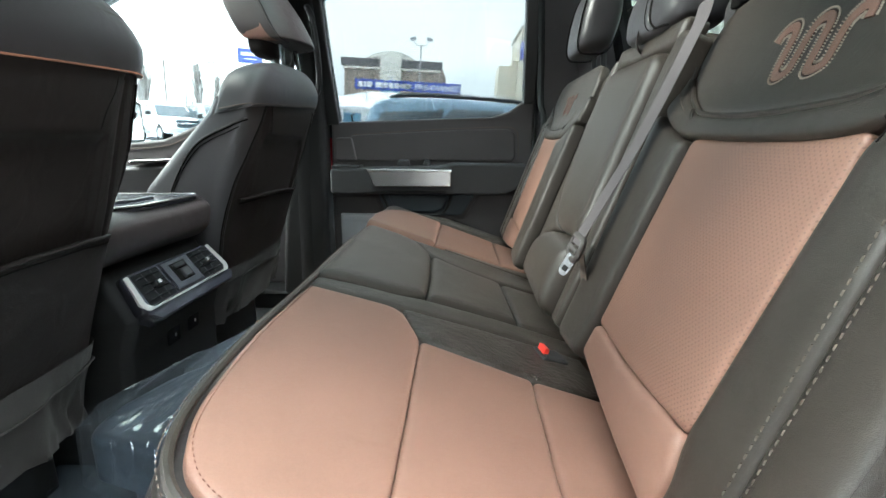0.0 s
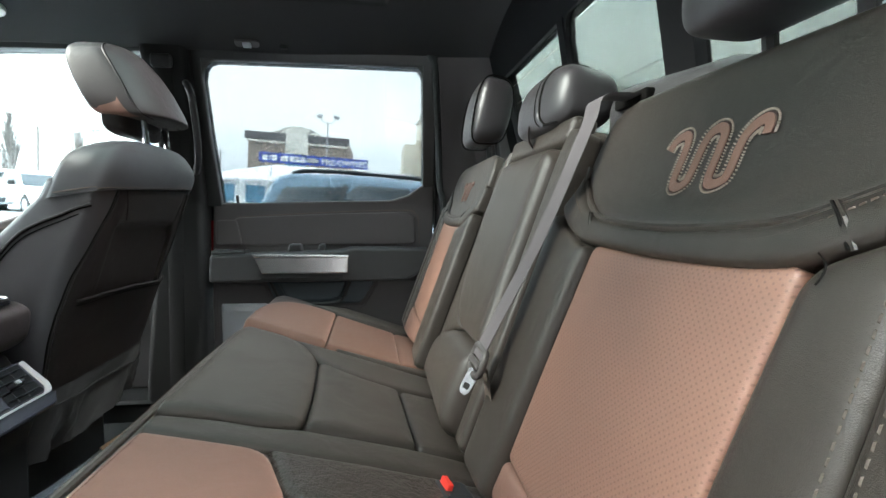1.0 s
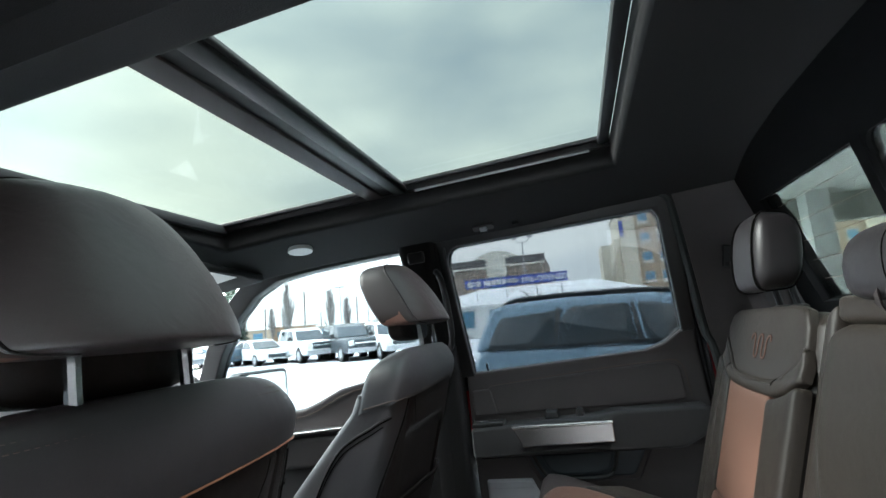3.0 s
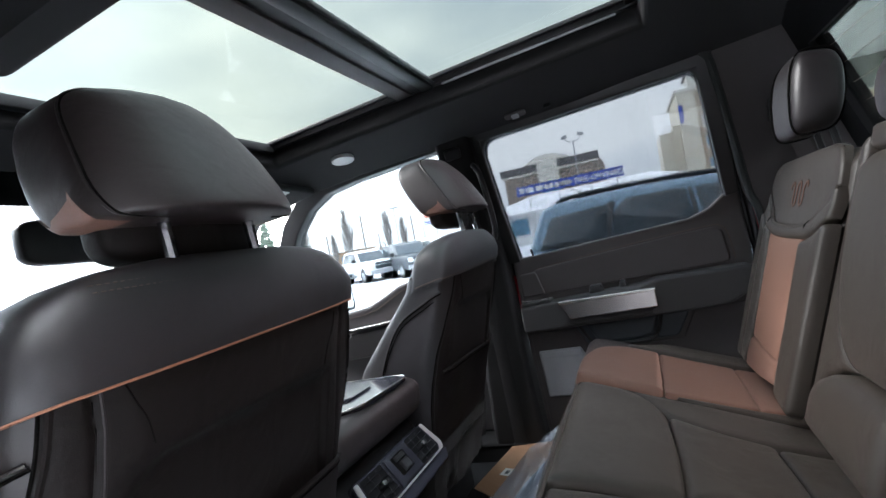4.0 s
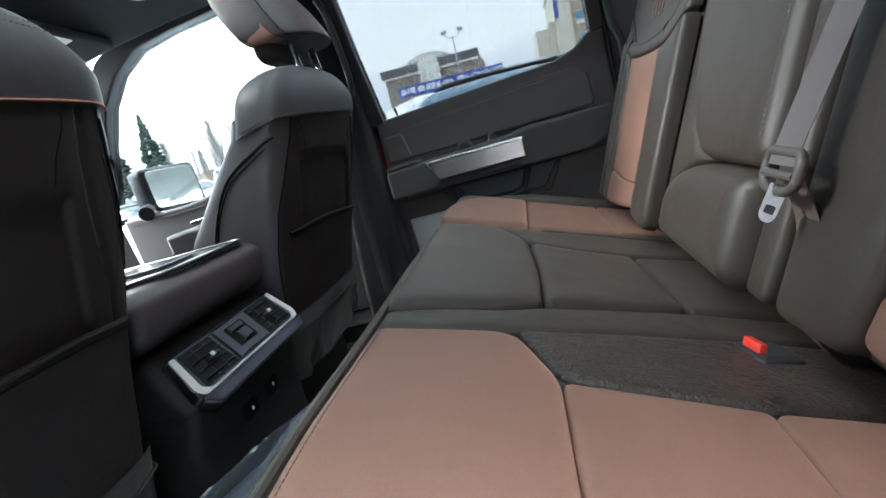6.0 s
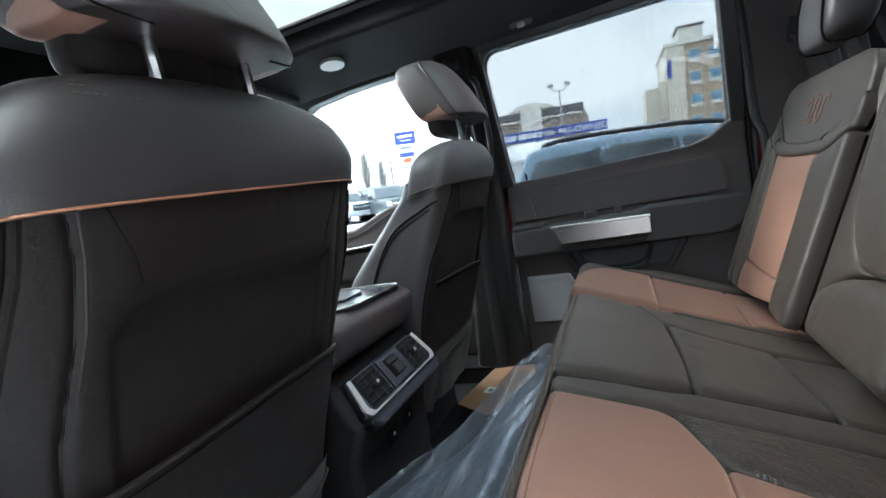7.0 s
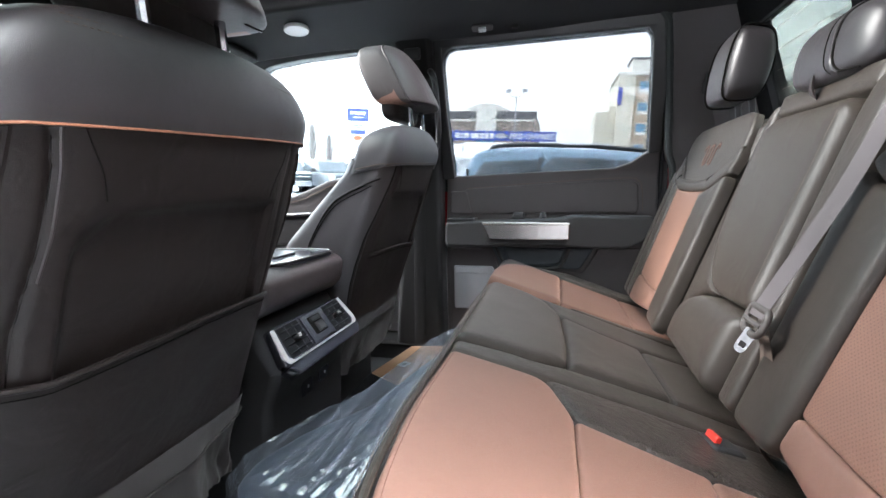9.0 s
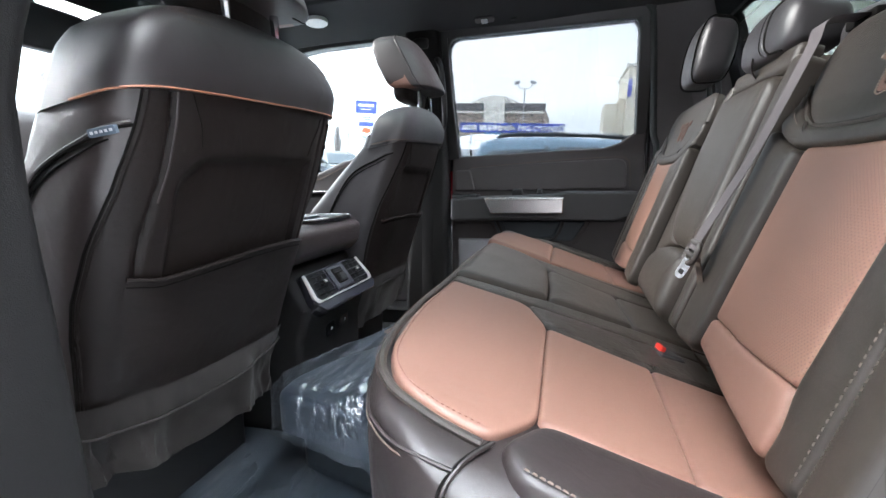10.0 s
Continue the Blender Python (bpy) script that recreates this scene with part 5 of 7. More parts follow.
def build_centre_belt():
    r = thing("belt_retractor", "dark plastic belt retractor cover behind the rear seat", "belt retractor")
    drop = lambda y: 0.026 * max(0.0, (-0.285 - y) / 0.09) ** 1.3
    slab("cover", resampled(rounded([(0.452, 0.86), (0.452, 0.925), (0.462, 0.950), (0.500, 0.966), (0.565, 0.968), (0.575, 0.86)], 0.008), 0.03), lambda x, z, h: Vector((x, h, z - drop(h))), -0.370, -0.150, RETRACT, r, r=0.014, seg=4, both=True)
    box("slot", (0.4510, -0.228, 0.924), (0.014, 0.080, 0.016), SEAM, r, "dark belt slot", r=0.003)
    s = thing("seat_belt", "grey webbing centre seat belt with slider and steel tongue", "seat belt")
    line = spline([Vector((0.456, -0.234, 0.922)), Vector((0.438, -0.236, 0.925)), back(-0.242, 0.912, 0.022), back(-0.242, 0.88, 0.022), back(-0.2415, 0.80, 0.025), back(-0.238, 0.72, 0.029), back(-0.233, 0.64, 0.038), back(-0.230, 0.575, 0.046), back(-0.230, 0.558, 0.048)], 6)
    mesh_object("webbing", *strap_mesh(line, (0, 1, 0), 0.044, 0.0016), BELT, s, "grey-brown webbing")
    low = spline([back(-0.231, 0.550, 0.036), back(-0.232, 0.50, 0.008), back(-0.228, 0.44, 0.002), back(-0.220, 0.40, -0.030), back(-0.220, 0.375, -0.075)], 6)
    mesh_object("lower_webbing", *strap_mesh(low, (0, 1, 0.1), 0.042, 0.0016), DTHREAD, s, "dark lower webbing")
    # slider: a grey loop round the webbing, open in the middle
    g = frame_of(back(-0.229, 0.554, 0.046), (0, 1, 0), (0.377, 0, 1))
    ring = [tuple(p) for p in rounded([(-0.028, -0.012), (-0.016, -0.019), (0.016, -0.019), (0.028, -0.012), (0.028, 0.010), (0.023, 0.017), (-0.023, 0.017), (-0.028, 0.010)], 0.007)]
    rim = [g(a, c, 0.0) for a, c in ring + ring[:2]]
    tube("slider", rim, 0.0048, SLIDER, s, "grey plastic slider", k=10)
    tube("slider_bar", [g(-0.027, -0.004, -0.002), g(0.027, -0.004, -0.002)], 0.0042, SLIDER, s, "grey crossbar", k=8)
    tg = frame_of((0.2300, -0.2315, 0.5580), (0.70, -0.20, -0.48), (-0.50, -0.05, -0.86))
    tip = rounded([(-0.0080, 0), (0.0080, 0), (0.0075, 0.030), (0.004, 0.036), (-0.004, 0.036), (-0.0075, 0.030)], 0.003)
    slab("tongue", tip, tg, -0.0013, 0.0013, STEEL, s, "bright steel tongue", r=0.0008, seg=2)
    slab("tongue_hole", rounded([(-0.0042, 0.020), (0.0042, 0.020), (0.0042, 0.028), (-0.0042, 0.028)], 0.0015), tg, -0.002, 0.002, PLASTB, s, r=0.0004, seg=1)


build_centre_belt()

# ---- front seats ----
def build_front_seat(cy, s, label):
    """A front seat seen from behind; s = 1 puts its outer side to negative y."""
    seat = thing("front_seat", label, "seat", "front seats")
    WZ = [(0.30, 0.225, 0.27), (0.40, 0.232, 0.26), (0.50, 0.242, 0.315), (0.62, 0.250, 0.270), (0.72, 0.250, 0.200), (0.80, 0.244, 0.142), (0.86, 0.239, 0.134), (0.88, 0.234, 0.130), (0.895, 0.226, 0.124), (0.908, 0.211, 0.112), (0.917, 0.188, 0.095), (0.922, 0.155, 0.075), (0.9245, 0.11, 0.05)]

    def at(z):
        zs = [q[0] for q in WZ]
        deep = 1.0 + 0.38 * max(0.0, min(1.0, (z - 0.74) / 0.09)) * (s > 0)
        return float(np.interp(z, zs, [q[1] for q in WZ])), deep * float(np.interp(z, zs, [q[2] for q in WZ]))

    def local(ph, z):
        """How far from the middle of the back, outer side negative."""
        sn = math.sin(ph)
        return at(z)[0] * math.copysign(abs(sn) ** 0.62, sn)

    def angle(y, z):
        return math.asin(max(-1, min(1, math.copysign(abs(y / at(z)[0]) ** (1 / 0.62), y))))

    def ease(a, b, v):
        t = max(0.0, min(1.0, (v - a) / (b - a)))
        return t * t * (3 - 2 * t)

    SEAM_Z = (0.376, 0.456, 0.544, 0.604, 0.636, 0.676, 0.724, 0.78, 0.82)
    SIDE_Z = (0.396, 0.476, 0.556, 0.640, 0.696, 0.776, 0.822)

    def tuck(z):
        """The inner of the two seams down the side of the back."""
        return -float(np.interp(z, SEAM_Z, (0.183, 0.188, 0.191, 0.193, 0.193, 0.188, 0.181, 0.180, 0.184)))

    def side_seam(z):
        """The outer seam, as an angle round the back."""
        return radians(float(np.interp(z, SIDE_Z, (71, 72, 75, 70, 63, 57, 57) if s > 0 else (58, 59, 60, 57, 50, 42, 41))))

    def relief(y, z):
        """The sunk field over the pocket and the soft roll above it."""
        top = 0.738 + 0.006 * ease(-0.13, 0.0, y)
        slope = 0.730 - 0.9 * max(0.0, -y - 0.115)
        field = ease(top + 0.004, top - 0.005, z) * ease(-0.160, -0.150, y) * ease(0.156, 0.146, y) * ease(slope + 0.03, slope - 0.004, z)
        roll = ease(0.835, 0.80, z) * ease(0.725, 0.755, z) * ease(-0.178, -0.14, y) * ease(0.18, 0.15, y)
        tucks = sum(math.exp(-((y - k * tuck(z)) / 0.0042) ** 2) for k in (1, -1)) * ease(0.835, 0.825, z) * (s > 0)
        folds = 0.0014 * noise.noise((y * 9, z * 5 + cy * 4, 2.0)) * ease(0.82, 0.74, z)
        return -0.0085 * field + 0.004 * roll - 0.0045 * tucks + folds

    def shell(ph, z, grow=0.0, flat=False):
        """A point of the outline at height z; ph 0 is the middle of the back, +-90 the sides."""
        W, D = at(z)
        W, D = W + grow, D + grow
        c, sn = math.cos(ph), math.sin(ph)
        y = W * math.copysign(abs(sn) ** 0.62, sn)
        d = D / 2 * (1 - math.copysign(abs(c) ** 0.36, c))
        bow = 0.004 * (1 - (y / W) ** 2)
        x = -0.429 + (z - 0.834) * 0.33 - d + bow + grow * 0.9
        if c > 0 and z < 0.834 and not flat:
            x += relief(y, z)
        if z > 0.842:
            x -= 5.2 * (z - 0.842) ** 2 * (1 if c > 0 else -0.2)
        return Vector((x, cy + s * y, z))

    def loft(name, zs, mat, lab, grow=0.0, n=56, a0=-math.pi, a1=math.pi, parent=seat, wave=None, flat=False, cols=None):
        closed = abs(a1 - a0) > 6.2
        cols = cols or [a0 + (a1 - a0) * j / n for j in range(n if closed else n + 1)]
        verts = [shell(a, z, grow, flat) + (wave(a, z) if wave else Vector()) for z in zs for a in cols]
        k = len(cols)
        faces = [(i * k + j, i * k + (j + 1) % k, (i + 1) * k + (j + 1) % k, (i + 1) * k + j) for i in range(len(zs) - 1) for j in range(k if closed else k - 1)]
        if closed:
            faces += [tuple(range(k)), tuple(range((len(zs) - 1) * k, len(zs) * k))]
        return mesh_object(name, verts, faces, mat, parent, lab)

    lin = lambda a, b, n: [a + (b - a) * i / n for i in range(n + 1)]
    # columns even across the back, so that seams and field keep their shape
    across = [math.asin(math.copysign(abs(u) ** (1 / 0.62), u)) for u in lin(-0.97, 0.97, 130)]
    rest = lin(across[-1], 2 * math.pi + across[0], 26)[1:-1]
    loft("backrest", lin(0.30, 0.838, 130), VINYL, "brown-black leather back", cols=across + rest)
    def slope(p):
        """How far the lower edge of the cap falls along the sides."""
        return 0.17 * max(0.0, -0.436 - p.x)

    def cap_wave(a, z):
        w = ease(0.90, 0.84, z)
        q = shell(a, z, 0, True)
        u, r = (q.y - cy) / 0.24, ease(0.845, 0.92, z)
        return Vector((0.0, -0.045 * r * (q.y - cy) * abs(u), r * (0.006 - 0.015 * min(1.0, abs(u)) ** 3))) + Vector((0.0, 0.0, w * (0.010 * max(-1, min(1, (shell(a, z, 0, True).y - cy) / 0.24)) - slope(shell(a, z, 0.008, True)))))

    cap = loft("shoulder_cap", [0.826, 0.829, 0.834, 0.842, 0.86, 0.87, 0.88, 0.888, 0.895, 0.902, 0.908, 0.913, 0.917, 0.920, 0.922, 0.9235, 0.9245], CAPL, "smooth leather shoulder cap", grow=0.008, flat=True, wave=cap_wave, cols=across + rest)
    edge = [shell(a, 0.826, 0.0085, True) + cap_wave(a, 0.826) + Vector((0, 0, 0 if s > 0 else 0.004)) for a in across]
    tube("piping", edge, 0.0014, PIPING if s > 0 else DTHREAD, cap, "copper-brown piping" if s > 0 else "dark brown piping", k=6)

    def flank(x, z, sg, grow=0.002):
        d = -0.429 + (z - 0.834) * 0.33 - x
        u = max(-0.98, min(0.98, 1 - 2 * d / at(z)[1]))
        return shell(sg * math.acos(math.copysign(abs(u) ** (1 / 0.36), u)), z, grow, True)

    for sg in (-1, 1):
        if sg < 0 or s < 0:
            pts = [shell(across[0 if sg < 0 else -1], 0.826, 0.0085, True)] + [flank(-0.435 - 0.013 * j, 0.815, sg, 0.0085) for j in range(2, 8)]
            tube("piping", [p + Vector((0, 0, (0.816 if s > 0 else 0.824) - p.z - slope(p))) for p in pts], 0.0014, PIPING if s > 0 else DTHREAD, cap, "copper-brown piping" if s > 0 else "dark brown piping", k=6)
        zz = lin(0.820, 0.396, 34)
        rows, k = lin(0.832, 0.31, 50), 15
        verts = [shell(sg * (side_seam(z) + (radians(172) - side_seam(z)) * j / (k - 1)), z, 0.0022, True) for z in rows for j in range(k)]
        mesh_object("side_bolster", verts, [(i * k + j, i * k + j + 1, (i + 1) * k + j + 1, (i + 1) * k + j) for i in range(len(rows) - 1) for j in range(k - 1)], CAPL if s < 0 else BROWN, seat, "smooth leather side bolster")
        # dark cords put the shade of the side grooves into colour
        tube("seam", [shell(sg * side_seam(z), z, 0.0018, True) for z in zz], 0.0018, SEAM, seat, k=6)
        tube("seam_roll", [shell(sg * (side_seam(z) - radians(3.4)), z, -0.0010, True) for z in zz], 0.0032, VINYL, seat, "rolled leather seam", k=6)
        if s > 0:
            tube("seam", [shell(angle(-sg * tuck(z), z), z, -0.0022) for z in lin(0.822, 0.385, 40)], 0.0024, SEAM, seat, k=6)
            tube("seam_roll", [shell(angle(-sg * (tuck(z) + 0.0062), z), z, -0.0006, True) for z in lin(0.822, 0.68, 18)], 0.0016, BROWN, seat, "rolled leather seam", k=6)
        # fold from the cap down to the corner of the sunk field, its shade a dark cord
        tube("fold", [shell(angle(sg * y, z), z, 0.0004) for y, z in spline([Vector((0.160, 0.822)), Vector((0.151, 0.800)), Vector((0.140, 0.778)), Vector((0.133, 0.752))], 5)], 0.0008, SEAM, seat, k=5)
        side = spline([(-0.468, 0.777), (-0.476, 0.774), (-0.492, 0.768), (-0.515, 0.757), (-0.553, 0.741), (-0.592, 0.717), (-0.632, 0.67), (-0.672, 0.60), (-0.715, 0.50)], 6)
        side = [Vector((p.x, p.y + (0.0 if s > 0 else 0.010))) for p in side]
        tube("side_seam", [flank(p.x, p.y - 0.0035, sg, 0.003) for p in side], 0.0024, SEAM, seat, k=6)
        tube("side_piping", [flank(p.x, p.y, sg, 0.0036) for p in side], 0.0024, BROWN, seat, "rolled leather piping", k=6)
        tube("side_seam", [flank(p.x, p.y - 0.014, sg, 0.003) for p in side[10:]], 0.0012, SEAM, seat, k=6)
    # back pocket: a second skin, open along its drooping upper edge
    def droop(y):
        return float(np.interp(y, (-0.205, -0.16, -0.08, 0.02, 0.12, 0.19), (0.582, 0.574, 0.581, 0.589, 0.590, 0.584)))

    ys = lin(-0.202, 0.198, 44)
    gape = lambda y, t: 0.004 + 0.010 * max(0.0, 1 - (y / 0.21) ** 2) ** 0.7 * t ** 2
    verts, faces = [], []
    for i, t in enumerate(lin(0, 1, 14)):
        for y in ys:
            z = 0.388 + (droop(y) - 0.388) * t
            g = gape(y, t) + 0.0022 * noise.noise((y * 11, z * 16, 5 + cy)) * math.sin(math.pi * t)
            verts.append(shell(angle(y, z), z, g, True))
    k = len(ys)
    faces = [(i * k + j, i * k + j + 1, (i + 1) * k + j + 1, (i + 1) * k + j) for i in range(14) for j in range(k - 1)]
    n0 = len(verts)
    for y in ys:
        verts.append(shell(angle(y, droop(y) - 0.02), droop(y) - 0.02, gape(y, 1) - 0.006, True))
    faces += [(14 * k + j, 14 * k + j + 1, n0 + j + 1, n0 + j) for j in range(k - 1)]
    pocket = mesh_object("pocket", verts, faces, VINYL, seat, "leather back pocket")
    tube("pocket_edge", [shell(angle(y, droop(y)), droop(y), gape(y, 1), True) for y in ys], 0.0036, VINYL, pocket, "rolled pocket edge", k=6)
    tube("pocket_seam", [shell(angle(y, droop(y)), droop(y) - 0.010, gape(y, 0.96) + 0.0012, True) for y in ys], 0.0008, SEAM, pocket, k=5)
    # loose cloth skirt
    def wave(a, z):
        t = max(0.0, (0.398 - z) / 0.14)
        fold = noise.fractal((a * 2.1 + cy * 7, z * 7 + a * 2.2, 1.3), 0.8, 2.1, 3)
        return Vector((0.030 * fold * t + 0.008 * t, 0.006 * noise.noise((a * 5, z * 20, 4)) * t, (0.018 * noise.noise((a * 1.6 + cy, 2.0, 1.0)) - 0.012 * math.sin(a)) * (0.4 + t)))
    loft("skirt", lin(0.398, 0.250, 20), SKIRT, "loose grey cloth skirt", grow=0.007, n=90, a0=-radians(105), a1=radians(105), wave=wave, flat=True)
    tube("skirt_hem", [shell(a, 0.352 + 0.012 * math.sin(a * 2 + cy), 0.011, True) + wave(a, 0.352) for a in lin(-radians(95), radians(95), 60)], 0.0022, SKIRT, seat, "sewn fold of the skirt", k=5)
    if s > 0:
        tb = frame_of((-0.476, -0.679, 0.764), (0.96, 0.0, 0.10), (-0.10, -0.25, 1))
        t = slab("airbag_label", rounded([(-0.020, -0.005), (0.020, -0.005), (0.020, 0.005), (-0.020, 0.005)], 0.002), tb, -0.002, 0.0025, TAGCL, seat, "small blue-grey cloth tag", r=0.001, seg=2)
        for kx in range(5):
            xx = -0.014 + kx * 0.007
            slab("tag_mark", [(xx - 0.002, -0.0015), (xx + 0.002, -0.0015), (xx + 0.002, 0.0015), (xx - 0.002, 0.0015)], tb, 0.0025, 0.0031, GREYPL, t, r=0.0002, seg=1)
    # cushion and base
    up = frame_of((0, cy, 0), (1, 0, 0), (0, 1, 0))
    slab("seat_cushion", rounded([(-1.12, -0.26), (-0.66, -0.25), (-0.66, 0.25), (-1.12, 0.26)], 0.06), up, 0.30, 0.46, BROWN, seat, r=0.05)
    slab("seat_base", rounded([(-1.08, -0.21), (-0.70, -0.21), (-0.70, 0.21), (-1.08, 0.21)], 0.02), up, FLOOR, 0.32, PLASTB, seat, r=0.01)
    # seam rows along the top edge
    for dz in (0.0, 0.007):
        stitches("stitching", [(-0.17, 0.903 + dz), (0.0, 0.905 + dz), (0.17, 0.903 + dz)], lambda y, z, h: shell(angle(y, z), z, 0.0085 + h, True), 0.0, DTHREAD, cap, gap=0.006)
    return seat


build_front_seat(-0.425, 1, "driver seat in brown-black leather, seen from behind")
build_front_seat(0.440, -1, "front passenger seat in brown-black leather, seen from behind")


def build_front_head(cy, label, up=0.0, wide=0.133):
    h = thing("head_restraint", label, "head restraint", "front head restraints")
    C = Vector((-0.462, cy, 1.047 + up))
    S = (0.062, wide, 0.094)

    def warp(q):
        if q.z < -0.78 * S[2]:
            q = Vector((q.x, q.y, -0.78 * S[2] + 0.3 * (q.z + 0.78 * S[2])))
        t = q.z / S[2]
        u = q.y / S[1]
        q = Vector((q.x * (1 - 0.30 * max(0, t) ** 1.5), q.y * (1 - 0.24 * max(0, (t + 0.6) / 1.6) ** 1.7), q.z))
        q.x -= 0.046 * t
        q.x -= 0.044 * u * u
        return q

    v, f = blob_mesh(C, S, 0.42, 0.36, 72, 44, warp)
    pad = mesh_object("pad", v, f, BROWN, h, "padded leather")
    v, f = blob_mesh(C + Vector((-0.008, 0, -0.073)), (0.026, 0.106, 0.046), 0.5, 0.4, 56, 20, lambda q: Vector((q.x - 0.02 * (q.y / 0.118) ** 2, q.y, q.z)))
    mesh_object("underside", v, f, VINYL, h, "narrower lower roll of the pad")
    E1, E2 = 0.42, 0.36

    def skin(th, ph, k=1.0):
        pw = lambda w, e: math.copysign(abs(w) ** e, w)
        return C + warp(Vector((pw(math.cos(th), E1) * pw(math.cos(ph), E2) * S[0], pw(math.cos(th), E1) * pw(math.sin(ph), E2) * S[1], pw(math.sin(th), E1) * S[2])) * k)

    for sg in (-1, 1):
        # tan patch low on the side, cut to a soft point at its top edge
        n, m = 22, 12
        verts = []
        for i in range(m + 1):
            for j in range(n + 1):
                ph = sg * radians(84 + 66 * j / n)
                top = -8 - 16 * math.sin(math.pi * j / n * 2) * (1 if j < n / 2 else -0.4) - 6 * (j / n)
                th = radians(-62 + (top + 62) * i / m)
                verts.append(skin(th, ph, 1.012))
        k = n + 1
        faces = [(i * k + j, i * k + j + 1, (i + 1) * k + j + 1, (i + 1) * k + j) for i in range(m) for j in range(n)]
        mesh_object("side_patch", verts, faces, TAN, pad, "tan leather patch")
        tube("seam", [skin(radians(th), sg * radians(60), 1.004) for th in range(-75, 76, 5)], 0.0013, SEAM, pad, k=5)
        tube("seam_roll", [skin(radians(th), sg * radians(63), 1.004) for th in range(-75, 76, 5)], 0.0018, BROWN, pad, "rolled leather seam", k=5)
    for y in (-0.060, 0.056):
        tube("post", [(C.x + 0.026, cy + y, C.z - 0.06), (C.x + 0.034, cy + y, C.z - 0.17)], 0.0068, STEEL, h, "chrome post")
    return h


build_front_head(-0.452, "brown-black leather driver head restraint with tan side patch")
build_front_head(0.434, "brown-black leather passenger head restraint with tan side patch", 0.018, 0.126)


# ---- centre console ----
def build_console():
    c = thing("centre_console", "dark centre console with chrome-rimmed rear air vents", "console")
    side = lambda x, z, h: Vector((x, h, z))
    slab("console_body", resampled(rounded([(-1.5, 0.09), (-0.585, 0.09), (-0.574, 0.33), (-0.546, 0.406), (-0.596, 0.486), (-0.602, 0.50), (-1.5, 0.50)], 0.008), 0.05), side, -0.165, 0.165, PILLAR, c, "black console side", r=0.02, both=True)
    slab("armrest_lid", resampled(rounded([(-1.15, 0.50), (-0.60, 0.505), (-0.565, 0.53), (-0.556, 0.585), (-0.585, 0.603), (-1.15, 0.603)], 0.03), 0.04), side, -0.175, 0.175, BROWN, c, "padded leather lid", r=0.022, both=True)
    # bright tray on the lid, rim and floor
    up = frame_of((0, 0, 0.601), (1, 0, 0), (0, 1, 0))
    tray = slab("tray", rounded([(-1.1, -0.150), (-0.66, -0.150), (-0.578, -0.060), (-0.572, 0.135), (-0.60, 0.150), (-1.1, 0.150)], 0.02), up, 0.0, 0.008, GLOSSB, c, "gloss black tray top", r=0.004)
    tube("tray_rim", [up(a, b_, 0.009) for a, b_ in [tuple(p) for p in resampled(rounded([(-1.1, -0.150), (-0.66, -0.150), (-0.578, -0.060), (-0.572, 0.135), (-0.60, 0.150), (-1.1, 0.150)], 0.02), 0.03)]], 0.0025, CHROME, tray, "chrome rim", k=6)
    for x, y, w, l in ((-0.70, 0.03, 0.13, 0.10), (-0.86, -0.03, 0.14, 0.14)):
        v, f = slab_mesh(rounded([(x - w / 2, y - l / 2), (x + w / 2, y - l / 2), (x + w / 2, y + l / 2), (x - w / 2, y + l / 2)], 0.02), up, 0.006, 0.014, 0.003, 2)
        mesh_object("tray_insert", v, f, GLOSSB, tray, "gloss black tray insert")
    # vent panel on the sloping rear face
    face = frame_of((-0.562, 0, 0.450), (0, 1, 0), (-0.72, 0, 1))
    vp = lambda a, b, h: face(a * 0.89 + 0.008, b * 0.84, h)
    bez = slab("vent_bezel", rounded([(-0.183, -0.045), (-0.165, -0.060), (0.165, -0.060), (0.183, -0.045), (0.170, 0.048), (-0.170, 0.048)], 0.012), vp, -0.03, 0.008, GLOSSB, c, "gloss black vent bezel", r=0.006)
    u = [(-0.166, 0.043), (-0.181, -0.032), (-0.170, -0.049), (0.170, -0.049), (0.181, -0.032), (0.166, 0.043), (0.152, 0.043), (0.164, -0.032), (0.150, -0.0445), (-0.150, -0.0445), (-0.164, -0.032), (-0.152, 0.043)]
    slab("vent_trim", rounded(u, [0.004, 0.008, 0.008, 0.008, 0.008, 0.004, 0.004, 0.006, 0.006, 0.006, 0.006, 0.004], 3), vp, 0.0, 0.0100, VENTCH, bez, "satin chrome vent frame", r=0.0012, seg=3)
    slab("lower_lip", rounded([(-0.184, -0.050), (0.184, -0.050), (0.160, -0.080), (-0.160, -0.080)], 0.010), vp, -0.02, 0.010, GLOSSB, bez, "gloss dark lip", r=0.006)
    for sg in (-1, 1):
        y0, y1 = sg * 0.060, sg * 0.138
        slab("vent_cavity", rounded([(y0, 0.041), (sg * 0.148, 0.041), (sg * 0.156, -0.041), (y0, -0.041)], 0.004), vp, 0.004, 0.0086, MATT, bez, "dark vent opening", r=0.001, seg=1)
        for k in range(4):
            zz = 0.028 - 0.0185 * k
            v, f = slab_mesh(rounded([(y0 * 1.02, zz - 0.0011), (sg * (0.140 + 0.002 * k), zz - 0.0011), (sg * (0.140 + 0.002 * k), zz + 0.0011), (y0 * 1.02, zz + 0.0011)], 0.001, 2), vp, 0.006, 0.0135, 0.001, 1)
            mesh_object("vent_slat", v, f, PLASTB, bez)
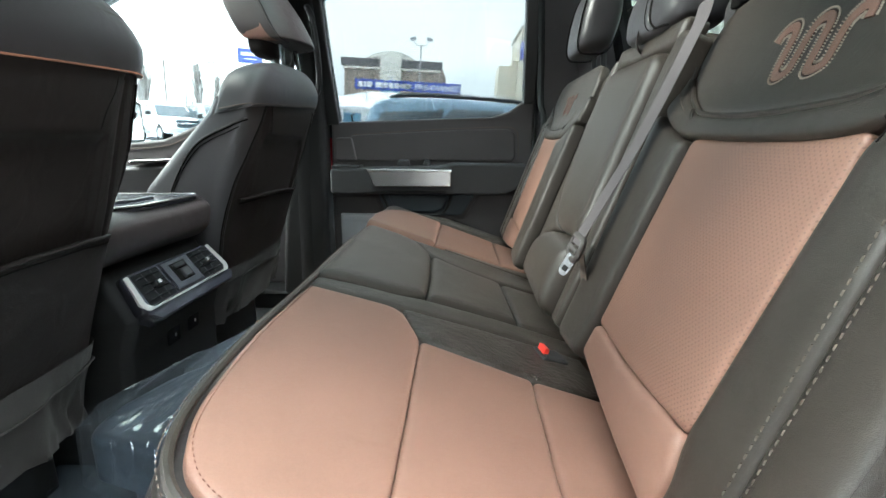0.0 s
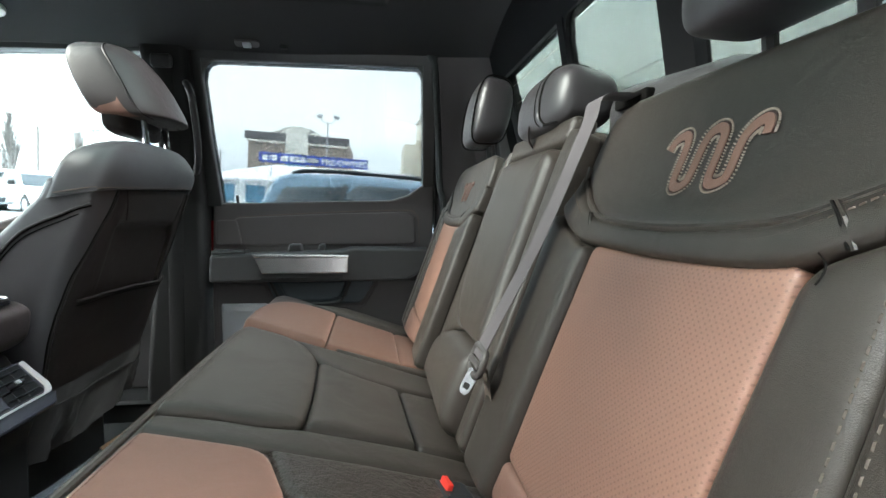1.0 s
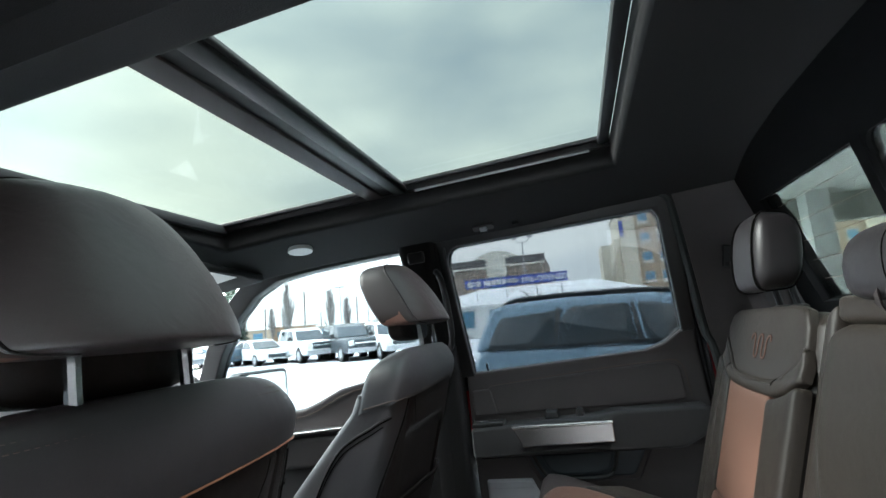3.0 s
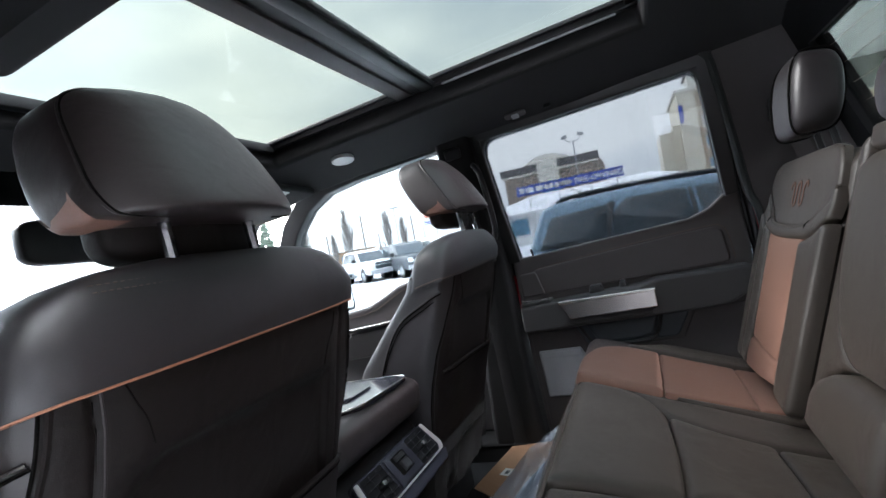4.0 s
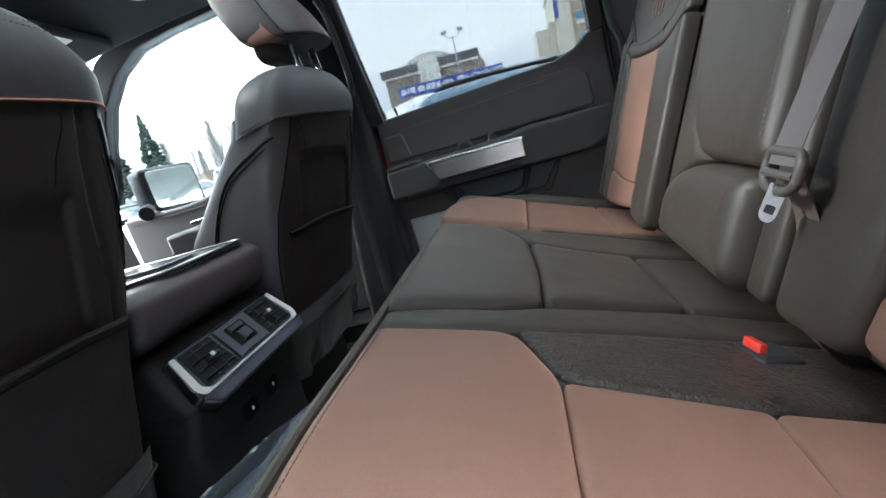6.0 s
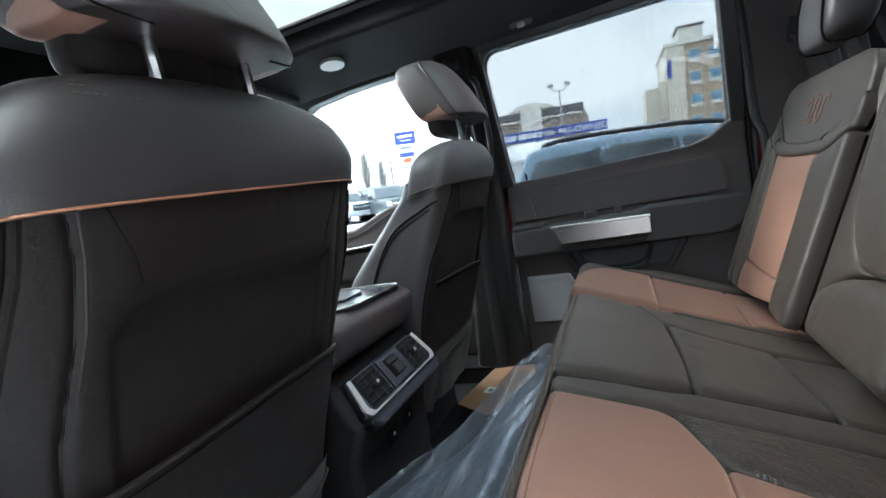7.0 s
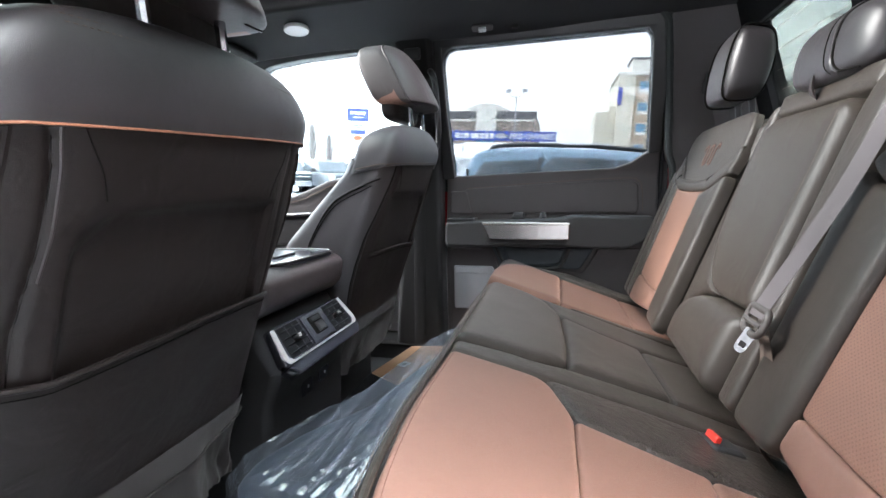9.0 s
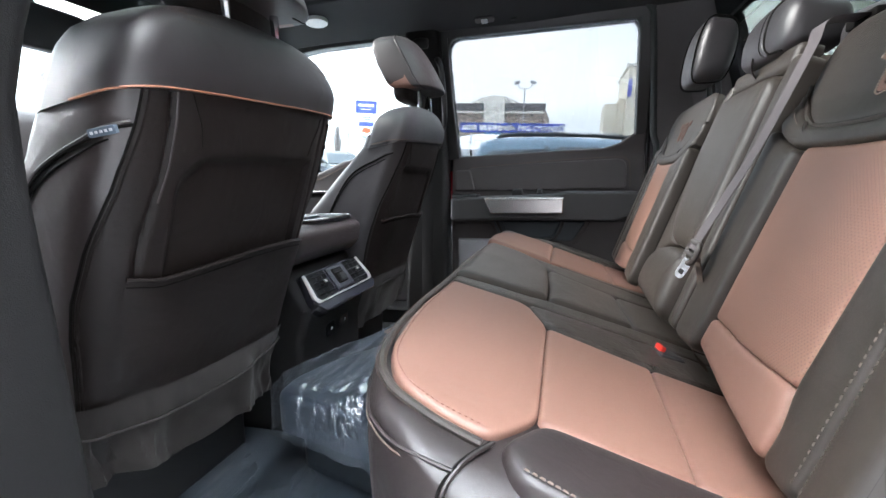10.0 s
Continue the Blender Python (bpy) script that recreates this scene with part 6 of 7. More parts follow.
        for q in (0.085, 0.115):
            slab("vent_vane", [(sg * q - 0.0012, -0.036), (sg * q + 0.0012, -0.036), (sg * q + 0.0012, 0.036), (sg * q - 0.0012, 0.036)], vp, 0.005, 0.010, PLASTB, bez, r=0.0004, seg=1)
        kn = slab("vent_knob", rounded([(sg * 0.100 - 0.014, -0.006), (sg * 0.100 + 0.014, -0.006), (sg * 0.100 + 0.014, 0.006), (sg * 0.100 - 0.014, 0.006)], 0.005), vp, 0.010, 0.024, PLASTB, bez, r=0.005)
        slab("knob_cap", rounded([(sg * 0.100 - 0.013, -0.0045), (sg * 0.100 - 0.001, -0.0045), (sg * 0.100 - 0.001, 0.0055), (sg * 0.100 - 0.013, 0.0055)], 0.002), vp, 0.022, 0.0262, CHROME, kn, "bright knob cap", r=0.001, seg=2)
    mid = slab("switch_plate", rounded([(-0.055, -0.040), (0.055, -0.040), (0.052, 0.042), (-0.052, 0.042)], 0.004), vp, 0.006, 0.0125, GLOSSB, bez, r=0.003, seg=2)
    slab("switch_recess", rounded([(-0.030, -0.022), (0.030, -0.022), (0.030, 0.030), (-0.030, 0.030)], 0.004), vp, 0.012, 0.0135, SEAM, mid, r=0.001, seg=1)
    slab("switch_bar", rounded([(-0.022, 0.014), (0.020, 0.014), (0.020, 0.026), (-0.022, 0.026)], 0.003), vp, 0.013, 0.018, PLASTB, mid, r=0.002, seg=2)
    slab("rocker", rounded([(-0.014, -0.018), (0.016, -0.018), (0.016, 0.009), (-0.014, 0.009)], 0.003), vp, 0.013, 0.021, PLASTB, mid, r=0.004, seg=3)
    lo = frame_of((-0.580, 0, 0.295), (0, 1, 0), (0.10, 0, 1))
    for y, hgt in ((-0.020, 0.036), (0.056, 0.040)):
        p = slab("power_socket", rounded([(y - 0.024, hgt - 0.030), (y + 0.024, hgt - 0.030), (y + 0.024, hgt + 0.030), (y - 0.024, hgt + 0.030)], 0.006), lo, -0.01, 0.005, GLOSSB, c, "black socket cover", r=0.004, seg=3)
        slab("socket_mark", [(y + 0.001, hgt - 0.014), (y + 0.006, hgt - 0.014), (y + 0.006, hgt - 0.007), (y + 0.001, hgt - 0.007)], lo, 0.005, 0.0058, WHITE, p, "small white mark", r=0.0003, seg=1)


build_console()


# ---- loose things on the floor, lamps ----
PLASTIC = bpy.data.materials.new("wrinkled_clear_film")


def build_film():
    PLASTIC.use_nodes = True
    nt = PLASTIC.node_tree
    nt.nodes.clear()
    N, L = nt.nodes.new, nt.links.new
    out, tr, gl, mx, tc, no, bp = N("ShaderNodeOutputMaterial"), N("ShaderNodeBsdfTransparent"), N("ShaderNodeBsdfGlossy"), N("ShaderNodeMixShader"), N("ShaderNodeTexCoord"), N("ShaderNodeTexNoise"), N("ShaderNodeBump")
    tr.inputs[0].default_value = (0.90, 0.92, 0.94, 1)
    gl.inputs[0].default_value, gl.inputs[1].default_value = (0.95, 0.97, 1.0, 1), 0.09
    mx.inputs[0].default_value = 0.30
    mp = N("ShaderNodeMapping")
    mp.inputs["Scale"].default_value = (46, 1.3, 20)
    mp.inputs["Rotation"].default_value = (0, 0, 0.3)
    no.inputs["Scale"].default_value, no.inputs["Detail"].default_value, no.inputs["Distortion"].default_value = 1.0, 3, 0.3
    bp.inputs["Strength"].default_value, bp.inputs["Distance"].default_value = 0.8, 0.007
    L(tc.outputs["Object"], mp.inputs[0])
    L(mp.outputs[0], no.inputs["Vector"])
    L(no.outputs["Fac"], bp.inputs["Height"])
    L(bp.outputs[0], gl.inputs["Normal"])
    L(tr.outputs[0], mx.inputs[1])
    L(gl.outputs[0], mx.inputs[2])
    # the film scatters a little, most along its creases
    df, m2, rp = N("ShaderNodeBsdfDiffuse"), N("ShaderNodeMixShader"), N("ShaderNodeMapRange")
    df.inputs[0].default_value = (0.50, 0.56, 0.64, 1)
    rp.inputs["From Min"].default_value, rp.inputs["From Max"].default_value = 0.45, 0.72
    rp.inputs["To Min"].default_value, rp.inputs["To Max"].default_value = 0.01, 0.06
    L(no.outputs["Fac"], rp.inputs["Value"])
    L(rp.outputs[0], m2.inputs[0])
    L(mx.outputs[0], m2.inputs[1])
    L(df.outputs[0], m2.inputs[2])
    L(m2.outputs[0], out.inputs[0])


build_film()


def build_mats():
    m = thing("wrapped_floor_mats", "stack of dark floor mats wrapped in wrinkled clear plastic", "floor mats")
    plan = [(-0.545, -0.335), (-0.553, -0.25), (-0.520, -0.14), (-0.475, -0.075), (-0.440, 0.0), (-0.415, 0.11), (-0.385, 0.26), (-0.338, 0.42), (-0.228, 0.42), (-0.228, 0.0), (-0.232, -0.425), (-0.40, -0.378)]
    mid = Vector((-0.36, 0.0))
    shrunk = lambda k, d: [tuple(mid + (Vector(q) - mid) * k - (Vector(q) - mid).normalized() * d) for q in plan]
    flat = frame_of((0, 0, 0), (1, 0, 0), (0, 1, 0))
    slab("upper_mat", resampled(rounded(shrunk(1.0, 0.012), 0.03), 0.04), flat, 0.205, 0.285, MATRUB, m, "dark rubber mat", r=0.015)
    # added block that carries the bag; its dark colour stands for shade beneath
    slab("under_block", resampled(rounded(shrunk(0.92, 0.03), 0.03), 0.04), flat, FLOOR + 0.022, 0.205, BLUEPL, m, "dark block added under the bag as its shaded gap", r=0.01)

    def ridge(u, w, k):
        return (1 - min(1.0, abs(noise.noise((u, w, k)) * 2.2))) ** 3

    def sheet(a, b, h):
        along, across = 0.96 * b + 0.28 * a, 0.96 * a - 0.28 * b
        n = ridge(across * 9, along * 0.9, 0.3) + 0.55 * ridge(across * 22, along * 1.7, 4.3) + 0.06 * ridge(across * 14, along * 9, 8.1)
        w = noise.noise((across * 7, along * 3, 7.0))
        low = min(1.0, max(0.0, -h / 0.09))
        cr = 0.010 * low * noise.noise((a * 30, b * 30, 2.0)) + 0.006 * math.sin(3.1 * low) * noise.noise((a * 14, b * 14, 6.0))
        out = Vector((a - mid.x, b - mid.y)).normalized() * (cr + 0.012 * math.sin(math.pi * low))
        rise = 0.05 * max(0.0, min(1.0, (a + 0.55) / 0.30))
        return Vector((a + 0.004 * w + out.x, b + 0.006 * w + out.y, 0.290 + h + (1 - low) * (0.012 * n + 0.007 * w) + rise * (1 - low)))

    v, f = cushion_mesh(rounded(plan, 0.025), sheet, puff=0.008, r=0.03, step=0.0065, drop=0.09, grow=0.006)
    mesh_object("plastic_bag", v, f, PLASTIC, m, "wrinkled clear plastic film")
    l = thing("wrapped_floor_mat", "flat dark floor mat in clear plastic on the carpet", "floor mat")
    up = frame_of((0, 0, 0), (1, 0, 0), (0, 1, 0))
    o3 = rounded([(-0.76, -0.74), (-0.26, -0.74), (-0.22, -0.02), (-0.755, -0.02)], 0.05)
    slab("mat", o3, up, FLOOR, FLOOR + 0.02, BLUEPL, l, "dark rubber mat", r=0.006)

    def sheet2(a, b, h):
        n = ridge(a * 6, b * 3, 3.3) + 0.6 * ridge(a * 14, b * 9, 6.3) + 0.3 * ridge(a * 26, b * 20, 1.3)
        return Vector((a, b, FLOOR + 0.022 + h + 0.009 * n))

    v, f = cushion_mesh(rounded([(-0.775, -0.755), (-0.24, -0.755), (-0.20, 0.0), (-0.77, 0.0)], 0.05), sheet2, puff=0.004, r=0.04, step=0.010, drop=0.02)
    mesh_object("plastic_bag", v, f, PLASTIC, l, "wrinkled clear plastic film")
    k = thing("cardboard_sheet", "flat piece of brown cardboard on the floor", "cardboard")
    cf = frame_of((-0.52, 0.60, FLOOR + 0.062), (1, 0, 0.05), (0, 1, -0.02))
    slab("sheet", [(-0.12, -0.10), (0.0, -0.19), (0.14, -0.10), (0.08, 0.20), (-0.065, 0.215)], cf, -0.003, 0.001, CARD, k, r=0.001, seg=1)
    slab("label", [(-0.055, -0.028), (-0.020, -0.044), (-0.008, 0.0), (-0.045, 0.016)], cf, 0.001, 0.0016, WHITE, k, "small white label", r=0.0003, seg=1)
    slab("label_mark", [(-0.040, -0.024), (-0.028, -0.029), (-0.022, -0.008), (-0.034, -0.003)], cf, 0.0016, 0.0020, BLUEPL, k, "dark printed block", r=0.0002, seg=1)



build_mats()


def build_roof_fittings():
    l = thing("roof_lamp", "round pale reading lamp in the headliner", "lamp")
    n = [( -0.893, 0.585, 1.295)]
    f = frame_of((-0.893, 0.585, liner_z(-0.893, 0.585) - 0.004), (1, 0, 0.02), (0, 1, -0.16))
    ring = [(0.042 * math.cos(a * math.pi / 12), 0.036 * math.sin(a * math.pi / 12)) for a in range(24)]
    slab("lens", ring, f, -0.010, 0.004, WHITE, l, "pale lens", r=0.003, seg=2)
    v = thing("sun_visor", "dark folded sun visor with pale label", "sun visor")
    f = frame_of((-1.20, 0.48, 1.262), (1, 0, 0.10), (0, 1, -0.05))
    vis = slab("panel", rounded([(-0.13, -0.22), (0.07, -0.22), (0.07, 0.24), (-0.13, 0.24)], 0.03), f, -0.012, 0.012, LINER, v, r=0.010, both=True)
    slab("label", rounded([(-0.065, -0.03), (0.05, -0.03), (0.05, 0.10), (-0.065, 0.10)], 0.008), lambda a, b, h: f(a, b, -h), 0.0125, 0.0135, WHITE, vis, "pale label", r=0.0003, seg=1)
    h = thing("coat_hook", "small grey coat hook in the headliner", "coat hook")
    g = frame_of((-0.275, 0.695, liner_z(0, 0.695) - 0.004), (1, 0, 0), (0, 1, -0.35))
    slab("plate", rounded([(-0.035, -0.014), (0.035, -0.014), (0.035, 0.014), (-0.035, 0.014)], 0.010), g, -0.004, 0.004, PLAST, h, r=0.003, seg=2)
    slab("hook", rounded([(-0.012, -0.008), (0.012, -0.008), (0.012, 0.010), (-0.012, 0.010)], 0.004), lambda a, b, q: g(a, b, -q), 0.003, 0.012, GREYPL, h, "pale hook", r=0.003, seg=2)
    box("clip", (-0.17, 0.71, liner_z(0, 0.71) - 0.003), (0.022, 0.018, 0.010), LINER, h, r=0.003)


build_roof_fittings()


def build_wing_mirror():
    m = thing("wing_mirror", "black-edged wing mirror of the truck", "wing mirror")
    f = frame_of((-1.45, 1.10, 0.815), (0.30, 0.95, 0), (0, 0, 1))
    f2 = lambda a, b, h: f(a, b, h)
    o = rounded([(-0.125, -0.085), (0.125, -0.095), (0.125, 0.095), (-0.125, 0.10)], 0.03)
    slab("housing", o, f2, -0.10, 0.006, PLASTB, m, r=0.02, seg=4, both=True)
    mir = bpy.data.materials.new("mirror_glass")
    mir.use_nodes = True
    b = mir.node_tree.nodes["Principled BSDF"]
    b.inputs["Base Color"].default_value, b.inputs["Metallic"].default_value, b.inputs["Roughness"].default_value = (0.85, 0.87, 0.86, 1), 1.0, 0.02
    o = rounded([(-0.108, -0.070), (0.108, -0.080), (0.108, 0.080), (-0.108, 0.084)], 0.022)
    slab("mirror_face", o, f2, 0.004, 0.008, mir, m, "silver mirror glass", r=0.001, seg=1)
    tube("arm", [f(-0.10, -0.06, -0.04), Vector((-1.48, 0.93, 0.735))], 0.03, PLASTB, m)


build_wing_mirror()

# ---- the lot outside ----
SNOW = material("packed_snow", (0.60, 0.61, 0.63), 0.8, scale=3.0, vary=0.22, big=0.25, bump=0.3)
STONE = material("grey_brown_stone", (0.24, 0.20, 0.17), 0.9, scale=3.0, vary=0.25, big=0.6, bump=0.2)
STUCCO = material("pale_stucco", (0.55, 0.53, 0.47), 0.9, scale=8.0, vary=0.08, big=0.3, bump=0.1)
CREAM = material("cream_stucco", (0.52, 0.48, 0.39), 0.9, scale=6.0, vary=0.08, big=0.2, bump=0.1)
BRICK = material("brown_cladding", (0.31, 0.245, 0.18), 0.9, scale=5.0, vary=0.2, big=0.4, bump=0.2)
SLATE = material("dark_parapet", (0.10, 0.095, 0.095), 0.8, scale=8.0, vary=0.1, big=0.4, bump=0.1)
SIDING = material("white_siding", (0.62, 0.63, 0.62), 0.7, scale=5.0, vary=0.08, big=0.3, bump=0.1)
SNOWROOF = material("snowy_roof", (0.70, 0.70, 0.70), 0.8, scale=4.0, vary=0.10, big=0.5, bump=0.2)
BLUESIGN = material("blue_sign_board", (0.035, 0.06, 0.30), 0.45, scale=20, vary=0.05, bump=0.0)
WINDOW = material("blue_window_glass", (0.10, 0.20, 0.28), 0.12, scale=2.0, vary=0.3, big=0.7, bump=0.0)
SOFFIT = material("grey_soffit", (0.62, 0.62, 0.59), 0.7, scale=5.0, vary=0.1, big=0.15, bump=0.1)
BEAM = material("grey_beam", (0.34, 0.34, 0.31), 0.7, scale=5.0, vary=0.1, big=0.3, bump=0.1)
POLE = material("painted_pole", (0.30, 0.30, 0.31), 0.5, scale=10, vary=0.1, bump=0.0)
BARK = material("bare_twigs", (0.185, 0.17, 0.16), 0.9, scale=5, vary=0.3, bump=0.2)
NEEDLE = material("spruce_needles", (0.035, 0.055, 0.04), 0.9, scale=6, vary=0.5, big=1.5, bump=0.2)
BLUEPAINT = material("grey_blue_car_paint", (0.20, 0.29, 0.37), 0.25, scale=30, vary=0.06, big=1.0, bump=0.0)
WHITEPAINT = material("white_car_paint", (0.70, 0.71, 0.72), 0.25, scale=30, vary=0.05, big=1.0, bump=0.0)
DARKPAINT = material("dark_car_paint", (0.06, 0.07, 0.08), 0.25, scale=30, vary=0.1, big=1.0, bump=0.0)
NAVYPAINT = material("navy_car_paint", (0.03, 0.06, 0.09), 0.25, scale=30, vary=0.1, big=1.0, bump=0.0)
CARGLASS = material("dark_car_glass", (0.045, 0.056, 0.064), 0.06, scale=3, vary=0.3, big=2.0, bump=0.0)
TYRE = material("tyre_rubber", (0.02, 0.02, 0.02), 0.85, scale=60, vary=0.2, bump=0.2)
LAMPW = material("lamp_lens", (0.65, 0.66, 0.66), 0.15, scale=30, vary=0.1, bump=0.0)
REDSIGN = material("red_oval", (0.55, 0.10, 0.04), 0.5, scale=20, vary=0.05, bump=0.0)
ORANGE = material("ochre_wall", (0.33, 0.23, 0.155), 0.9, scale=2, vary=0.2, big=0.2, bump=0.0)
GROUND = -0.75


def outside(name, label, category, x, y, z=GROUND, turn=0.0, group="", kind=""):
    """A thing on the lot; its parts are built round its own base."""
    ob = thing(name, label, category, group, kind)
    ob.matrix_world = LOT @ pose(x, y, z, 0, 0, turn)
    return ob


def polar(az, dist):
    """A place on the lot by its bearing, degrees to the left of straight across."""
    return -0.09 - dist * math.sin(radians(az)), -0.79 + dist * math.cos(radians(az))


def build_ground():
    g = slab("ground", [(-700, -700), (700, -700), (700, 700), (-700, 700)], frame_of((0, 0, 0), (1, 0, 0), (0, 1, 0)), GROUND - 0.2, GROUND, SNOW, None, r=0.01, seg=1)
    g.matrix_world = LOT
    tagged(g, "snow-covered parking lot", "ground", kind="structure")


build_ground()
FRONT = lambda x, z, h: Vector((x, -h, z))  # a wall seen from the lot: h towards the cab


def plate(name, x0, z0, x1, z1, mat, parent, lo, hi, label="", r=0.01):
    return slab(name, [(x0, z0), (x1, z0), (x1, z1), (x0, z1)], FRONT, lo, hi, mat, parent, label, r=r, seg=1)


def build_stone_building():
    b = outside("shop_building", "stone-faced shop building with arched parapet", "building", *(-0.09 - 15.0, 59.2))
    plate("wall", 0, 0, 11.6, 8.9, STONE, b, -18, 0, "grey-brown stone wall", 0.05)
    plate("band", -0.15, 7.75, 11.75, 8.05, STUCCO, b, -0.2, 0.25, "pale cornice band", 0.05)
    plate("pier", 4.4, 6.5, 7.0, 9.25, STUCCO, b, -0.2, 0.3, "pale stucco pier", 0.05)
    plate("parapet", -0.35, 8.05, 4.35, 8.95, SLATE, b, -0.4, 0.35, "dark parapet", 0.05)
    plate("parapet", 7.05, 8.05, 11.9, 8.95, SLATE, b, -0.4, 0.35, "dark parapet", 0.05)
    arch = [(2.7 + 6.0 * i / 14, 8.95 + 1.0 * math.sin(math.pi * i / 14) ** 0.8) for i in range(15)]
    slab("arched_roof", arch, FRONT, -6, 0.1, STUCCO, b, "pale arched roof", r=0.05, seg=1)
    w = plate("window", 4.5, 4.4, 6.9, 6.6, WINDOW, b, 0.0, 0.06, "blue-tinted window", 0.01)
    plate("mullion", 5.66, 4.4, 5.74, 6.6, STUCCO, w, 0.05, 0.12)


build_stone_building()


def build_sales_office():
    b = outside("sales_office", "low white office building with snowy hip roof", "building", -0.09, 37.2)
    x0, x1 = -12.6, 6.0
    plate("wall", x0, 0, x1, 2.65, SIDING, b, -10, 0, "white siding wall", 0.02)
    v = [(x0 - 0.4, -0.5, 2.62), (x1 + 0.4, -0.5, 2.62), (x1 + 0.4, 10.5, 2.62), (x0 - 0.4, 10.5, 2.62), (x0 + 4.2, 5, 4.15), (x1 - 4.2, 5, 4.15), (x0 - 0.4, -0.5, 2.45), (x1 + 0.4, -0.5, 2.45), (x1 + 0.4, 10.5, 2.45), (x0 - 0.4, 10.5, 2.45)]
    mesh_object("roof", v, [(0, 1, 5, 4), (1, 2, 5), (2, 3, 4, 5), (3, 0, 4), (0, 6, 7, 1), (1, 7, 8, 2), (2, 8, 9, 3), (3, 9, 6, 0), (6, 9, 8, 7)], SNOWROOF, b, "snow-covered hip roof", smooth=False)
    for x, w in ((-11.7, 1.5), (-9.6, 1.6), (-6.9, 1.6), (-3.6, 1.6), (0.0, 1.6), (3.6, 1.6)):
        f = plate("window", x, 0.75, x + w, 2.25, SIDING, b, 0.0, 0.08, "white-framed window", 0.02)
        plate("pane", x + 0.09, 0.84, x + w - 0.09, 2.16, WINDOW, f, 0.06, 0.09, "reflecting glass", 0.005)
    # the long blue board on the roof edge, above the eave
    s = outside("roof_sign", "long blue sign board with white lettering", "sign", -0.09, 36.6)
    plate("board", -8.50, 3.20 + 0.75, -0.38, 3.93 + 0.75, BLUESIGN, s, -0.10, 0.0, "blue board", 0.02)
    for x in (-7.6, -5.2, -2.8, -0.9):
        plate("strut", x - 0.04, 3.0, x + 0.04, 4.0, POLE, s, -0.14, -0.10, r=0.005)
    x = -8.28
    for w, h in ((0.50, 0.42), (0.22, 0.42), (0.50, 0.42), (0.12, 0.10), (0.66, 0.42), (0.40, 0.42), (0.42, 0.42), (0.40, 0.42)):
        z = 4.31
        plate("letter_block", x, z - h / 2, x + w - 0.09, z + h / 2, SIDING, s, 0.0, 0.03, "white block", 0.02)
        x += w
    ov = [(-4.60 + 0.50 * math.cos(a * math.pi / 14), 4.31 + 0.20 * math.sin(a * math.pi / 14)) for a in range(28)]
    slab("oval", ov, FRONT, 0.0, 0.03, GREYPL, s, "pale oval", r=0.005, seg=1)
    cu = bpy.data.curves.new("lettering", "FONT")
    cu.body, cu.size, cu.extrude, cu.align_x, cu.offset = "PRE-OWNED", 0.60, 0.02, "LEFT", 0.012
    cu.materials.append(SIDING)
    t = new("lettering", cu)
    t.parent = s
    t.matrix_basis = pose(-3.92, -0.02, 4.31 - 0.215, 90, 0, 0) @ Matrix.Diagonal((1.02, 1, 1, 1))
    tagged(t, "white lettering")


build_sales_office()


def build_lot_lamp():
    p = outside("lot_lamp", "twin-headed lot lamp on a slim pole", "street lamp", *polar(5.45, 44))
    tube("pole", [(0, 0, 0), (0, 0, 8.3)], [0.09, 0.06], POLE, p)
    for s in (-1, 1):
        tube("arm", [tuple(q) for q in spline([(0, 0, 8.2), (s * 0.35, 0, 8.25), (s * 0.58, 0, 8.42), (s * 0.62, 0, 8.62)], 5)], 0.035, POLE, p)
        hd = Matrix.Translation((s * 0.72, 0, 8.75)) @ Matrix.Rotation(radians(s * 18), 4, "Y")
        v, f = blob_mesh((0, 0, 0), (0.27, 0.22, 0.15), 0.5, 0.5, 20, 10, lambda q: Vector((q.x * (1.0 + 0.5 * q.z), q.y, q.z)))
        mesh_object("lamp_head", [hd @ q for q in v], f, POLE, p, "grey lamp head")
    q = outside("utility_pole", "thin utility pole far off", "pole", *polar(16.8, 80))
    tube("pole", [(0, 0, 0), (0, 0, 7.8)], 0.10, BARK, q)
    tube("crossarm", [(-0.5, 0, 7.4), (0.5, 0, 7.4)], 0.06, BARK, q)
    for az, d, h in ((32.0, 58, 6.4), (30.2, 75, 4.5), (36.3, 62, 4.8), (26.0, 62, 5.6)):
        q = outside("utility_pole", "thin utility pole far off", "pole", *polar(az, d), group="utility poles")
        tube("pole", [(0, 0, 0), (0, 0, h)], 0.10, BARK, q)
    q = outside("street_lamp", "single-headed street lamp beyond the lot", "street lamp", *polar(27.9, 55))
    tube("pole", [(0, 0, 0), (0, 0, 6.3)], [0.09, 0.06], POLE, q)
    box("lamp_head", (0.0, 0, 6.35), (1.3, 0.4, 0.16), POLE, q, r=0.05)


build_lot_lamp()


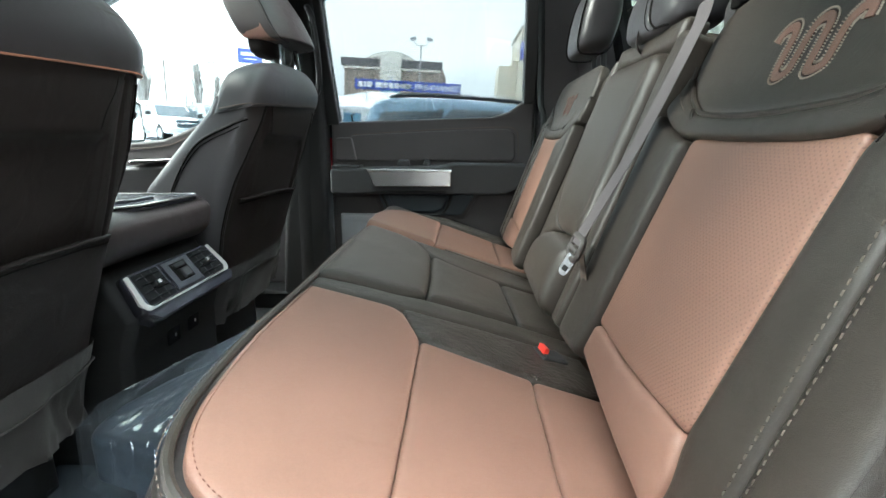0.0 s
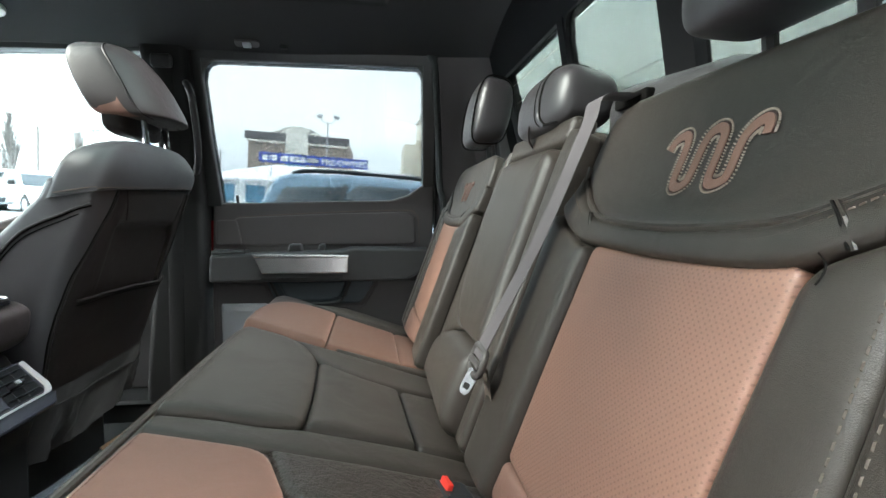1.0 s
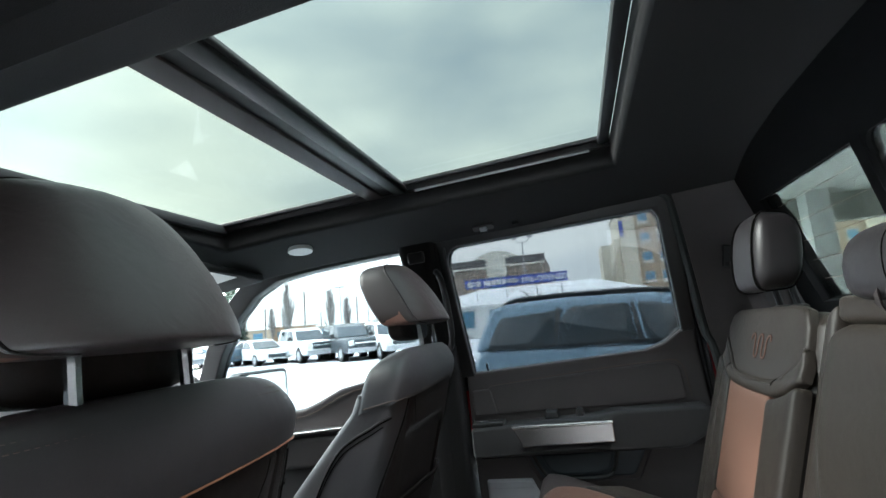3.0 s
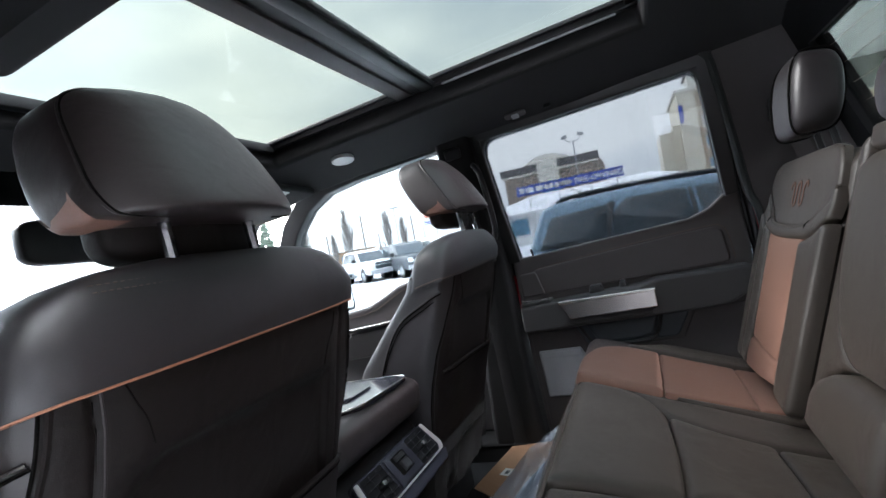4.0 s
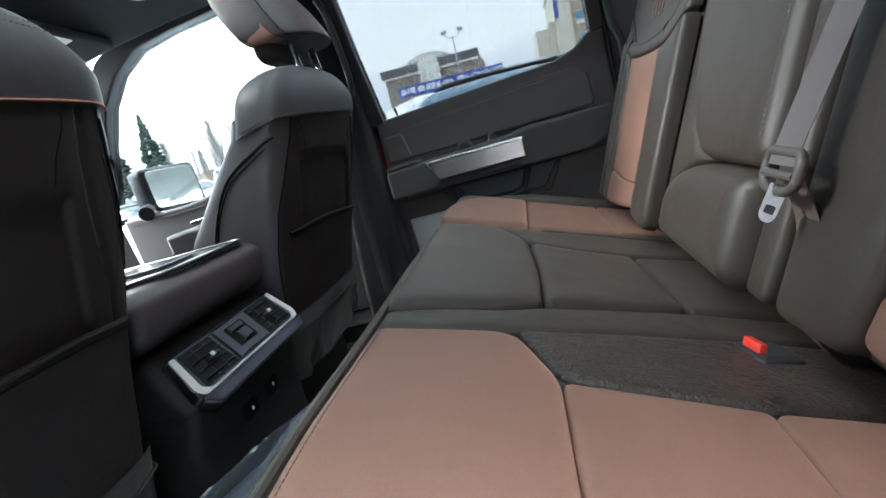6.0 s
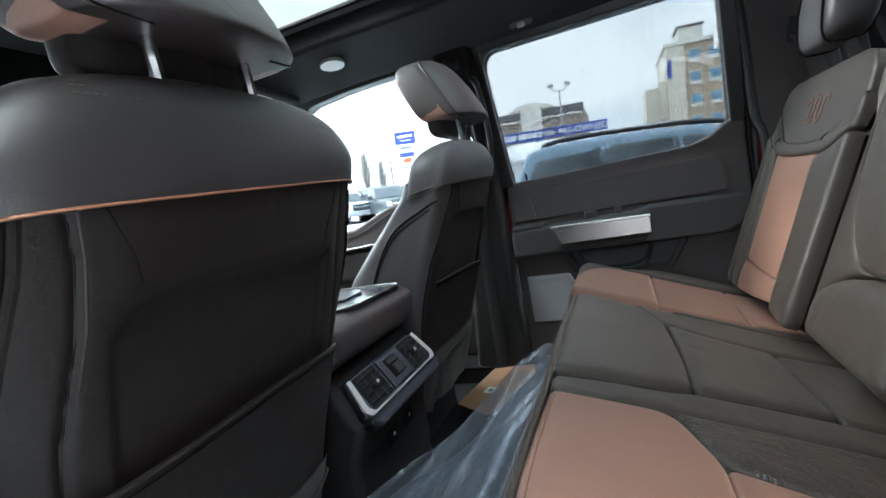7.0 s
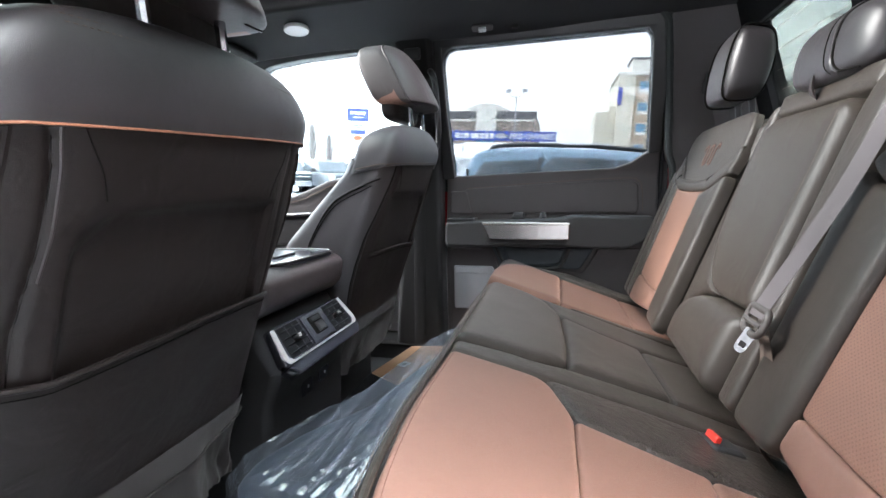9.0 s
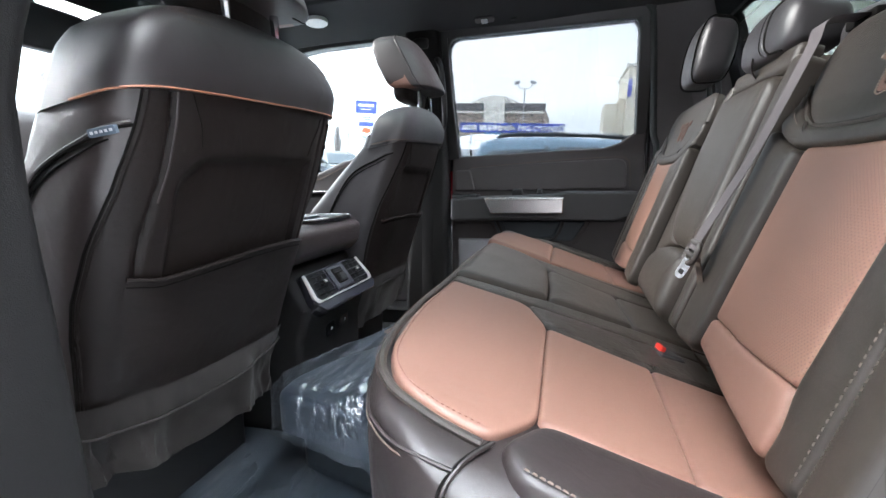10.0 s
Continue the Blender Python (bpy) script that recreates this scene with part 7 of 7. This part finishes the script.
def build_hotel():
    h = outside("hotel", "five-storey cream and brown hotel with rows of windows", "building", 0, 74.2)
    x0 = 7.4
    bays = [(x0, 2.3, CREAM), (x0 + 2.3, 5.2, BRICK), (x0 + 7.5, 2.6, CREAM), (x0 + 10.1, 5.2, BRICK), (x0 + 15.3, 2.6, CREAM), (x0 + 17.9, 5.2, BRICK), (x0 + 23.1, 2.6, CREAM), (x0 + 25.7, 5.2, BRICK), (x0 + 30.9, 2.6, CREAM), (x0 + 33.5, 5.2, BRICK), (x0 + 38.7, 2.6, CREAM), (x0 + 41.3, 5.2, BRICK)]
    for x, w, mt in bays:
        plate("wall", x, 0, x + w, 15.9, mt, h, -14, 0.25 if mt is CREAM else 0.0, "cream stucco wall" if mt is CREAM else "brown wall", 0.02)
    plate("roof_edge", x0 - 0.3, 15.9, x0 + 46.8, 16.4, STUCCO, h, -14.2, 0.5, "pale roof edge", 0.05)
    plate("stair_tower", x0 + 1.8, 16.4, x0 + 4.8, 18.4, STUCCO, h, -6, -1.0, "roof tower", 0.05)
    plate("tower_edge", x0 + 1.6, 18.3, x0 + 5.0, 18.6, SLATE, h, -6.2, -0.8, r=0.05)
    plate("low_wing", x0 - 2.8, 0, x0 - 0.9, 11.0, CREAM, h, -10, -1.5, "lower cream wing", 0.02)
    plate("low_wing", x0 - 0.9, 0, x0, 11.7, CREAM, h, -10, -0.8, "lower cream wing", 0.02)
    for x, w, mt in bays:
        for k in range(5):
            z = 1.6 + 2.95 * k
            if mt is BRICK:
                for xx in (x + 0.5, x + 2.9):
                    f = plate("window", xx, z, xx + 1.45, z + 1.75, STUCCO, h, -0.05, 0.06, "pale-framed window", 0.01)
                    plate("pane", xx + 0.1, z + 0.5, xx + 1.35, z + 1.65, WINDOW, f, 0.05, 0.08, "blue-tinted glass", 0.005)
            else:
                plate("vent_grille", x + 0.9, z + 0.6, x + 1.6, z + 0.95, STUCCO, h, 0.2, 0.30, r=0.01)
    s = plate("wall_sign", x0 + 0.02, 11.8, x0 + 0.6, 14.2, BLUESIGN, h, 0.25, 0.33, "blue wall sign", 0.01)


build_hotel()


def build_canopy():
    c = outside("service_canopy", "large flat grey canopy with beams and white column", "canopy", 0, 0)
    up = frame_of((0, 0, 0), (1, 0, 0), (0, 1, 0))
    z = 4.55
    slab("roof_deck", [(3.0, -14), (30, -14), (30, 16.6), (3.0, 16.6)], up, z, z + 0.6, SOFFIT, c, "grey soffit", r=0.02, seg=1)
    for x in (5.2, 7.4, 9.6, 11.8, 14.0, 16.2, 18.4, 20.6):
        slab("soffit_joint", [(x, -14), (x + 0.06, -14), (x + 0.06, 16.0), (x, 16.0)], up, z - 0.015, z + 0.01, BEAM, c, r=0.002, seg=1)
    for y, dz in ((16.0, 0.85), (9.5, 0.30)):
        slab("beam", [(4.5, y), (30, y), (30, y + 0.5), (4.5, y + 0.5)], up, z - dz, z + 0.01, BEAM if dz > 0.5 else SOFFIT, c, "grey beam", r=0.02, seg=1)
    for k in range(7):
        x = 9.4 + 0.62 * k
        slab("letter_block", [(x, z - 0.62), (x + 0.44, z - 0.62), (x + 0.44, z - 0.22), (x, z - 0.22)], lambda a, b, h: Vector((a, 16.0 - h, b)), 0.0, 0.03, SOFFIT, c, "pale block", r=0.005, seg=1)
    for x, y in ((7.0, 15.3), (16.0, 15.3), (16.0, 2.0)):
        slab("column", rounded([(x - 0.3, y - 0.3), (x + 0.3, y - 0.3), (x + 0.3, y + 0.3), (x - 0.3, y + 0.3)], 0.03), up, 0, z, SIDING, c, "white square column", r=0.01, seg=1)


build_canopy()


def build_pylon():
    p = outside("pylon_sign", "tall pylon sign with blue and white boards", "sign", *polar(23.9, 68), turn=24)
    for x in (-0.95, 0.95):
        tube("post", [(x, 0.1, 0), (x, 0.1, 8.2)], 0.10, POLE, p)
    top = plate("top_board", -1.45, 8.0 - 0.15, 1.45, 9.55, BLUESIGN, p, -0.3, 0.0, "blue top board", 0.02)
    plate("bar", -1.05, 8.75, 1.05, 9.1, SIDING, top, 0.0, 0.02, "pale bar", 0.01)
    plate("bar", -0.7, 8.3, 0.7, 8.42, SIDING, top, 0.0, 0.02, "pale bar", 0.01)
    z = 7.65
    for k, h in enumerate((0.95, 0.55, 1.05, 0.9)):
        bd = plate("board", -1.0, z - h, 1.0, z, SIDING if k != 1 else BLUESIGN, p, -0.25, 0.0, "sign board", 0.01)
        if k == 2:
            ov = [(0.62 * math.cos(a * math.pi / 12), z - 0.5 + 0.34 * math.sin(a * math.pi / 12)) for a in range(24)]
            slab("oval", ov, FRONT, 0.0, 0.03, REDSIGN, bd, "red oval", r=0.005, seg=1)
        elif k != 1:
            plate("bar", -0.7, z - h * 0.45, 0.7, z - h * 0.25, BLUESIGN, bd, 0.0, 0.02, "blue bar", 0.005)
            plate("bar", -0.6, z - h * 0.75, 0.6, z - h * 0.62, BLUESIGN, bd, 0.0, 0.02, "blue bar", 0.005)
        z -= h + 0.05


build_pylon()


def twig_mesh(rng, height, spread, n):
    """Bare upright limbs and many thin twigs, narrowing to the top."""
    pieces = [tube_mesh([(0, 0, 0), (0.03, 0.02, height * 0.5), (0, 0, height * 0.93)], [height * 0.018, height * 0.011, 0.01], 6)]
    for k in range(n):
        z = height * (0.10 + 0.80 * rng.random() ** 0.9)
        a = rng.random() * 6.283
        L = height * (0.10 + 0.16 * rng.random()) * (1.15 - z / height)
        out = spread * (0.35 + 0.75 * rng.random()) * (1.1 - 0.75 * (z / height)) * min(1, 0.4 + z / height * 3)
        p0, p1, p2 = Vector((0, 0, z)), Vector((math.cos(a) * out * 0.6, math.sin(a) * out * 0.6, z + L * 0.6)), Vector((math.cos(a) * out, math.sin(a) * out, z + L * 1.6))
        pieces.append(tube_mesh([p0, p1, p2], [0.045, 0.03, 0.008], 3))
        for _ in range(4):
            t = 0.3 + 0.7 * rng.random()
            q = p0.lerp(p1, min(1, t * 2)) if t < 0.5 else p1.lerp(p2, t * 2 - 1)
            a2 = a + rng.uniform(-1.3, 1.3)
            e = q + Vector((math.cos(a2) * out * 0.35, math.sin(a2) * out * 0.35, L * rng.uniform(0.4, 1.0)))
            pieces.append(tube_mesh([q, e], [0.022, 0.006], 3))
    return joined(pieces)


def build_trees():
    rng = random.Random(4)
    for az, d, h in ((38.7, 60, 6.6), (33.9, 60, 7.9), (29.1, 62, 7.0), (27.2, 64, 6.2), (35.6, 74, 5.6)):
        t = outside("poplar_tree", "bare upright poplar tree", "tree", *polar(az, d), group="poplars")
        v, f = twig_mesh(rng, h, h * 0.13, 130)
        mesh_object("branches", v, f, BARK, t, "bare trunk and twigs")
    for az, d, h in ((39.8, 45, 7.6), (43.0, 48, 7.2)):
        t = outside("spruce_tree", "dark green spruce tree", "tree", *polar(az, d), group="spruces")
        tube("trunk", [(0, 0, 0), (0, 0, h * 0.95)], [0.16, 0.02], BARK, t)
        pieces = []
        for k in range(420):
            z = h * (0.08 + 0.90 * rng.random())
            R = (h - z) * 0.27 * (0.75 + 0.4 * rng.random()) + 0.08
            a = rng.random() * 6.283
            p0, p1 = Vector((0, 0, z)), Vector((math.cos(a) * R, math.sin(a) * R, z - 0.25 * R))
            s = Vector((-math.sin(a), math.cos(a), 0)) * (0.10 + 0.16 * R)
            n0 = [p0.lerp(p1, 0.15), p0.lerp(p1, 0.65) + s, p1, p0.lerp(p1, 0.65) - s, p0.lerp(p1, 0.6) - Vector((0, 0, 0.16 + 0.1 * R))]
            pieces.append((n0, [(0, 1, 4), (1, 2, 4), (2, 3, 4), (3, 0, 4), (0, 3, 2, 1)]))
        v, f = joined(pieces)
        mesh_object("foliage", v, f, NEEDLE, t, "drooping dark needles", smooth=False)


build_trees()


def build_far_row():
    for az, d, w, h, mt, lab in ((40.5, 95, 16, 2.6, BRICK, "low brown building across the road"), (33.5, 100, 13, 2.9, ORANGE, "low ochre building across the road"), (27.5, 92, 10, 2.4, STONE, "low stone building across the road"), (46, 95, 12, 2.8, STUCCO, "low pale building across the road"), (21.5, 98, 10, 2.6, BRICK, "low brown shop across the road")):
        b = outside("far_building", lab, "building", *polar(az, d), turn=az, group="far buildings")
        plate("wall", -w / 2, 0, w / 2, h, mt, b, -8, 0, "wall", 0.03)
        plate("roof", -w / 2 - 0.3, h, w / 2 + 0.3, h + 0.35, SNOWROOF, b, -8.2, 0.3, "snowy flat roof", 0.03)
        for k in range(int(w / 3)):
            plate("window", -w / 2 + 0.8 + 3 * k, 0.8, -w / 2 + 2.4 + 3 * k, 2.0, WINDOW, b, -0.02, 0.05, "shop window", 0.01)


build_far_row()


# ---- parked vehicles ----
def vehicle(name, label, paint, x, y, turn, body, cabin, width, wheels, wheel_r=0.38, rails=False, group="parked vehicles", side_glass=(), tail=False, glass_mat=CARGLASS, high=0.0):
    """A car from its side outlines; its nose points along its own +x."""
    c = outside(name, label, "car", x, y, turn=turn, group=group)
    W = width / 2
    shape = lambda a, b, h: Vector((a, h * (1 - 0.06 * max(0, (b - 0.75))), b))
    v, f = slab_mesh(resampled(rounded(body, 0.10), 0.12), shape, -W, W, 0.09, 4, True)
    mesh_object("body", v, f, paint, c, "painted body")
    zc = min(p[1] for p in cabin)
    zt = max(p[1] for p in cabin)
    lean = 0.17
    top = lambda a, b, h: Vector((a, h * (1 - lean * (b - zc) / (zt - zc)), b))
    v, f = slab_mesh(resampled(rounded(cabin, 0.10), 0.12), top, -W * 0.955, W * 0.955, 0.07, 4, True)
    mesh_object("cabin", v, f, paint, c, "painted cabin and roof")
    for sg in (-1, 1):
        for pts in side_glass:
            sg_f = lambda a, b, h, sg=sg: Vector((a, sg * (W * 0.955 * (1 - lean * (b - zc) / (zt - zc)) + h), b))
            slab("side_window", rounded(pts, 0.05), sg_f, -0.02, 0.008, glass_mat, c, "dark side glass", r=0.004, seg=1)
        for wx in wheels:
            o = Vector((wx, sg * (W - 0.10), wheel_r))
            ring = lambda a, b, h, o=o, sg=sg: o + Vector((a, sg * h, b))
            cir = lambda r: [(r * math.cos(k * math.pi / 12), r * math.sin(k * math.pi / 12)) for k in range(24)]
            wl = slab("wheel", cir(wheel_r), ring, -0.12, 0.115, TYRE, c, "black tyre", r=0.04, seg=3)
            slab("rim", cir(wheel_r * 0.64), ring, 0.08, 0.122, GREYPL, wl, "grey rim", r=0.02, seg=2)
            slab("arch", cir(wheel_r * 1.13), ring, -0.2, 0.098, SEAM, c, "dark wheel arch", r=0.01, seg=1)
    return c, W


def truck(x, y, turn, paint, label):
    body = [(2.95, 0.42), (2.98, 0.95), (2.90, 1.15), (1.35, 1.22), (-2.80, 1.22), (-2.88, 0.5), (-2.4, 0.40)]
    cabin = [(1.40, 1.18), (0.75, 1.78), (0.4, 1.90), (-1.15, 1.90), (-1.35, 1.80), (-1.45, 1.18)]
    c, W = vehicle("pickup_truck", label, paint, x, y, turn, body, cabin, 2.0, (1.9, -1.75), 0.40, side_glass=([(1.05, 1.25), (0.62, 1.74), (-0.02, 1.78), (-0.02, 1.25)], [(-0.10, 1.25), (-0.10, 1.78), (-1.12, 1.76), (-1.25, 1.25)]))
    nose = frame_of((2.99, 0, 0), (0, 1, 0), (0, 0, 1))
    slab("grille", rounded([(-0.62, 0.72), (0.62, 0.72), (0.64, 1.08), (-0.64, 1.08)], 0.06), nose, -0.06, 0.03, CARGLASS, c, "dark grille", r=0.02, seg=2)
    slab("grille_bar", rounded([(-0.62, 0.87), (0.62, 0.87), (0.62, 0.95), (-0.62, 0.95)], 0.02), nose, 0.0, 0.05, CHROME, c, "bright grille bar", r=0.01, seg=1)
    slab("bumper", rounded([(-0.98, 0.42), (0.98, 0.42), (0.98, 0.66), (-0.98, 0.66)], 0.05), nose, -0.10, 0.08, GREYPL, c, "grey bumper", r=0.03, seg=2)
    for s in (-1, 1):
        slab("headlight", rounded([(s * 0.66, 0.80), (s * 0.95, 0.80), (s * 0.95, 1.06), (s * 0.68, 1.06)], 0.03), nose, -0.08, 0.035, LAMPW, c, "clear headlight", r=0.02, seg=2)
        slab("mirror", rounded([(s * 1.0, 1.22), (s * 1.22, 1.22), (s * 1.22, 1.42), (s * 1.0, 1.42)], 0.03), frame_of((0.95, 0, 0), (0, 1, 0), (0, 0, 1)), -0.06, 0.06, PLASTB, c, "black mirror", r=0.02, seg=2)
    ws = frame_of((1.40, 0, 1.18), (0, 1, 0), (-0.65, 0, 0.60))
    slab("windshield", rounded([(-0.84, 0.06), (0.84, 0.06), (0.73, 0.80), (-0.73, 0.80)], 0.06), ws, -0.02, 0.03, CARGLASS, c, "windshield", r=0.01, seg=1)


def sedan(x, y, turn, paint, label, high=0.0):
    body = [(2.25, 0.30), (2.32, 0.62), (2.15, 0.78 + high), (1.0, 0.92 + high), (-2.15, 0.98 + high), (-2.3, 0.6), (-2.2, 0.30)]
    cabin = [(1.15, 0.88 + high), (0.35, 1.36 + high), (-0.2, 1.44 + high), (-1.1, 1.40 + high), (-2.0, 0.95 + high)]
    c, W = vehicle("parked_car", label, paint, x, y, turn, body, cabin, 1.82, (1.4, -1.4), 0.33, side_glass=([(0.85, 0.96 + high), (0.25, 1.32 + high), (-0.28, 1.37 + high), (-0.28, 0.96 + high)], [(-0.36, 0.96 + high), (-0.36, 1.37 + high), (-1.0, 1.33 + high), (-1.5, 0.98 + high)]))
    nose = frame_of((2.28, 0, 0), (0, 1, 0), (0, 0, 1))
    slab("grille", rounded([(-0.5, 0.42), (0.5, 0.42), (0.55, 0.62), (-0.55, 0.62)], 0.05), nose, -0.06, 0.06, CARGLASS, c, "dark grille", r=0.02, seg=2)
    for s in (-1, 1):
        slab("headlight", rounded([(s * 0.52, 0.58), (s * 0.86, 0.60), (s * 0.86, 0.72), (s * 0.55, 0.70)], 0.03), nose, -0.2, 0.02, LAMPW, c, "clear headlight", r=0.02, seg=2)
    ws = frame_of((1.15, 0, 0.88 + high), (0, 1, 0), (-0.80, 0, 0.48))
    slab("windshield", rounded([(-0.76, 0.06), (0.76, 0.06), (0.64, 0.84), (-0.64, 0.84)], 0.06), ws, -0.02, 0.03, CARGLASS, c, "windshield", r=0.01, seg=1)


truck(*polar(32.4, 29.5), -90 + 32.4 + 22, WHITEPAINT, "white pickup truck parked in the snowy lot")
truck(*polar(27.5, 27.5), -90 + 27.5 + 20, DARKPAINT, "dark grey pickup truck parked in the snowy lot")
truck(*polar(22.8, 26.5), -90 + 22.8 + 18, WHITEPAINT, "white pickup truck parked beside a dark one")
sedan(*polar(37.0, 30.5), -90 + 37.0 + 24, WHITEPAINT, "white sedan parked in the snowy lot")
sedan(*polar(40.5, 32.5), -90 + 40.5 + 24, NAVYPAINT, "dark blue crossover parked in the snowy lot", 0.25)
sedan(*polar(44.5, 33.5), -90 + 44.5 + 24, DARKPAINT, "dark sedan parked in the snowy lot")


def build_suv():
    """The grey-blue SUV in the next bay, nose along +x."""
    D = 5.2
    body = [(3.55, 0.40), (3.62, 0.95), (3.40, 1.12), (2.2, 1.24), (-1.35, 1.27), (-1.48, 1.0), (-1.42, 0.45), (-1.1, 0.38)]
    cabin = [(2.25, 1.20), (1.30, 1.72), (0.85, 1.83), (-0.2, 1.86), (-1.0, 1.83), (-1.20, 1.76), (-1.43, 1.23)]
    glass_list = ([(1.55, 1.30), (1.15, 1.62), (0.80, 1.72), (0.62, 1.73), (0.66, 1.30)], [(0.56, 1.30), (0.52, 1.735), (-0.16, 1.735), (-0.30, 1.60), (-0.36, 1.30)], [(-0.44, 1.30), (-0.36, 1.58), (-0.24, 1.715), (-0.40, 1.70), (-1.06, 1.655), (-1.25, 1.30)])
    c, W = vehicle("parked_suv", "grey-blue SUV with roof rails and dusty dark windows", BLUEPAINT, 0.0, D + 1.0, 0, body, cabin, 2.0, (2.5, -0.45), 0.40, side_glass=glass_list)
    for sg in (-1, 1):
        y = sg * 0.66
        rail = spline([(-1.00, y, 1.83), (-0.85, y, 1.875), (-0.4, y, 1.895), (0.4, y, 1.89), (1.0, y, 1.845), (1.2, y, 1.78)], 6)
        tube("roof_rail", rail, 0.030, PLASTB, c, "black roof rail")
        for x in (-0.1, 0.75):
            tube("rail_foot", [(x, y, 1.82), (x, y, 1.89)], 0.022, PLASTB, c, "rail foot")
        mesh_object("rail_snow", *box_mesh((0.25, y, 1.915), (0.66, 0.06, 0.026), 0.008), SNOWROOF, c, "strip of snow")
        for x in (-0.40, 0.60):
            slab("pillar_cover", [(x - 0.03, 1.29), (x + 0.03, 1.29), (x + (0.12 if x < 0 else -0.02), 1.735), (x + (0.06 if x < 0 else -0.06), 1.735)], lambda a, b, h: Vector((a, sg * (W * 0.955 * (1 - 0.17 * (b - 1.20) / 0.66) + h), b)), -0.01, 0.012, PLASTB, c, "black pillar cover", r=0.003, seg=1)
        slab("belt_trim", rounded([(-1.25, 1.265), (1.6, 1.265), (1.6, 1.295), (-1.25, 1.295)], 0.01), lambda a, b, h: Vector((a, sg * (W * 0.96 + h), b)), -0.03, 0.012, PLASTB, c, "black belt trim", r=0.004, seg=1)
        slab("door_handle", rounded([(-0.22, 1.08), (0.02, 1.08), (0.02, 1.12), (-0.22, 1.12)], 0.015), lambda a, b, h: Vector((a, sg * (W + h), b)), -0.02, 0.03, BLUEPAINT, c, r=0.008, seg=2)
        slab("mirror", rounded([(1.42, 1.28), (1.62, 1.28), (1.62, 1.46), (1.42, 1.46)], 0.04), lambda a, b, h: Vector((a, sg * (W + h), b)), -0.06, 0.18, BLUEPAINT, c, r=0.04, seg=3)
    tube("antenna", [(-0.60, -0.3, 1.85), (-0.95, -0.3, 2.12)], [0.008, 0.004], PLASTB, c, "thin roof antenna")


build_suv()


def build_shade_wall():
    """An unseen wall behind the camera, added to cut light through the doorway."""
    b = outside("doorway_shade_wall", "unseen dark wall added to shade the open doorway", "building", 0, -4.2)
    slab("wall", [(-22, 0), (24, 0), (24, 6.2), (-22, 6.2)], lambda x, z, h: Vector((x, h, z)), -10, 0, SLATE, b, "dark grey wall", r=0.05, seg=1)
    slab("tall_wall", [(-22, 0), (-0.2, 0), (-0.2, 7.0), (-22, 7.0)], lambda x, z, h: Vector((x, h, z)), -9.9, 0.1, SLATE, b, "dark grey taller wall", r=0.05, seg=1)
    slab("roof", [(-0.15, 6.2), (24.4, 6.2), (24.4, 6.4), (-0.15, 6.4)], lambda x, z, h: Vector((x, h, z)), -10.4, 0.4, SLATE, b, "dark top edge of the added wall", r=0.05, seg=1)


build_shade_wall()
